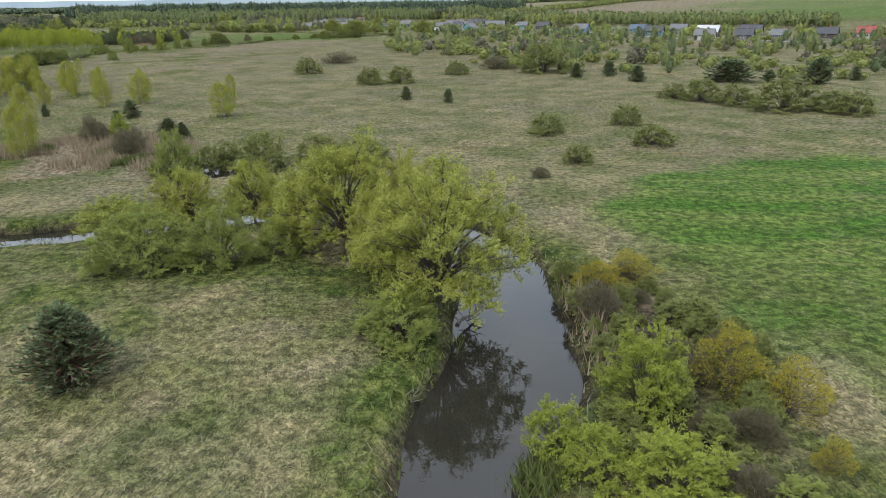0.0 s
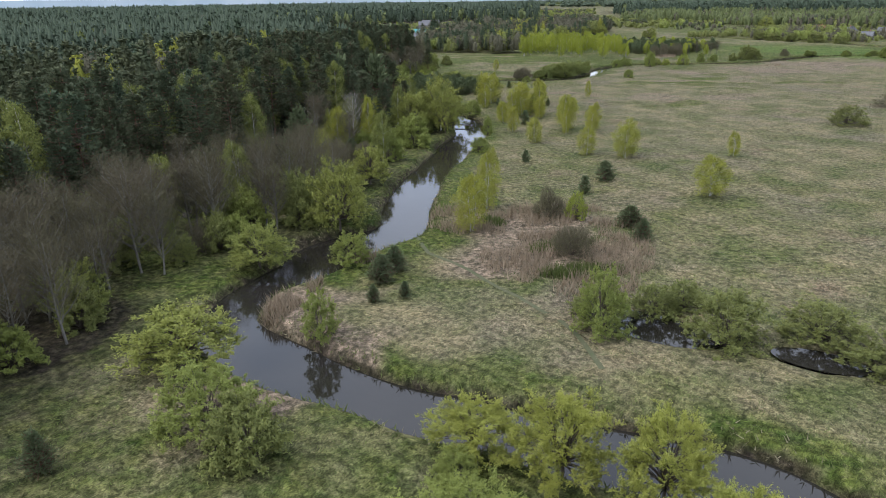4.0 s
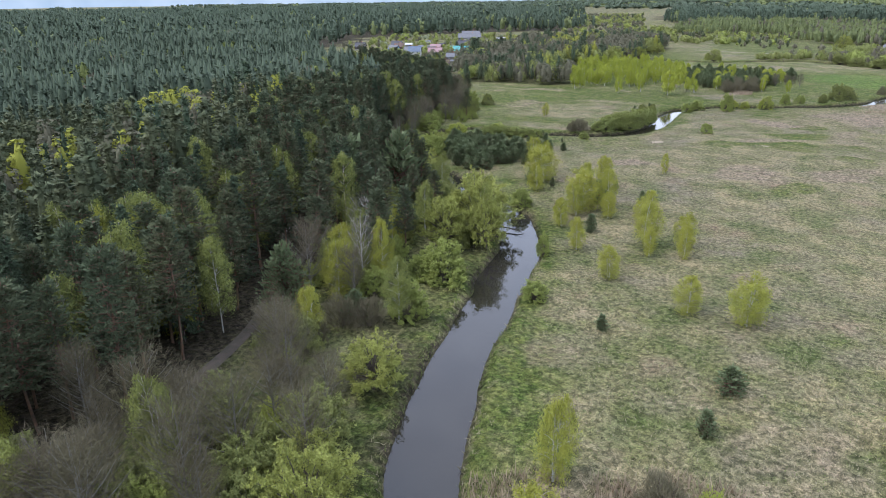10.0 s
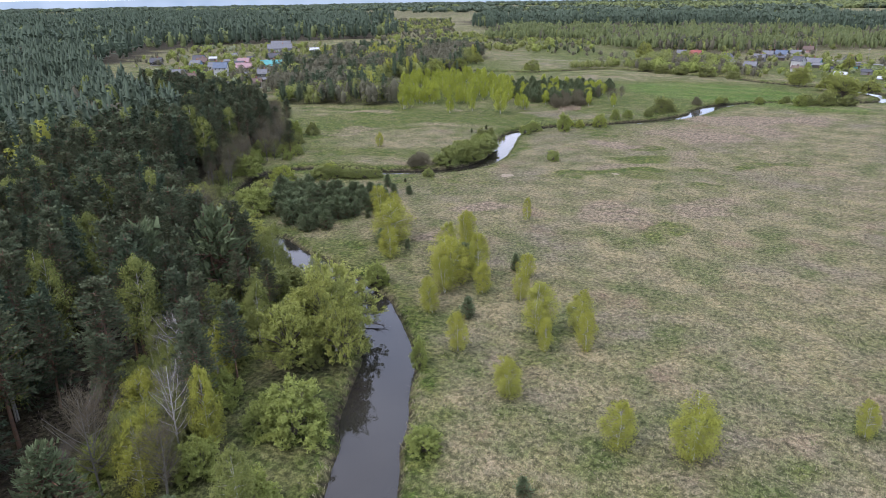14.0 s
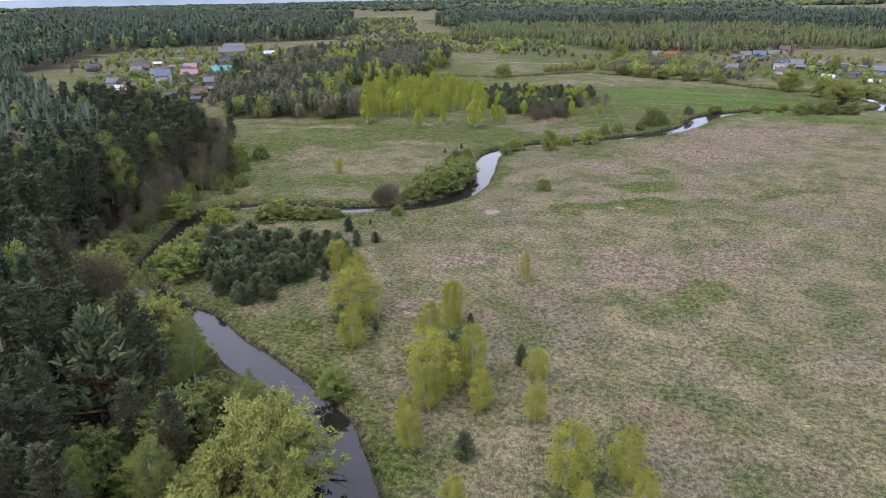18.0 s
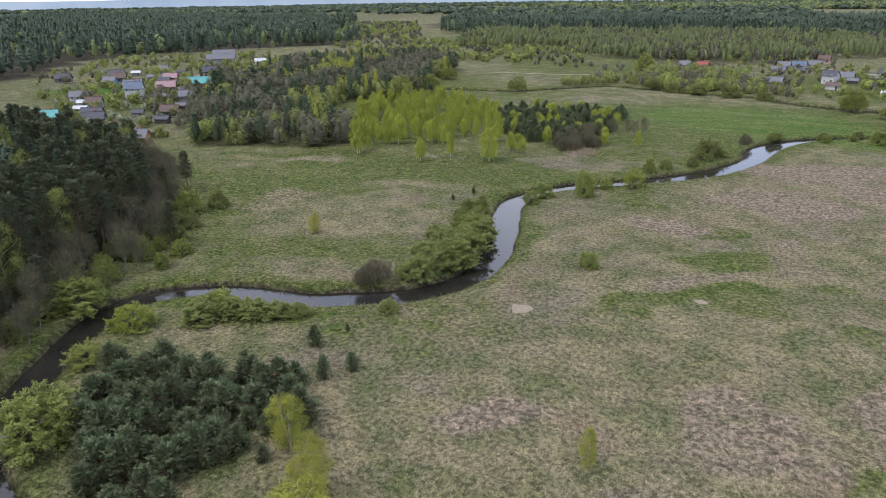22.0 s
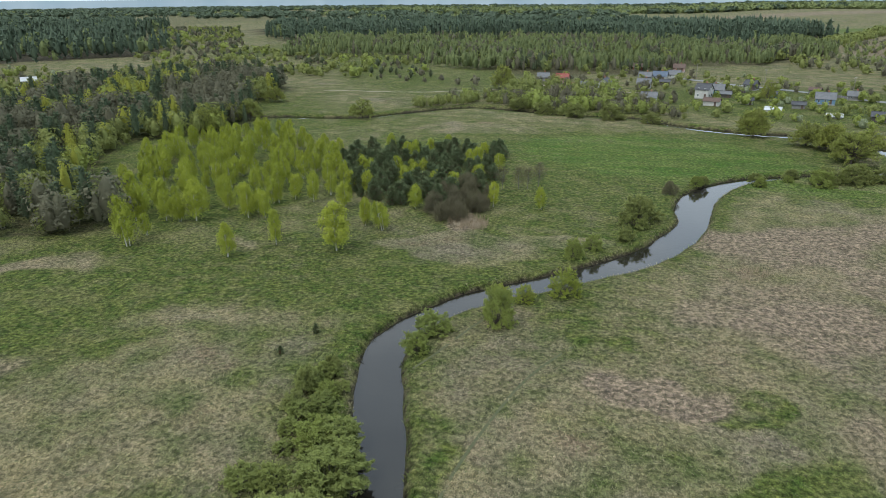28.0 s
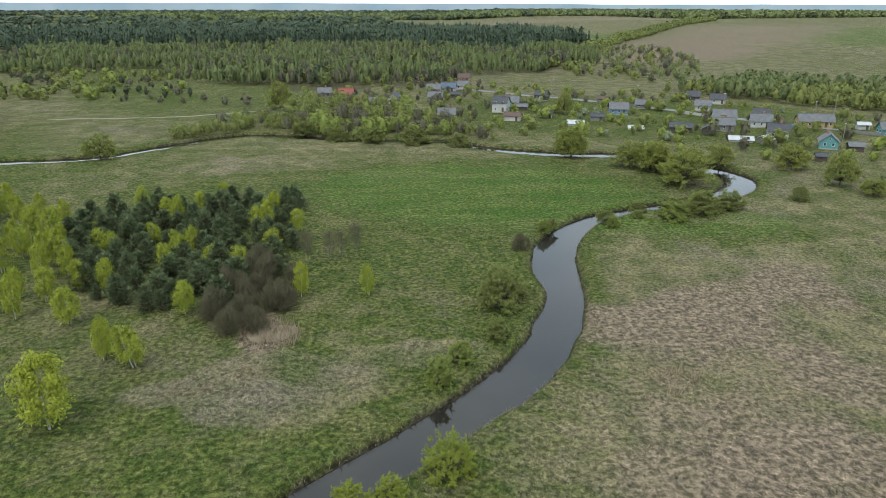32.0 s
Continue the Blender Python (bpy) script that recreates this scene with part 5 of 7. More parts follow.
for x, y, q in zip(px, py, bed_distance(px, py)):
    u = r.uniform()
    if q < 2:
        continue
    if u < 0.34:
        h = r.uniform(6.0, 10.0)
        plant("alder_tree", BARE_FORMS, (9, 5), x, y, h, h * r.uniform(0.5, 0.68), "grey-brown alder tree, still leafless", "tree", "trees at the forest edge", crown="twig_crown")
    elif u < 0.72:
        h = r.uniform(2.5, 6.0)
        plant("willow_shrub", OLIVE_FORMS if u < 0.55 else SHRUB_FORMS, (4, 4), x, y, h, h * r.uniform(0.9, 1.3), "dense willow shrub at the edge of the forest", "shrub", "shrubs")
    elif u < 0.86:
        h = r.uniform(6.0, 10.0)
        plant("pine_tree", PINE_FORMS, (15, 5.2), x, y, h, h * 0.46, "dark green pine at the forest edge", "tree", "pine forest")

# ---- pine forest: the nearest trees one by one, the rest as woodland ----
px, py = scatter(PINE_FOREST, 4.3, r)
edge = np.array(PINE_FOREST[:15])
line = np.concatenate([np.linspace(a, b, 12) for a, b in zip(edge, edge[1:])])
off = np.array([np.hypot(line[:, 0] - x, line[:, 1] - y).min() for x, y in zip(px, py)])
clear = off_track(px, py) > 2.4
px, py, off = px[clear], py[clear], off[clear]
near = (off < 26) & (py > 30)
for x, y in zip(px[near], py[near]):
    h, u = r.uniform(13, 18), r.uniform()
    if u < 0.72:
        plant("pine_tree", PINE_FORMS, (15, 5.2), x, y, h, h * r.uniform(0.34, 0.46), "tall dark green pine in the forest", "tree", "pine forest")
    elif u < 0.90:
        plant("spruce_tree", SPRUCE_FORMS, (15, 4.8), x, y, h, h * r.uniform(0.28, 0.36), "dark pointed spruce in the forest", "tree", "pine forest")
    else:
        plant("birch_tree", TALL_BIRCH_FORMS, (10, 3.6), x, y, h * 0.95, h * 0.32, "tall yellow-green birch among the pines", "tree", "pine forest")
for x, y, h in [(-120.7, 86.1, 14.5), (-125.1, 85.5, 13.5), (-117.8, 92.2, 15.0), (-113.6, 92.6, 14.0), (-122.6, 91.4, 13.0), (-109.0, 84.0, 12.5)]:
    plant("birch_tree", TALL_BIRCH_FORMS, (10, 3.6), x, y, h, h * 0.42, "tall yellow-green birch among the pines", "tree", "pine forest")
FOREST_REST = (px[~near], py[~near])


def far_tree(r, kind, n, size, ratio):
    """A tree for woods that stay far off, 1 m high and wide: sprays on lobes round a closed core."""
    def girth(z):
        if kind == "conifer":
            return 0.5 * np.clip(1.04 - z, 0, 1) ** (0.62 if n > 40 else 0.8) * smooth(0.05, 0.35, z)
        if kind == "birch":
            return 0.5 * np.sin(np.pi * np.clip(z, 0.1, 0.97) ** 1.1) ** 0.8
        return 0.5 * np.sqrt(np.clip(1 - (1.7 * z - 0.75) ** 2, 0.02, 1))

    tall = 1 / ratio
    if kind == "conifer":
        rings = max(3, min(12, int(math.sqrt(n / 3.2))))
        z = 0.22 + 0.77 * ((np.arange(n) % rings) + r.uniform(-0.3, 0.3, n)) / rings
        arm = np.arange(n) // rings % 6
        a = arm * 1.047 + (np.arange(n) % rings) * 2.4 + r.normal(size=n) * 0.16
        out_ = r.uniform(0.35, 1.05, n) ** 0.7
        rad = girth(z) * out_ * (0.86 + 0.28 * np.sin(arm * 5.1 + z * 31.0))
        at = np.stack([rad * np.cos(a), rad * np.sin(a), z * tall + 0.10 * rad + r.normal(size=n) * 0.012 * tall], -1)
        along = np.stack([np.cos(a), np.sin(a), np.full(n, 0.35)], -1) + r.normal(size=(n, 3)) * 0.35
        facing = np.stack([0.35 * np.cos(a), 0.35 * np.sin(a), np.ones(n)], -1) + r.normal(size=(n, 3)) * 0.32
        v, f = cards(at, along, facing, 1.3 * size * r.uniform(0.7, 1.4, n), 0.75 * size * r.uniform(0.7, 1.4, n))
    else:
        lumps = max(5, min(16, n // 14))
        k = np.arange(lumps) + 0.5
        lz, la = 0.20 + 0.74 * (k / lumps), k * 2.39996 + r.normal(size=lumps) * 0.5
        lr = girth(lz) * r.uniform(0.45, 0.8, lumps)
        c = np.stack([lr * np.cos(la), lr * np.sin(la), lz * tall], -1)
        i = np.arange(n) % lumps
        d = unit(r.normal(size=(n, 3)) + np.array([0, 0, 0.45]) + 0.8 * unit(c * np.array([1, 1, 0.2]))[i])
        w = (0.17 + 0.10 * r.uniform(size=lumps))[i] * (0.7 if kind == "birch" else 1.0) * r.uniform(0.65, 1.08, n)
        at = c[i] + d * w[:, None] * np.array([1, 1, 0.6 * tall + 0.35])
        at[:, 2] = np.clip(at[:, 2], 0.03 * tall, tall)
        along = np.cross(d, r.normal(size=(n, 3))) + np.array([0, 0, 0.2])
        v, f = cards(at, along, d + r.normal(size=(n, 3)) * 0.35, 1.15 * size * r.uniform(0.7, 1.4, n), 0.8 * size * r.uniform(0.7, 1.4, n))
    zs, b = np.array([0.14, 0.42, 0.72, 0.96]), np.arange(5) * np.pi / 2.5
    g = (girth(zs) * np.array([0.8, 1.0, 0.9, 0.3]) * (0.5 if n > 200 else 0.68 if kind == "conifer" else 0.62))[:, None]
    core = np.stack([g * np.cos(b), g * np.sin(b), np.repeat(zs[:, None] * tall, 5, 1)], -1).reshape(-1, 3)
    k = np.arange(20).reshape(4, 5)
    nx = np.roll(k, -1, 1)
    cf = np.concatenate([np.stack([k[:-1], nx[:-1], nx[1:]], -1).reshape(-1, 3), np.stack([k[:-1], nx[1:], k[1:]], -1).reshape(-1, 3), np.stack([np.full(3, k[3, 0]), k[3, 1:4], k[3, 2:5]], -1)])
    v, f = join((v, f), (core, cf))
    return v * np.array([1, 1, ratio]), f


def wood(name, xs, ys, kind, material, h, ratio, n, size, label, category, gap_noise=0.0):
    """Woodland as one mesh of many trees."""
    r = np.random.default_rng(len(name) * 31 + len(xs))
    xs, ys = np.asarray(xs), np.asarray(ys)
    if gap_noise:
        keep = vnoise(xs, ys, 60.0, 4.0) > gap_noise
        xs, ys = xs[keep], ys[keep]
    m = len(xs)
    kinds = [far_tree(r, kind, n, size, ratio) for _ in range(5)]
    hs, zs = r.uniform(h[0], h[1], m) * (0.70 + 0.36 * vnoise(xs, ys, 34.0, 7.0) + 0.28 * vnoise(xs, ys, 9.0, 3.0)), height(xs, ys)
    ds, turn = hs * ratio * r.uniform(0.8, 1.25, m), r.uniform(0, 2 * np.pi, m)
    vs, fs, base = [], [], 0
    for k, (v, f) in enumerate(kinds):
        s = np.arange(m) % 5 == k
        c, d = np.cos(turn[s])[:, None], np.sin(turn[s])[:, None]
        p = np.stack([(v[:, 0] * c - v[:, 1] * d) * ds[s][:, None] + xs[s][:, None], (v[:, 0] * d + v[:, 1] * c) * ds[s][:, None] + ys[s][:, None], v[:, 2] * hs[s][:, None] + zs[s][:, None]], -1)
        vs.append(p.reshape(-1, 3))
        fs.append((f[None] + (np.arange(s.sum()) * len(v))[:, None, None]).reshape(-1, 3) + base)
        base += p.size // 3
    return tagged(new(name, mesh(name, np.concatenate(vs), np.concatenate(fs), material)), label, category, kind="stuff")


def mixed_wood(name, points, r, label, shares):
    """A wood of several kinds of tree, each kind one mesh."""
    xs, ys = points
    u = 0.42 * r.uniform(0, 1, len(xs)) + 0.58 * np.clip(1.6 * vnoise(xs, ys, 26.0, 13.0) - 0.3, 0, 1)
    order = np.argsort(np.argsort(u)) / len(u)
    low = 0.0
    for share, kind, material, h, ratio, n, size, look_ in shares:
        s = (order >= low) & (order < low + share)
        low += share
        if s.any():
            wood(name, xs[s], ys[s], kind, material, h, ratio, n, size, look_ + " " + label, "forest")


px, py = FOREST_REST
close = px > -215
mixed_wood("forest", (px[close], py[close]), r, "in the pine forest", [
    (0.80, "conifer", NEEDLE_PINE, (12, 18), 0.30, 300, 0.135, "dark green pines"), (0.12, "conifer", NEEDLE_SPRUCE, (12, 19), 0.26, 260, 0.14, "dark pointed spruces"),
    (0.03, "round", GREY_WOOD, (11, 15), 0.42, 240, 0.11, "grey-brown leafless trees"), (0.05, "birch", LEAF_BIRCH, (11, 16), 0.36, 260, 0.11, "yellow-green birches")])
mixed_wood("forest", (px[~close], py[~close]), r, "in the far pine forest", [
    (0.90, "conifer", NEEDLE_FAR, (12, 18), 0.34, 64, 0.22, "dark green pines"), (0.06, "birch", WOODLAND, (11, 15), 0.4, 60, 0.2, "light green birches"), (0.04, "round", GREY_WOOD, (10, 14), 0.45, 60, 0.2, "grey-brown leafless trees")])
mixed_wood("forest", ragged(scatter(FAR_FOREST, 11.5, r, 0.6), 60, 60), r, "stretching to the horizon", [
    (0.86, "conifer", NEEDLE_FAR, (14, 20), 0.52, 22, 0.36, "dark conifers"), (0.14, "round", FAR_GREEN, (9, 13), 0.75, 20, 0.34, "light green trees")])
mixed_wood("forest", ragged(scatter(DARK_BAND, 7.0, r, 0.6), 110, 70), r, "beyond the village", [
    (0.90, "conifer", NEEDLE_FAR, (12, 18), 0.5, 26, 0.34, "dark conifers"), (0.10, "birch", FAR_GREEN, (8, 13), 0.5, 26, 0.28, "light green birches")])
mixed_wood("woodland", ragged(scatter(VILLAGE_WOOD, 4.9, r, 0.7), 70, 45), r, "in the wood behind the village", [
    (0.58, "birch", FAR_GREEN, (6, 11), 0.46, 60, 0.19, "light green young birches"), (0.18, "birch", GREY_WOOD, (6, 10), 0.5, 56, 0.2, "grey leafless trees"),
    (0.12, "round", LEAF_OLIVE, (3, 7), 0.95, 56, 0.2, "olive green trees"), (0.12, "conifer", NEEDLE_PINE, (6, 10), 0.5, 56, 0.22, "dark pines")])
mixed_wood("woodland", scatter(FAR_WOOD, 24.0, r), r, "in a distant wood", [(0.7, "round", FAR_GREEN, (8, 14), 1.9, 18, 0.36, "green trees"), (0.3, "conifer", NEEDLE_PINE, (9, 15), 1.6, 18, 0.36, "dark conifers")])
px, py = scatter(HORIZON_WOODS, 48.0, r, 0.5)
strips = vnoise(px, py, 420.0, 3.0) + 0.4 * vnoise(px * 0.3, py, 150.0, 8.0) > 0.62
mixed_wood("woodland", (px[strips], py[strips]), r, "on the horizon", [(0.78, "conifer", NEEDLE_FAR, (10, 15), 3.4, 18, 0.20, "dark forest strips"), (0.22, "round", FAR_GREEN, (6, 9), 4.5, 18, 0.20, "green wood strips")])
mixed_wood("woodland", scatter(MID_WOOD, 4.8, r, 0.6), r, "in the wood beside the gardens", [
    (0.36, "round", GREY_WOOD, (6.5, 11), 0.72, 300, 0.085, "grey-brown leafless alders"), (0.24, "conifer", NEEDLE_PINE, (8, 13), 0.6, 300, 0.09, "dark pines"),
    (0.26, "round", LEAF_OLIVE, (4, 9), 0.95, 300, 0.085, "olive green willows"), (0.07, "round", LEAF_SHRUB, (3.5, 8), 0.95, 300, 0.085, "fresh green willows"), (0.07, "birch", LEAF_BIRCH, (7, 11), 0.48, 280, 0.09, "yellow-green birches")])
mixed_wood("woodland", scatter([(-262, 392), (-300, 345), (-340, 405), (-366, 460), (-350, 566), (-380, 600), (-420, 560), (-400, 490), (-420, 470), (-375, 425), (-345, 360), (-300, 318), (-275, 315)], 8.5, r, 0.6), r, "round the gardens", [
    (0.5, "round", GREY_WOOD, (3, 6), 0.9, 110, 0.13, "grey-brown leafless trees"), (0.3, "round", LEAF_OLIVE, (3, 7), 0.9, 110, 0.16, "olive green trees"), (0.2, "conifer", NEEDLE_PINE, (4, 7), 0.6, 110, 0.16, "dark pines")])
mixed_wood("woodland", scatter(LEFT_GARDENS, 11.0, r, 0.6), r, "in the gardens", [
    (0.15, "round", LEAF_WHITE, (2.5, 4), 1.0, 110, 0.16, "blossoming fruit trees"), (0.38, "round", LEAF_OLIVE, (1.5, 5), 1.1, 110, 0.16, "olive green bushes"),
    (0.22, "round", LEAF_SHRUB, (1.5, 5), 1.0, 110, 0.16, "green bushes"), (0.25, "round", GREY_WOOD, (2, 4.5), 0.8, 110, 0.16, "leafless trees")])
mixed_wood("woodland", scatter(RIGHT_GARDENS, 10.5, r, 0.6), r, "between the houses", [
    (0.06, "round", LEAF_WHITE, (2, 3.5), 1.1, 110, 0.16, "blossoming fruit trees"), (0.36, "round", LEAF_SHRUB, (1, 4), 1.2, 110, 0.16, "green bushes"),
    (0.36, "round", LEAF_OLIVE, (1, 4.5), 1.1, 110, 0.16, "olive green bushes"), (0.22, "round", GREY_WOOD, (2, 4.5), 0.8, 110, 0.16, "leafless trees")])
mixed_wood("woodland", scatter([(6, 725), (41, 850), (56, 884), (110, 960), (150, 900), (120, 760), (90, 680), (40, 640), (0, 660)], 12.0, r, 0.7), r, "below the fields", [
    (0.5, "round", FAR_GREEN, (3, 6), 0.7, 50, 0.22, "light green birches"), (0.25, "round", GREY_WOOD, (3, 7), 0.8, 50, 0.22, "leafless trees"), (0.25, "round", LEAF_OLIVE, (2.5, 6), 1.0, 50, 0.22, "olive green bushes")])
mixed_wood("woodland", scatter(TREE_ROW, 5.5, r), r, "in the row above the road", [(0.7, "birch", FAR_GREEN, (5, 9), 0.6, 80, 0.18, "green birches"), (0.3, "round", LEAF_OLIVE, (4, 7), 0.8, 80, 0.18, "olive green trees")])
mixed_wood("woodland", scatter(HEDGE, 6.0, r), r, "in the hedge between fields", [(0.7, "round", LEAF_OLIVE, (4, 8), 0.9, 30, 0.3, "olive green trees"), (0.3, "round", FAR_GREEN, (4, 8), 0.9, 30, 0.3, "green trees")])
mixed_wood("woodland", scatter(RIVER_THICKET, 4.4, r, 0.6), r, "on the far bank", [(0.52, "round", LEAF_OLIVE, (2, 5), 1.1, 220, 0.10, "olive green willows"), (0.26, "round", GREY_WOOD, (2.5, 6), 0.85, 220, 0.10, "grey leafless trees"), (0.22, "round", LEAF_SHRUB, (2.5, 6), 1.0, 220, 0.10, "fresh green willows")])
mixed_wood("woodland", scatter([(-160, 497), (-163, 535), (-148, 572), (-114, 545), (-100, 515), (-98, 490), (-129, 485)], 7.0, r, 0.5), r, "between the river and the village", [
    (0.50, "round", LEAF_OLIVE, (3, 7), 1.0, 220, 0.10, "olive green willows"), (0.28, "round", GREY_WOOD, (4, 8), 0.75, 220, 0.10, "grey leafless trees"), (0.22, "round", LEAF_SHRUB, (3, 8), 0.9, 220, 0.10, "fresh green willows")])
mixed_wood("woodland", scatter(EAST_SCRUB, 9.5, r, 0.6), r, "on the scrubby meadow", [
    (0.32, "conifer", NEEDLE_YOUNG, (2.5, 5.5), 0.85, 150, 0.14, "young pines"), (0.48, "round", LEAF_OLIVE, (1.2, 3), 2.0, 150, 0.12, "olive green shrubs"), (0.10, "birch", FAR_GREEN, (5, 9), 0.45, 150, 0.14, "light green birches"),
    (0.10, "round", GREY_WOOD, (2, 4.5), 1.3, 150, 0.14, "leafless trees")])
mixed_wood("woodland", scatter(VALLEY, 11.0, r, 0.7), r, "in the open valley", [(0.4, "round", LEAF_OLIVE, (1.5, 5), 1.4, 60, 0.2, "olive green shrubs"), (0.12, "round", LEAF_SHRUB, (2, 6), 1.2, 60, 0.2, "fresh green willows"), (0.28, "conifer", NEEDLE_PINE, (2.5, 6), 0.9, 44, 0.24, "small pines"), (0.2, "round", GREY_WOOD, (2, 5), 1.0, 44, 0.24, "leafless shrubs")])
px, py = scatter(BIRCH_GROVE, 6.0, r, 0.7)
for x, y in zip(px, py):
    h = r.uniform(4.6, 7.4)
    plant("birch_tree", GROVE_FORMS, (6, 3), x, y, h, h * r.uniform(0.40, 0.52), "slender birch with white stem in a grove", "tree", "birch grove")
px, py = scatter(PINE_CLUMP, 3.7, r, 0.55)
for x, y in zip(px, py):
    h = r.uniform(2.4, 5.2)
    if r.uniform() < 0.13:
        plant("birch_tree", GROVE_FORMS, (6, 3), x, y, h + 1.6, 2.8, "slender birch with white stem in a grove", "tree", "birch grove")
        continue
    plant("young_pine", YOUNG_FORMS, (3, 2.4), x, y, h, h * r.uniform(0.85, 1.15), "dark green young pine beside the birch grove", "tree", "pines beside the grove")
px, py = scatter(BROWN_THICKET, 4.2, r)
for x, y in zip(px, py):
    h = r.uniform(2.6, 5.0)
    plant("bare_shrub", BROWN_FORMS, (3, 4), x, y, h, h * r.uniform(0.8, 1.1), "brown leafless shrub of dense thin twigs", "shrub", "shrubs", crown="twig_crown", trunk="stem")

# ---- grass, sedge and reeds ----
STRAW = leafy("dry_grass", (0.262, 0.233, 0.151), (0.223, 0.197, 0.125), (0.0787, 0.0754, 0.0394), 0.2)
FRESH = leafy("fresh_grass", (0.0984, 0.138, 0.0328), (0.144, 0.154, 0.0558), (0.0525, 0.0722, 0.023), 0.2)
REED = leafy("dry_reed", (0.35, 0.275, 0.19), (0.29, 0.23, 0.155), (0.16, 0.125, 0.085), 0.15)


def blades(name, material, x, y, r, length, width, upright, label):
    """Many single blades or tufts of grass as one mesh."""
    n = len(x)
    a = r.uniform(0, 2 * np.pi, n)
    up = r.uniform(*upright, n)
    along = unit(np.stack([np.cos(a), np.sin(a), up], -1))
    l = r.uniform(*length, n)
    at = np.stack([x, y, height(x, y) + 0.02], -1) + along * (l / 2)[:, None] * np.array([1, 1, 1])
    facing = np.stack([-np.sin(a) * 0.2, np.cos(a) * 0.2, np.ones(n)], -1) + r.normal(size=(n, 3)) * 0.35
    facing = np.where((up > 1.5)[:, None], r.normal(size=(n, 3)) * np.array([1, 1, 0.1]), facing)
    v, f = cards(at, along, facing, l, r.uniform(*width, n))
    return tagged(new(name, mesh(name, v, f, material)), label, "grass", kind="stuff")


r = np.random.default_rng(5)
n = 420000
gx, gy = r.uniform(-185, 45, n), 18 + 340 * r.uniform(0, 1, n) ** 1.35
gd = bed_distance(gx, gy)
green, reedy, bare = ground_cover(gx, gy, gd)
open_ground = (gd > 0.9) & (bare < 0.5) & ~inside(BANK_WOOD, gx, gy) & ~inside(BIRCH_GROVE, gx, gy)
dry = open_ground & (green + 0.35 * (vnoise(gx, gy, 3.0, 8.0) - 0.5) + r.normal(size=n) * 0.16 < 0.42)
lush = open_ground & ~dry
close = gy < 80
blades("dry_grass", STRAW, gx[dry & close], gy[dry & close], r, (0.10, 0.28), (0.02, 0.05), (0.2, 1.2), "fine tufts of dry straw-coloured grass")
blades("dry_grass", STRAW, gx[dry & ~close], gy[dry & ~close], r, (0.16, 0.42), (0.05, 0.11), (0.2, 1.2), "tufts of matted straw-coloured grass")
blades("green_grass", FRESH, gx[lush & close], gy[lush & close], r, (0.15, 0.35), (0.03, 0.08), (0.3, 1.4), "fine tufts of fresh green grass")
blades("green_grass", FRESH, gx[lush & ~close], gy[lush & ~close], r, (0.16, 0.36), (0.05, 0.10), (0.3, 1.2), "tufts of fresh green grass")

# fringe along the water
k = r.integers(0, len(BED) - 1, 26000)
k = k[(BED[k, 1] > 14) & (BED[k, 1] < 420)]
way = BED[np.minimum(k + 1, len(BED) - 1), :2] - BED[k, :2]
way = unit(way) * np.where(r.uniform(size=len(k)) < 0.5, 1, -1)[:, None]
off = BED[k, 2] / 2 + np.abs(r.normal(size=len(k))) * 0.9 + 0.1
gx, gy = BED[k, 0] - way[:, 1] * off, BED[k, 1] + way[:, 0] * off
gd = bed_distance(gx, gy)
ok = gd > 0.05
gx, gy, gd = gx[ok], gy[ok], gd[ok]
mixc = vnoise(gx, gy, 7.0, 3.0) + r.normal(size=len(gx)) * 0.12
blades("bank_grass", FRESH, gx[mixc > 0.42], gy[mixc > 0.42], r, (0.25, 0.7), (0.06, 0.16), (0.4, 2.0), "green sedge overhanging the river bank")
blades("bank_grass", STRAW, gx[mixc <= 0.42], gy[mixc <= 0.42], r, (0.25, 0.7), (0.05, 0.13), (0.2, 1.6), "dry sedge overhanging the river bank")

# reed beds: x, y, radii, turn, count
REED_BEDS = [
    (-53, 95, 12, 7, 0.5, 3600), (-41, 89, 8, 10, -0.5, 3600), (-47, 103, 8, 4, 0.1, 1300), (-56, 64, 1.6, 7, 0.5, 1300), (-58, 71, 1.5, 5, -0.2, 800),
    (8.2, 38, 1.4, 7, 0, 260), (-36, 84, 5, 5, 0, 900), (-140, 336, 4, 6, 0.4, 900), (-98, 143, 1.6, 6, 0.6, 500), (-90, 318, 6, 2, 0.6, 300),
]
for cx, cy, rx, ry, turn, n in REED_BEDS:
    q, a = np.sqrt(r.uniform(0, 1, n)), r.uniform(0, 2 * np.pi, n)
    u, v = q * np.cos(a) * rx, q * np.sin(a) * ry
    gx, gy = cx + u * math.cos(turn) - v * math.sin(turn), cy + u * math.sin(turn) + v * math.cos(turn)
    keep = (vnoise(gx, gy, 2.4, 6.0) > 0.36) & (bed_distance(gx, gy) > 0.2)
    blades("reed_bed", REED, gx[keep], gy[keep], r, (0.7, 1.5), (0.06, 0.14), (1.0, 5.0), "stand of dry pinkish-brown reeds")
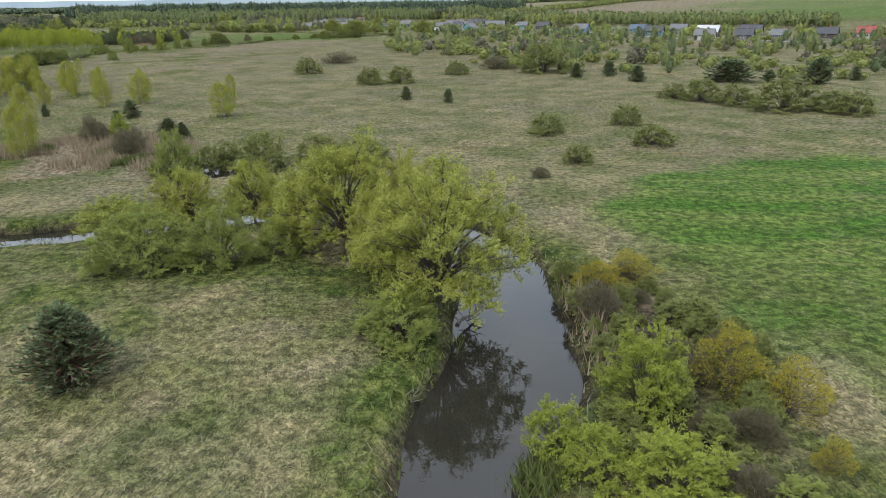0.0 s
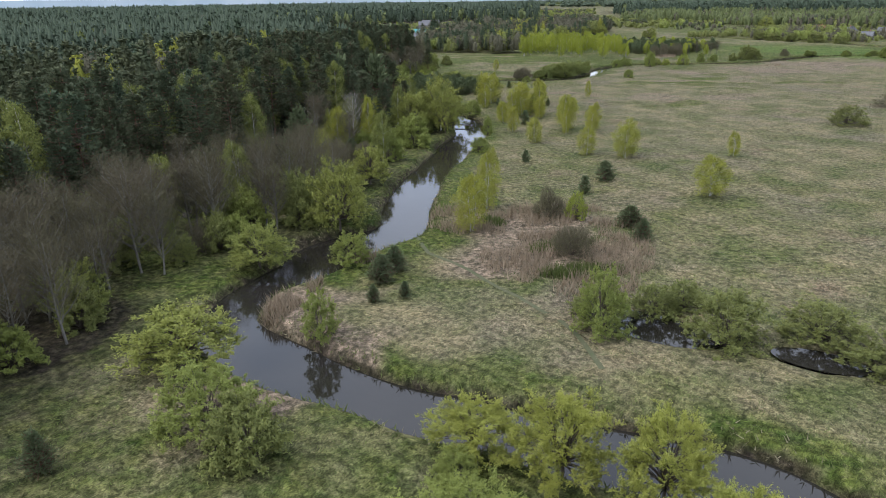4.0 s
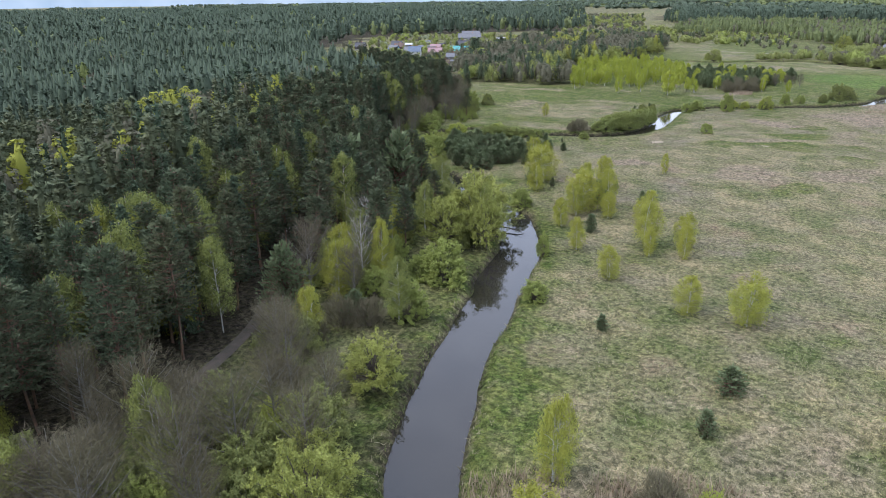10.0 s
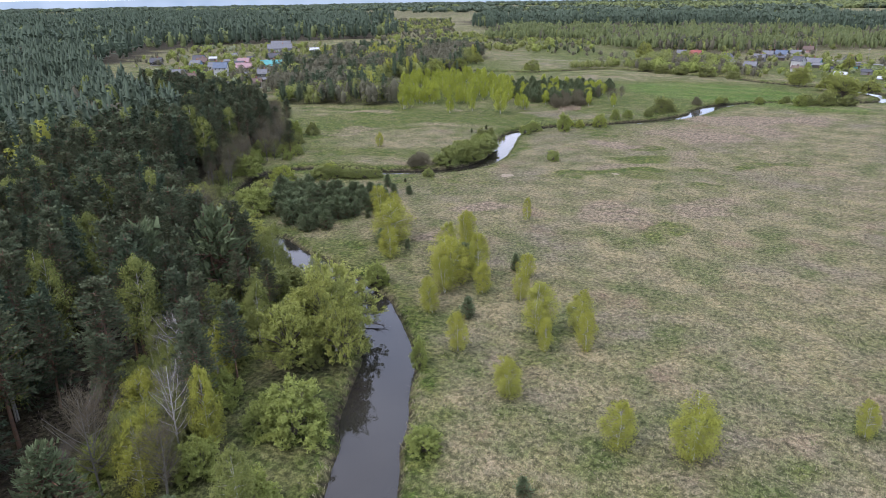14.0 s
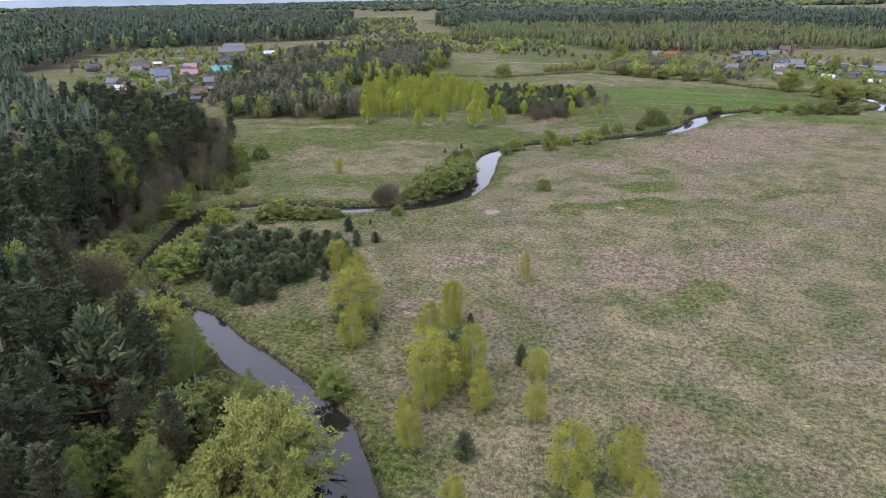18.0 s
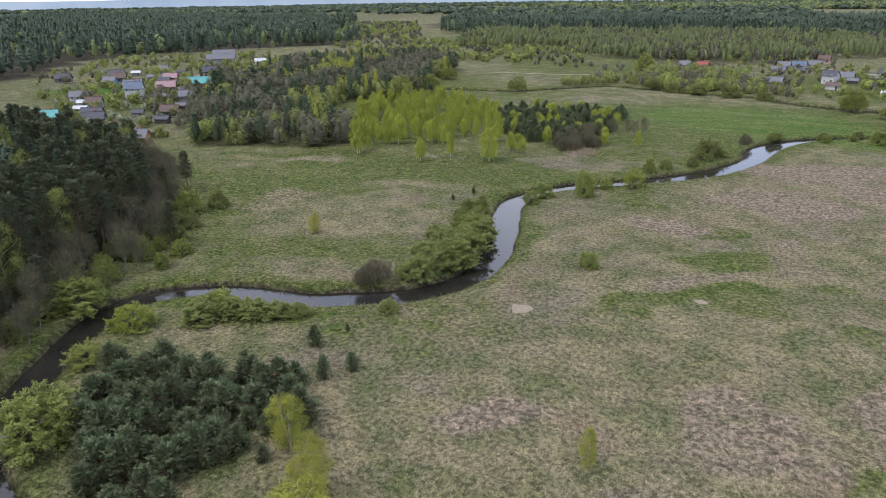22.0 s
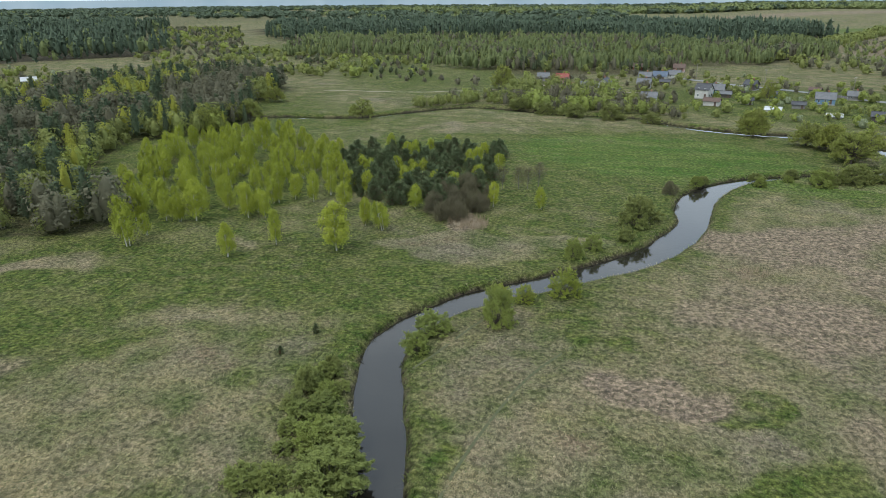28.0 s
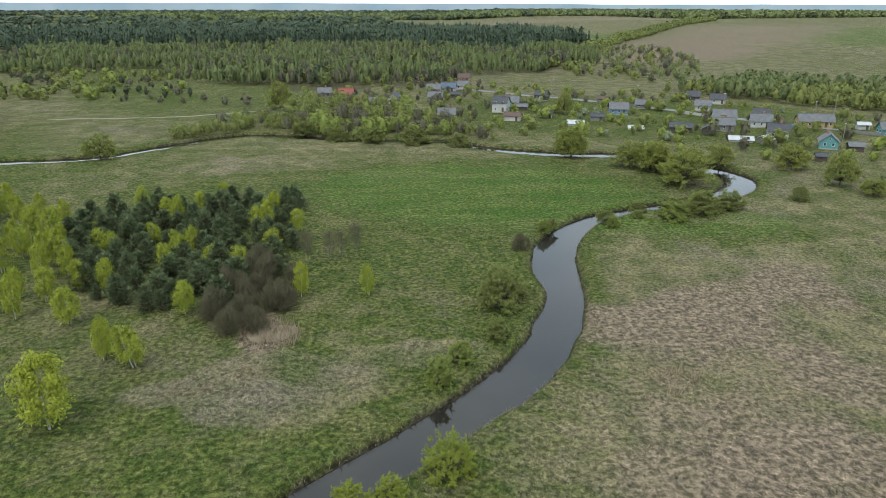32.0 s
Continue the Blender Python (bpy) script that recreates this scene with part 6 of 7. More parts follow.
for cx, cy, rx, ry, turn, n in [(-43, 91, 1.3, 4.5, -0.5, 700), (-37.5, 85.5, 1.6, 4.5, -0.7, 900), (-54.6, 93.3, 1.8, 1.0, 0.1, 300), (3.6, 24.5, 1.2, 2.5, 0.2, 400), (1.5, 36.5, 1.0, 2.0, 0, 300)]:
    q, a = np.sqrt(r.uniform(0, 1, n)), r.uniform(0, 2 * np.pi, n)
    u, v = q * np.cos(a) * rx, q * np.sin(a) * ry
    blades("sedge_bed", FRESH, cx + u * math.cos(turn) - v * math.sin(turn), cy + u * math.sin(turn) + v * math.cos(turn), r, (0.6, 1.2), (0.08, 0.18), (1.0, 4.0), "patch of tall fresh green sedge")


# bare sandy patches on the meadow
SAND = plain("pale_sand", (0.28, 0.225, 0.155), (0.21, 0.17, 0.115), rough=0.95, scale=1.2)
for cx, cy, rad in [(-119.3, 229.6, 1.3), (-140, 336, 2.6), (-96, 243, 0.8)]:
    a = np.linspace(0, 2 * np.pi, 28, endpoint=False)
    q = rad * (0.75 + 0.5 * vnoise(np.cos(a) * 3 + cx, np.sin(a) * 3 + cy, 1.4))
    ring = np.stack([cx + q * np.cos(a) * 1.3, cy + q * np.sin(a)], -1)
    inner = (ring - (cx, cy)) * 0.5 + (cx, cy)
    pts = np.concatenate([ring, inner, [(cx, cy)]])
    v = np.column_stack([pts, height(pts[:, 0], pts[:, 1]) + 0.03])
    i = np.arange(28)
    j = np.roll(i, -1)
    f = np.concatenate([np.stack([i, j, j + 28], -1), np.stack([i, j + 28, i + 28], -1), np.stack([i + 28, j + 28, np.full(28, 56)], -1)])
    tagged(new("sand_patch", mesh("sand_patch", v, f, SAND, True)), "bare pale sandy patch in the grass", "ground", kind="structure")


# ---- fallen wood ----
DRIFT = plain("weathered_wood", (0.16, 0.14, 0.12), (0.08, 0.07, 0.06), rough=0.9, scale=4.0, bump=0.4)


def fallen_tree(x, y, turn, length, label):
    r = np.random.default_rng(int(abs(x * 10)))
    root = tagged(new("fallen_tree"), label, "log")
    root.matrix_world = pose(x, y, WATER + 0.08, 0, 0, turn)
    part("trunk", mesh("trunk", *tubes([bend((-length / 2, 0, 0.5), (length / 2, 0, 0.15), (0, 0.2, 0.1), 0.16, 0.05, 7)], 6), DRIFT, True), root)
    for k in range(9):
        s = r.uniform(-0.1, 0.5)
        a = r.uniform(-1.1, 1.1) + (0 if k % 2 else 0.4)
        p = np.array([s * length, 0, 0.25])
        tip = p + np.array([math.cos(a) * 1.3, math.sin(a) * 1.3, r.uniform(0.1, 0.7)]) * r.uniform(0.6, 1.2)
        part("branch", mesh("branch", *tubes([bend(p, tip, r.normal(size=3) * 0.12, 0.05, 0.012, 4)], 4), DRIFT, True), root)


fallen_tree(-103.3, 147.2, 15, 4.2, "grey fallen tree lying in the river with bare branches")
fallen_tree(1.4, 39.5, 60, 2.6, "dark fallen willow limb in the water")
fallen_tree(-2.6, 30.0, 20, 0.9, "short dark piece of driftwood on the grass")

# ---- buildings ----
PAINTS = {
    "white": plain("white_render", (0.49, 0.476, 0.449), rough=0.8, scale=0.6), "grey": plain("grey_boards", (0.204, 0.197, 0.19), rough=0.85, scale=1.5),
    "dark": plain("dark_boards", (0.0884, 0.0748, 0.068), rough=0.85, scale=1.5), "blue": plain("blue_paint", (0.136, 0.231, 0.34), rough=0.7, scale=1.0),
    "teal": plain("teal_paint", (0.109, 0.286, 0.286), rough=0.7, scale=1.0), "orange": plain("orange_boards", (0.354, 0.177, 0.0476), rough=0.75, scale=1.0),
    "yellow": plain("yellow_paint", (0.374, 0.286, 0.0952), rough=0.75, scale=1.0), "red": plain("red_brick", (0.245, 0.0816, 0.0544), rough=0.85, scale=2.0),
    "pink": plain("pink_render", (0.354, 0.224, 0.19), rough=0.8, scale=1.0),
}
ROOFS = {
    "grey": plain("grey_slate", (0.15, 0.15, 0.156), (0.102, 0.102, 0.109), rough=0.75, scale=0.9, bump=0.3), "dark": plain("dark_slate", (0.068, 0.068, 0.0748), (0.0408, 0.0408, 0.0476), rough=0.7, scale=0.9, bump=0.3),
    "brown": plain("brown_roof", (0.116, 0.0748, 0.0578), rough=0.75, scale=0.9, bump=0.3), "red": plain("red_roof", (0.26, 0.06, 0.045), rough=0.6, scale=0.8), "blue": plain("blue_grey_roof", (0.0884, 0.116, 0.163), rough=0.6, scale=0.8),
    "teal": plain("teal_roof", (0.0816, 0.306, 0.286), rough=0.6, scale=0.8), "pink": plain("pink_roof", (0.306, 0.19, 0.19), rough=0.7, scale=0.8), "white": plain("white_sheet", (0.51, 0.517, 0.524), rough=0.5, scale=0.8),
}
GLASS = plain("window_glass", (0.05, 0.06, 0.07), rough=0.1)
FRAME = plain("white_frame", (0.75, 0.75, 0.73), rough=0.6)
BRICK = plain("chimney_brick", (0.33, 0.15, 0.10), rough=0.9, scale=3.0)
PLINTH = plain("concrete", (0.34, 0.33, 0.31), rough=0.9, scale=1.2)
POLE_WOOD = plain("pole_wood", (0.26, 0.23, 0.20), rough=0.9, scale=2.0)


def solid(name, verts, faces, material):
    me = bpy.data.meshes.new(name)
    me.from_pydata([tuple(map(float, v)) for v in verts], [], faces)
    me.materials.append(material)
    me.update()
    return me


BOX = [(0, 3, 2, 1), (4, 5, 6, 7), (0, 1, 5, 4), (1, 2, 6, 5), (2, 3, 7, 6), (3, 0, 4, 7)]


def block(name, x0, x1, y0, y1, z0, z1, material):
    return solid(name, [(x0, y0, z0), (x1, y0, z0), (x1, y1, z0), (x0, y1, z0), (x0, y0, z1), (x1, y0, z1), (x1, y1, z1), (x0, y1, z1)], BOX, material)


def slab(name, quad, thick, material):
    """A sheet of the given thickness under four corners."""
    lo = [(x, y, z - thick) for x, y, z in quad]
    return solid(name, lo + list(quad), BOX, material)


def window(parent, x, y, z, across, w=0.8, h=1.1):
    """A framed window that stands 4 cm proud; across: 0 in a long side, 1 in a gable."""
    def piece(name, a0, a1, z0, z1, deep, material, under):
        lo, hi = -deep, deep
        me = block(name, x + a0, x + a1, y + lo, y + hi, z + z0, z + z1, material) if not across else block(name, x + lo, x + hi, y + a0, y + a1, z + z0, z + z1, material)
        return part(name, me, under)

    frame_ = piece("window", -w / 2, w / 2, -h / 2, h / 2, 0.04, FRAME, parent)
    piece("pane", -w / 2 + 0.09, w / 2 - 0.09, -h / 2 + 0.09, h / 2 - 0.09, 0.055, GLASS, frame_)


def house(x, y, turn, wide, long, tall, wall, roof, label, storeys=1, chimney=True, shed=False):
    """A gabled house, its ridge along its own x."""
    wide, long, tall = 0.8 * wide, 0.8 * long, 0.92 * tall
    root = tagged(new("shed" if shed else "house"), label, "shed" if shed else "house", "sheds of the village" if shed else "houses of the village")
    root.matrix_world = pose(x, y, at_ground(x, y), 0, 0, turn)
    a, b, rise = long / 2, wide / 2, wide * (0.28 if shed else 0.42)
    if not shed:
        part("plinth", block("plinth", -a - 0.06, a + 0.06, -b - 0.06, b + 0.06, -0.4, 0.35, PLINTH), root)
    body = [(-a, -b, 0), (a, -b, 0), (a, b, 0), (-a, b, 0), (-a, -b, tall), (a, -b, tall), (a, b, tall), (-a, b, tall), (-a, 0, tall + rise), (a, 0, tall + rise)]
    part("wall", solid("wall", body, [(0, 3, 2, 1), (0, 1, 5, 4), (2, 3, 7, 6), (1, 2, 6, 9, 5), (3, 0, 4, 8, 7), (4, 5, 9, 8), (6, 7, 8, 9)], PAINTS[wall]), root)
    e, drop = 0.45, 0.45 * rise / b
    for side in (-1, 1):
        quad = [(-a - e, side * (b + e), tall - drop + 0.10), (a + e, side * (b + e), tall - drop + 0.10), (a + e, 0, tall + rise + 0.10), (-a - e, 0, tall + rise + 0.10)]
        part("roof", slab("roof", quad if side < 0 else quad[::-1], 0.09, ROOFS[roof]), root)
    part("ridge", block("ridge", -a - e, a + e, -0.12, 0.12, tall + rise + 0.05, tall + rise + 0.17, ROOFS[roof]), root)
    if chimney and not shed:
        part("chimney", block("chimney", a * 0.25 - 0.3, a * 0.25 + 0.3, -0.3 + b * 0.2, 0.3 + b * 0.2, tall + rise * 0.5, tall + rise + 0.9, BRICK), root)
    door_x = a * 0.55
    part("door", block("door", door_x - 0.45, door_x + 0.45, -b - 0.05, -b + 0.05, 0.36 if not shed else 0.02, 2.3 if not shed else 1.9, ROOFS["brown"]), root)
    if shed:
        return root
    for level in range(storeys):
        z = 1.55 + 2.6 * level
        n = max(2, int(long / 2.4))
        for k in range(n):
            px = -a + long * (k + 0.5) / n
            if level or abs(px - door_x) > 1.0:
                window(root, px, -b, z, 0)
            window(root, px, b, z, 0)
        for side in (-1, 1):
            for py in (-b * 0.45, b * 0.45):
                window(root, side * a, py, z, 1)
    for side in (-1, 1):
        window(root, side * a, 0, tall + rise * 0.35, 1, 0.6, 0.7)
    return root


# x, y, turn, width, length, wall height, paint, roof, storeys
RIGHT_HOUSES_A = [
    (-72, 534, -30, 6.4, 7.5, 4.6, "white", "dark", 2, "white two-storey house with a dark steep roof"),
    (-66, 553, -14, 6.5, 13, 2.6, "teal", "grey", 1, "long low house with a grey slate roof"),
    (-46, 570, -40, 5.5, 7, 3.0, "dark", "dark", 1, "dark timber house with a slate roof"),
    (-25, 525, -12, 6.5, 9, 2.9, "blue", "grey", 1, "blue timber house with a grey roof"),
    (-9, 541, -10, 5, 7, 2.3, "grey", "grey", 1, "small grey house with a slate roof"),
    (-96, 521, -8, 6, 8, 2.5, "grey", "grey", 1, "grey timber house with a slate roof"),
    (-86, 606, -15, 6.5, 9, 2.9, "white", "blue", 1, "white house with a blue-grey roof"),
    (-72, 654, -10, 6, 8, 2.8, "pink", "brown", 1, "pink house with a brown roof"),
    (25, 565, -20, 6, 7.5, 2.8, "dark", "dark", 1, "dark house with a slate roof above the road"),
    (14, 531, -30, 6, 7.5, 2.9, "white", "grey", 1, "white house with a grey roof beside the road"),
    (8, 501, -18, 7.5, 10, 2.8, "white", "grey", 1, "white house with a broad grey slate roof"),
    (27, 508, -30, 6, 7, 2.7, "grey", "dark", 1, "grey house among blossoming trees"),
]
RIGHT_HOUSES_B = [
    (37, 489, -14, 6.5, 15, 2.9, "yellow", "grey", 1, "long yellow and red house with a grey roof"),
    (11, 469, -25, 6.5, 8, 3.1, "white", "dark", 1, "white house with a dark gabled roof"),
    (18, 452, 60, 6.5, 9, 2.7, "teal", "grey", 1, "teal house with a grey slate roof"),
    (53, 471, -15, 6, 8, 2.8, "teal", "grey", 1, "teal house with a grey roof by the road"),
    (-137, 582, -10, 6.5, 8, 2.9, "pink", "red", 1, "house with a bright red roof"),
    (-148, 592, 5, 6, 7.5, 2.6, "grey", "grey", 1, "grey house with a slate roof"),
    (-115, 566, 75, 6.5, 10, 2.9, "white", "dark", 1, "white gabled house with a dark roof"),
    (-96, 570, -10, 6, 8, 2.7, "grey", "grey", 1, "grey house with a lean slate roof"),
    (-96, 656, -10, 5.5, 7, 2.8, "red", "brown", 1, "reddish house at the edge of the wood"),
    (118, 322, -35, 7, 10, 2.9, "white", "grey", 1, "white house with a grey roof beside scrub"),
    (134, 318, -35, 6.5, 9, 2.8, "grey", "dark", 1, "grey house with a dark roof beside scrub"),
    (148, 314, -30, 6.5, 9, 2.8, "grey", "grey", 1, "grey village house with a slate roof"),
]
RIGHT_HOUSES = RIGHT_HOUSES_A + RIGHT_HOUSES_B
MORE_HOUSES_A = [
    (170, 317, -35, 7, 10, 2.9, "dark", "dark", 1, "dark village house with a slate roof"),
    (186, 314, -30, 7, 10, 3.2, "white", "red", 1, "white house with a red roof"),
    (106, 388, -35, 6.5, 10, 2.9, "blue", "blue", 1, "blue house with a blue-grey roof"),
    (0, 486, -10, 6, 9, 2.8, "grey", "grey", 1, "grey house behind the river trees"),
    (-359, 369, 35, 8, 9, 5.2, "white", "blue", 2, "white two-storey house with a blue-grey roof"),
    (-411, 398, 20, 6.5, 8, 2.9, "blue", "grey", 1, "pale blue house with a grey roof"),
    (-423, 414, 40, 6.5, 8, 2.9, "dark", "brown", 1, "dark timber house with a brown roof"),
    (-360, 412, 38, 8, 16, 2.9, "red", "teal", 1, "long red brick house with a teal roof"),
    (-366, 394, 38, 7, 11, 2.7, "red", "pink", 1, "red brick outbuilding with a pale pink roof"),
    (-397, 455, 50, 7.5, 9, 3.2, "dark", "dark", 1, "dark house with a steep black roof"),
]
MORE_HOUSES_B = [
    (-456, 528, 40, 9, 24, 3.2, "grey", "grey", 1, "long grey farm building with a slate roof"),
    (-420, 528, 40, 5, 9, 2.3, "white", "white", 1, "white garden house with a white roof"),
    (-362, 496, 35, 8, 10, 3.2, "pink", "pink", 1, "pink house with a pale hipped roof"),
    (-262, 280, 25, 6.5, 9.5, 2.7, "blue", "dark", 1, "blue timber house with a dark slate roof"),
    (-271, 294, 25, 6, 7.5, 2.8, "orange", "grey", 1, "orange timber house with a grey roof"),
    (-336, 310, 30, 6, 8, 2.8, "teal", "teal", 1, "teal house with a teal roof"),
    (-317, 314, 40, 6, 9, 2.7, "dark", "dark", 1, "dark timber house near the pines"),
    (-286, 297, 25, 5.5, 7.5, 2.6, "dark", "grey", 1, "dark timber house with a slate roof"),
    (-352, 342, 35, 6, 7, 2.7, "grey", "brown", 1, "grey house with a brown roof"),
    (-330, 372, 40, 6, 7.5, 2.7, "grey", "grey", 1, "grey garden house among bare trees"),
]
MORE_HOUSES_C = [
    (17.8, 492, -20, 6.5, 9, 2.9, "white", "grey", 1, "white village house with a grey slate roof"),
    (64, 452, -35, 7, 10, 2.9, "dark", "dark", 1, "dark timber house with a slate roof"),
    (78, 402, -35, 7, 10, 2.9, "blue", "grey", 1, "blue village house with a grey slate roof"),
    (108, 366, -30, 7, 11, 3.0, "blue", "dark", 1, "blue timber house with a dark roof"),
    (124, 376, -30, 7, 10, 2.9, "grey", "grey", 1, "grey village house with a slate roof"),
    (126, 340, -35, 8, 12, 3.2, "dark", "white", 1, "dark house with a pale sheet roof"),
    (146, 340, -35, 8, 12, 3.2, "white", "dark", 1, "white village house with a dark roof"),
    (-433, 421, 35, 8, 9, 3.4, "white", "dark", 1, "white gabled house with a dark roof"),
    (-398, 427, 30, 6, 9, 2.6, "pink", "pink", 1, "pale pink garden house"),
    (-483, 560, 40, 9, 20, 3.2, "white", "grey", 1, "long white farm building with a slate roof"),
    (-328, 322, 35, 6, 9, 2.6, "grey", "dark", 1, "grey timber house with a dark roof"),
    (-305, 339, 35, 6, 8, 2.6, "dark", "brown", 1, "dark timber house with a brown roof"),
]
MORE_HOUSES_D = [
    (-376, 353, 35, 6, 9, 2.6, "white", "grey", 1, "white garden house with a grey roof"),
    (-449, 399, 35, 7, 9, 2.8, "dark", "dark", 1, "dark timber house with a slate roof"),
    (-389, 393, 35, 7, 9, 2.8, "white", "grey", 1, "white house with a grey slate roof"),
    (-94, 602, -10, 6, 8, 2.6, "grey", "grey", 1, "grey house with a slate roof"),
    (-78, 616, -10, 6, 8, 2.6, "white", "grey", 1, "white house with a slate roof"),
    (31, 552, -25, 6, 8, 2.8, "white", "dark", 1, "white house with a dark roof above the road"),
    (-123, 553, -10, 6, 9, 2.6, "grey", "grey", 1, "grey house with a slate roof"),
]
MORE_HOUSES = MORE_HOUSES_A + MORE_HOUSES_B + MORE_HOUSES_C + MORE_HOUSES_D
for x, y, turn, wide, long, tall, wall, roof, storeys, label in RIGHT_HOUSES + MORE_HOUSES:
    house(x, y, turn, wide, long, tall, wall, roof, label, storeys)
SHEDS_A = [
    (-71, 514, -20, 5, 7.7, 2.2, "white", "brown", "white shed with a brown roof"),
    (-56, 520, -10, 4, 5, 2.1, "white", "dark", "small white shed with a dark roof"),
    (-42, 543, -15, 4, 5, 2.1, "teal", "dark", "small green timber garden shed"),
    (-16, 485, -20, 6, 9, 2.2, "dark", "dark", "dark barn with a low slate roof"),
    (-8, 480, 60, 5, 7, 2.2, "dark", "dark", "dark barn with a low slate roof"),
    (-31, 489, -12, 3.5, 6, 0.9, "white", "white", "low white plastic greenhouse in a garden"),
    (-4, 465, -20, 4, 9, 1.0, "white", "white", "low white plastic greenhouse in a garden"),
    (3, 462, 20, 4, 5, 1.8, "grey", "white", "grey shed with a white sheet roof"),
    (52, 483, -15, 3, 5, 2.0, "white", "white", "small white boxy garden shed"),
    (4, 434, -20, 3, 3.5, 2.0, "dark", "dark", "small dark timber garden shed"),
]
SHEDS_B = [
    (23, 446, -20, 4, 5, 2.0, "dark", "grey", "small dark timber garden shed"),
    (-125, 541, -10, 4, 5.5, 2.1, "dark", "dark", "small dark timber garden shed"),
    (-268, 272, 25, 5, 9, 0.5, "white", "white", "low white plastic greenhouse in a garden"),
    (-288, 284, 20, 4.5, 6, 2.1, "grey", "grey", "grey shed with a slate roof"),
    (-411, 428, 35, 5, 10, 2.2, "grey", "grey", "long grey timber shed"),
    (-395, 420, 30, 5, 7, 2.2, "dark", "dark", "dark timber garden shed"),
    (-383, 436, 30, 5, 7, 2.2, "grey", "pink", "grey shed with a pinkish roof"),
    (-345, 330, 30, 4, 6, 2.0, "grey", "white", "grey shed with a white roof"),
    (-312, 352, 30, 4, 6, 2.1, "dark", "grey", "dark timber garden shed"),
    (-300, 322, 30, 4, 5, 2.0, "grey", "grey", "grey timber garden shed"),
]
SHEDS_C = [
    (-341, 372, 35, 4, 6, 2.1, "white", "grey", "small white shed with a slate roof"),
    (-316, 333, 30, 4, 5, 2.0, "grey", "dark", "grey timber garden shed"),
    (-293, 324, 20, 4, 6, 2.1, "dark", "dark", "dark timber garden shed"),
    (-365, 347, 40, 4, 7, 1.2, "white", "white", "low white plastic greenhouse in a garden"),
    (-405, 410, 35, 4, 6, 2.1, "grey", "grey", "grey timber garden shed"),
    (-372, 378, 35, 4, 6, 2.1, "dark", "brown", "dark timber garden shed"),
    (-440, 440, 35, 4, 6, 2.1, "grey", "white", "grey shed with a white roof"),
    (-420, 455, 35, 4, 6, 2.1, "pink", "dark", "pinkish garden shed with a dark roof"),
    (-352, 392, 35, 4, 6, 2.1, "grey", "grey", "grey timber garden shed"),
]
SHEDS_D = [
    (-450, 470, 35, 4, 6, 2.1, "white", "grey", "small white shed with a slate roof"),
    (-38, 512, -15, 4, 6, 2.1, "grey", "dark", "grey timber garden shed"),
    (-62, 540, -15, 4, 6, 2.1, "dark", "grey", "dark timber garden shed"),
    (-110, 545, -10, 4, 6, 2.1, "white", "grey", "small white shed with a slate roof"),
    (-50, 500, -15, 4, 7, 1.2, "white", "white", "low white plastic greenhouse in a garden"),
    (-20, 560, -30, 4, 6, 2.1, "grey", "brown", "grey shed with a brown roof"),
    (-85, 585, -10, 4, 6, 2.1, "dark", "dark", "dark timber garden shed"),
]
SHEDS = SHEDS_A + SHEDS_B + SHEDS_C + SHEDS_D
for x, y, turn, wide, long, tall, wall, roof, label in SHEDS:
    house(x, y, turn, wide, long, tall, wall, roof, label, shed=True)


def strip(name, line, width, material, lift, label, category):
    """A way laid on the ground along a line."""
    p = catmull([(*q, 0) for q in line], 3.0)[:, :2]
    d = unit(np.gradient(p, axis=0))
    side = np.stack([-d[:, 1], d[:, 0]], -1) * width / 2
    rows = [p - side, p - side / 3, p + side / 3, p + side]
    v = np.stack([np.column_stack([q, height(q[:, 0], q[:, 1]) + lift]) for q in rows], 1).reshape(-1, 3)
    i = np.arange(len(p) * 4).reshape(-1, 4)
    f = np.concatenate([np.stack([i[:-1, k], i[:-1, k + 1], i[1:, k + 1], i[1:, k]], -1) for k in range(3)])
    tagged(new(name, mesh(name, v, f, material, True)), label, category, kind="structure")


ASPHALT = plain("worn_asphalt", (0.21, 0.21, 0.21), (0.168, 0.168, 0.164), rough=0.9, scale=0.5)
DIRT = plain("dirt_track", (0.294, 0.252, 0.189), (0.21, 0.182, 0.126), rough=0.95, scale=0.8)
strip("road", [(-92, 630), (-75, 613), (-43, 583), (-24, 565), (0, 536), (19, 508), (31, 494), (46, 479), (70, 440), (105, 350), (150, 300), (260, 285)], 5.0, ASPHALT, 0.12, "grey village road", "road")
strip("track", [(-160, 575), (-150, 571), (-115, 552), (-90, 548)], 2.6, DIRT, 0.12, "pale dirt track", "path")
strip("track", [(-216, 228), (-223, 239), (-240, 253), (-262, 268), (-300, 290), (-340, 300)], 2.2, DIRT, 0.12, "pale dirt track to the gardens", "path")
strip("track", [(-250, 530), (-215, 532), (-185, 540), (-150, 560)], 1.6, DIRT, 0.10, "faint track across the meadow", "path")
FOREST_DIRT = plain("brown_forest_dirt", (0.085, 0.066, 0.05), (0.05, 0.044, 0.028), rough=0.95, scale=0.9, bump=0.3)
strip("track", FOREST_TRACK, 1.5, FOREST_DIRT, 0.06, "brown dirt track along the edge of the pine forest", "path")
TRODDEN = plain("trodden_grass", (0.075, 0.085, 0.036), (0.105, 0.10, 0.05), rough=0.95, scale=1.4)
strip("footpath", [(-58, 83.2), (-53.5, 80.1), (-49.2, 79.5), (-44.1, 78.0), (-39.0, 76.5), (-33.0, 74.5), (-28.7, 71.5), (-24, 67)], 0.45, TRODDEN, 0.03, "narrow trodden footpath across the meadow", "path")
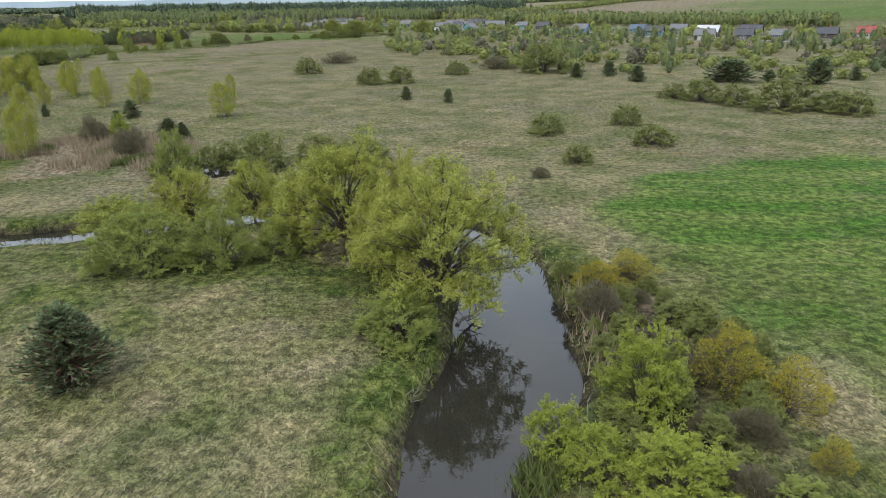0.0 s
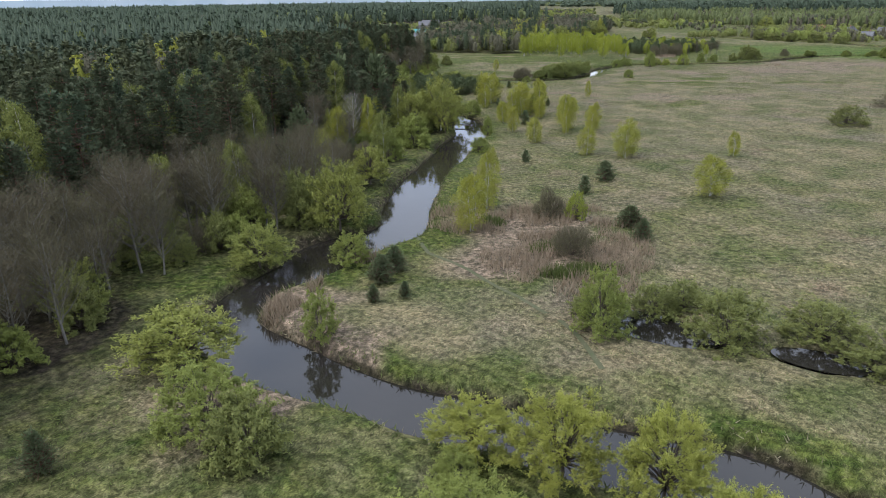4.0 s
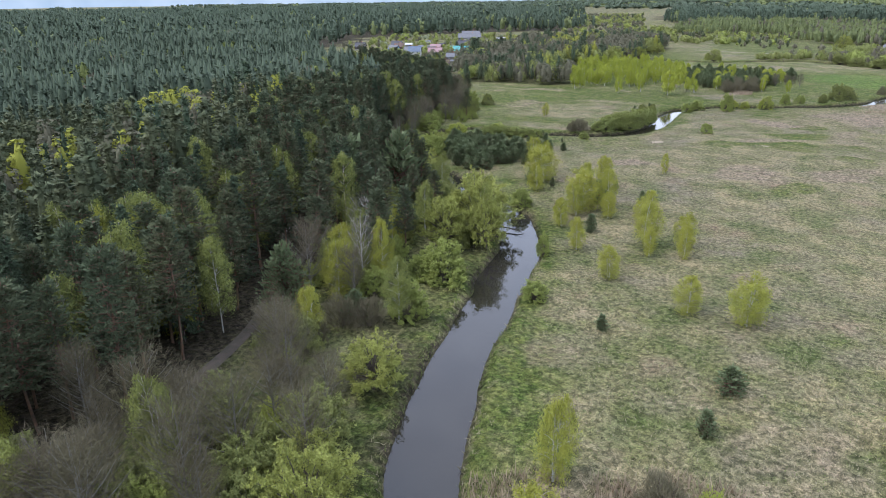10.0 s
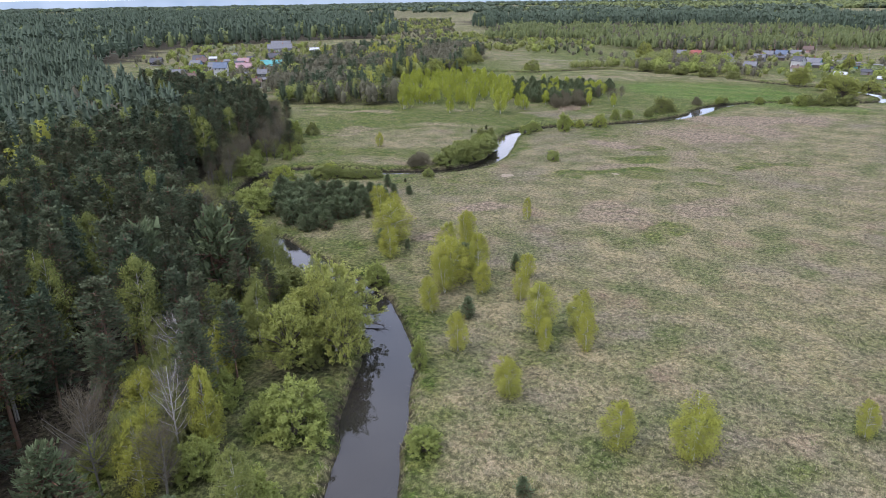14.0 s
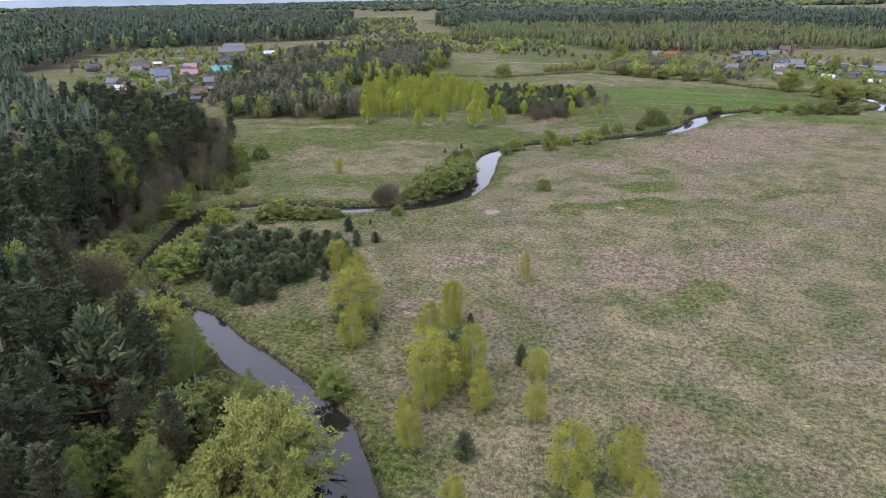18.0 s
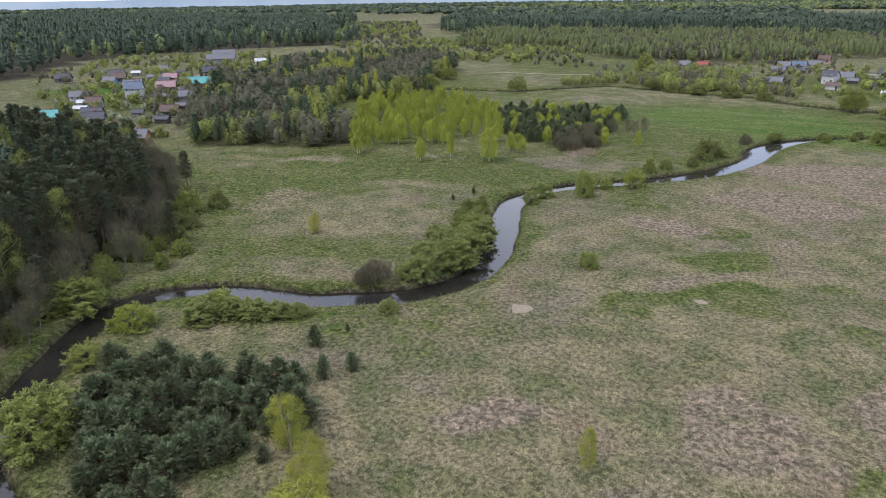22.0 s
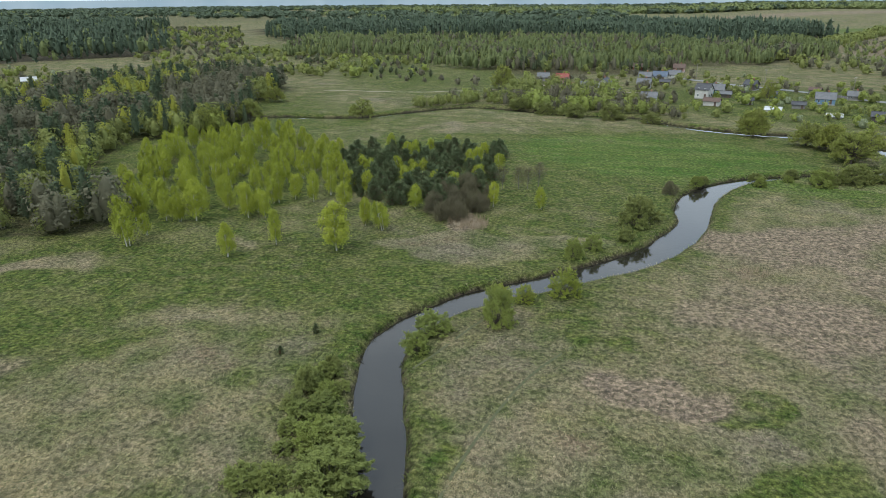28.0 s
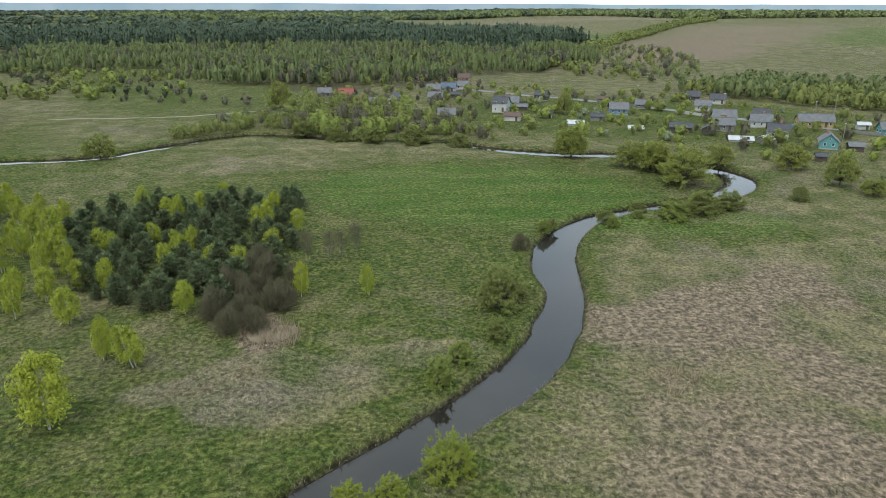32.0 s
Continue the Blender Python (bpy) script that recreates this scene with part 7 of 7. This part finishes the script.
strip("wheel_track", [(-140, 268), (-134, 281), (-128, 296), (-118, 312)], 0.35, TRODDEN, 0.03, "faint wheel track in the grass", "path")
strip("wheel_track", [(-127.5, 250), (-126, 262), (-121.5, 278), (-115, 290)], 0.35, TRODDEN, 0.03, "faint wheel track in the grass", "path")
strip("track", [(-425, 480), (-405, 505), (-395, 540)], 3.0, DIRT, 0.12, "pale sandy lane", "path")


def power_pole(x, y, turn, tall=8.0):
    root = tagged(new("power_pole"), "weathered wooden power pole with a crossarm", "pole", "power poles")
    root.matrix_world = pose(x, y, at_ground(x, y), 0, 0, turn)
    part("post", mesh("post", *tubes([bend((0, 0, -0.5), (0, 0, tall), (0, 0, 0), 0.14, 0.09, 4)], 8), POLE_WOOD, True), root)
    part("crossarm", block("crossarm", -0.9, 0.9, -0.06, 0.06, tall - 0.55, tall - 0.42, POLE_WOOD), root)
    for px in (-0.8, -0.3, 0.3, 0.8):
        part("insulator", block("insulator", px - 0.05, px + 0.05, -0.05, 0.05, tall - 0.42, tall - 0.25, FRAME), root)


for x, y, turn in [(66, 520, 40), (44, 500, 40), (21, 527, 40), (-4, 560, 40), (-36, 590, 40), (-66, 618, 40), (22, 451, 40), (-231, 236, 30), (-208, 232, 30), (-275, 288, 30)]:
    power_pole(x, y, turn)


# ---- fences of the village plots ----
def fence(x, y, turn, long, paint, label):
    """Posts, two rails and upright boards."""
    root = tagged(new("fence"), label, "fence", "village fences")
    root.matrix_world = pose(x, y, at_ground(x, y), 0, 0, turn)
    for k in range(int(long / 3) + 1):
        part("post", block("post", k * 3 - 0.05, k * 3 + 0.05, -0.05, 0.05, -0.3, 1.35, POLE_WOOD), root)
    for z in (0.35, 1.0):
        part("rail", block("rail", 0, long, 0.05, 0.09, z, z + 0.08, PAINTS[paint]), root)
    for k in range(int(long)):
        part("board", block("board", k + 0.06, k + 0.94, 0.09, 0.115, 0.08, 1.25, PAINTS[paint]), root)


for x, y, turn, long, paint in [(-135, 574, -8, 20, "red"), (-20, 552, -48, 15, "grey"), (0, 526, -52, 12, "white"), (22, 496, -50, 12, "blue"), (-266, 268, 28, 12, "grey"), (-380, 404, 35, 15, "dark"), (40, 476, -45, 12, "grey"), (-62, 560, -20, 12, "dark")]:
    fence(x, y, turn, long, paint, "board fence round a village plot")

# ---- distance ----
# Backdrop ring of far hills; it glows, with blue haze put into its colour.
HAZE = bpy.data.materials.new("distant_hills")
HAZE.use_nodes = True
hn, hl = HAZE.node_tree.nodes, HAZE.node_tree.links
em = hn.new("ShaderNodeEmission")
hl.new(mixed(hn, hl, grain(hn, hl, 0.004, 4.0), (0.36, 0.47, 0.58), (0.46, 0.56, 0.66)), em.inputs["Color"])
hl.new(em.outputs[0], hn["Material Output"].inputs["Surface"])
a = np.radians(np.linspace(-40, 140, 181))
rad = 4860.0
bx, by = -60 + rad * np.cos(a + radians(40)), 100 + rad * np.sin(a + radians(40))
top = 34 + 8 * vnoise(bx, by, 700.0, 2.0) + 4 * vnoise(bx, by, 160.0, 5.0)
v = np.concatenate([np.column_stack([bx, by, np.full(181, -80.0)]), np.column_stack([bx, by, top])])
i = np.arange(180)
tagged(new("backdrop", mesh("backdrop", v, np.stack([i, i + 1, i + 182, i + 181], -1), HAZE)), "distant hills on the horizon, their blue haze a painted glow", "hills", kind="structure")
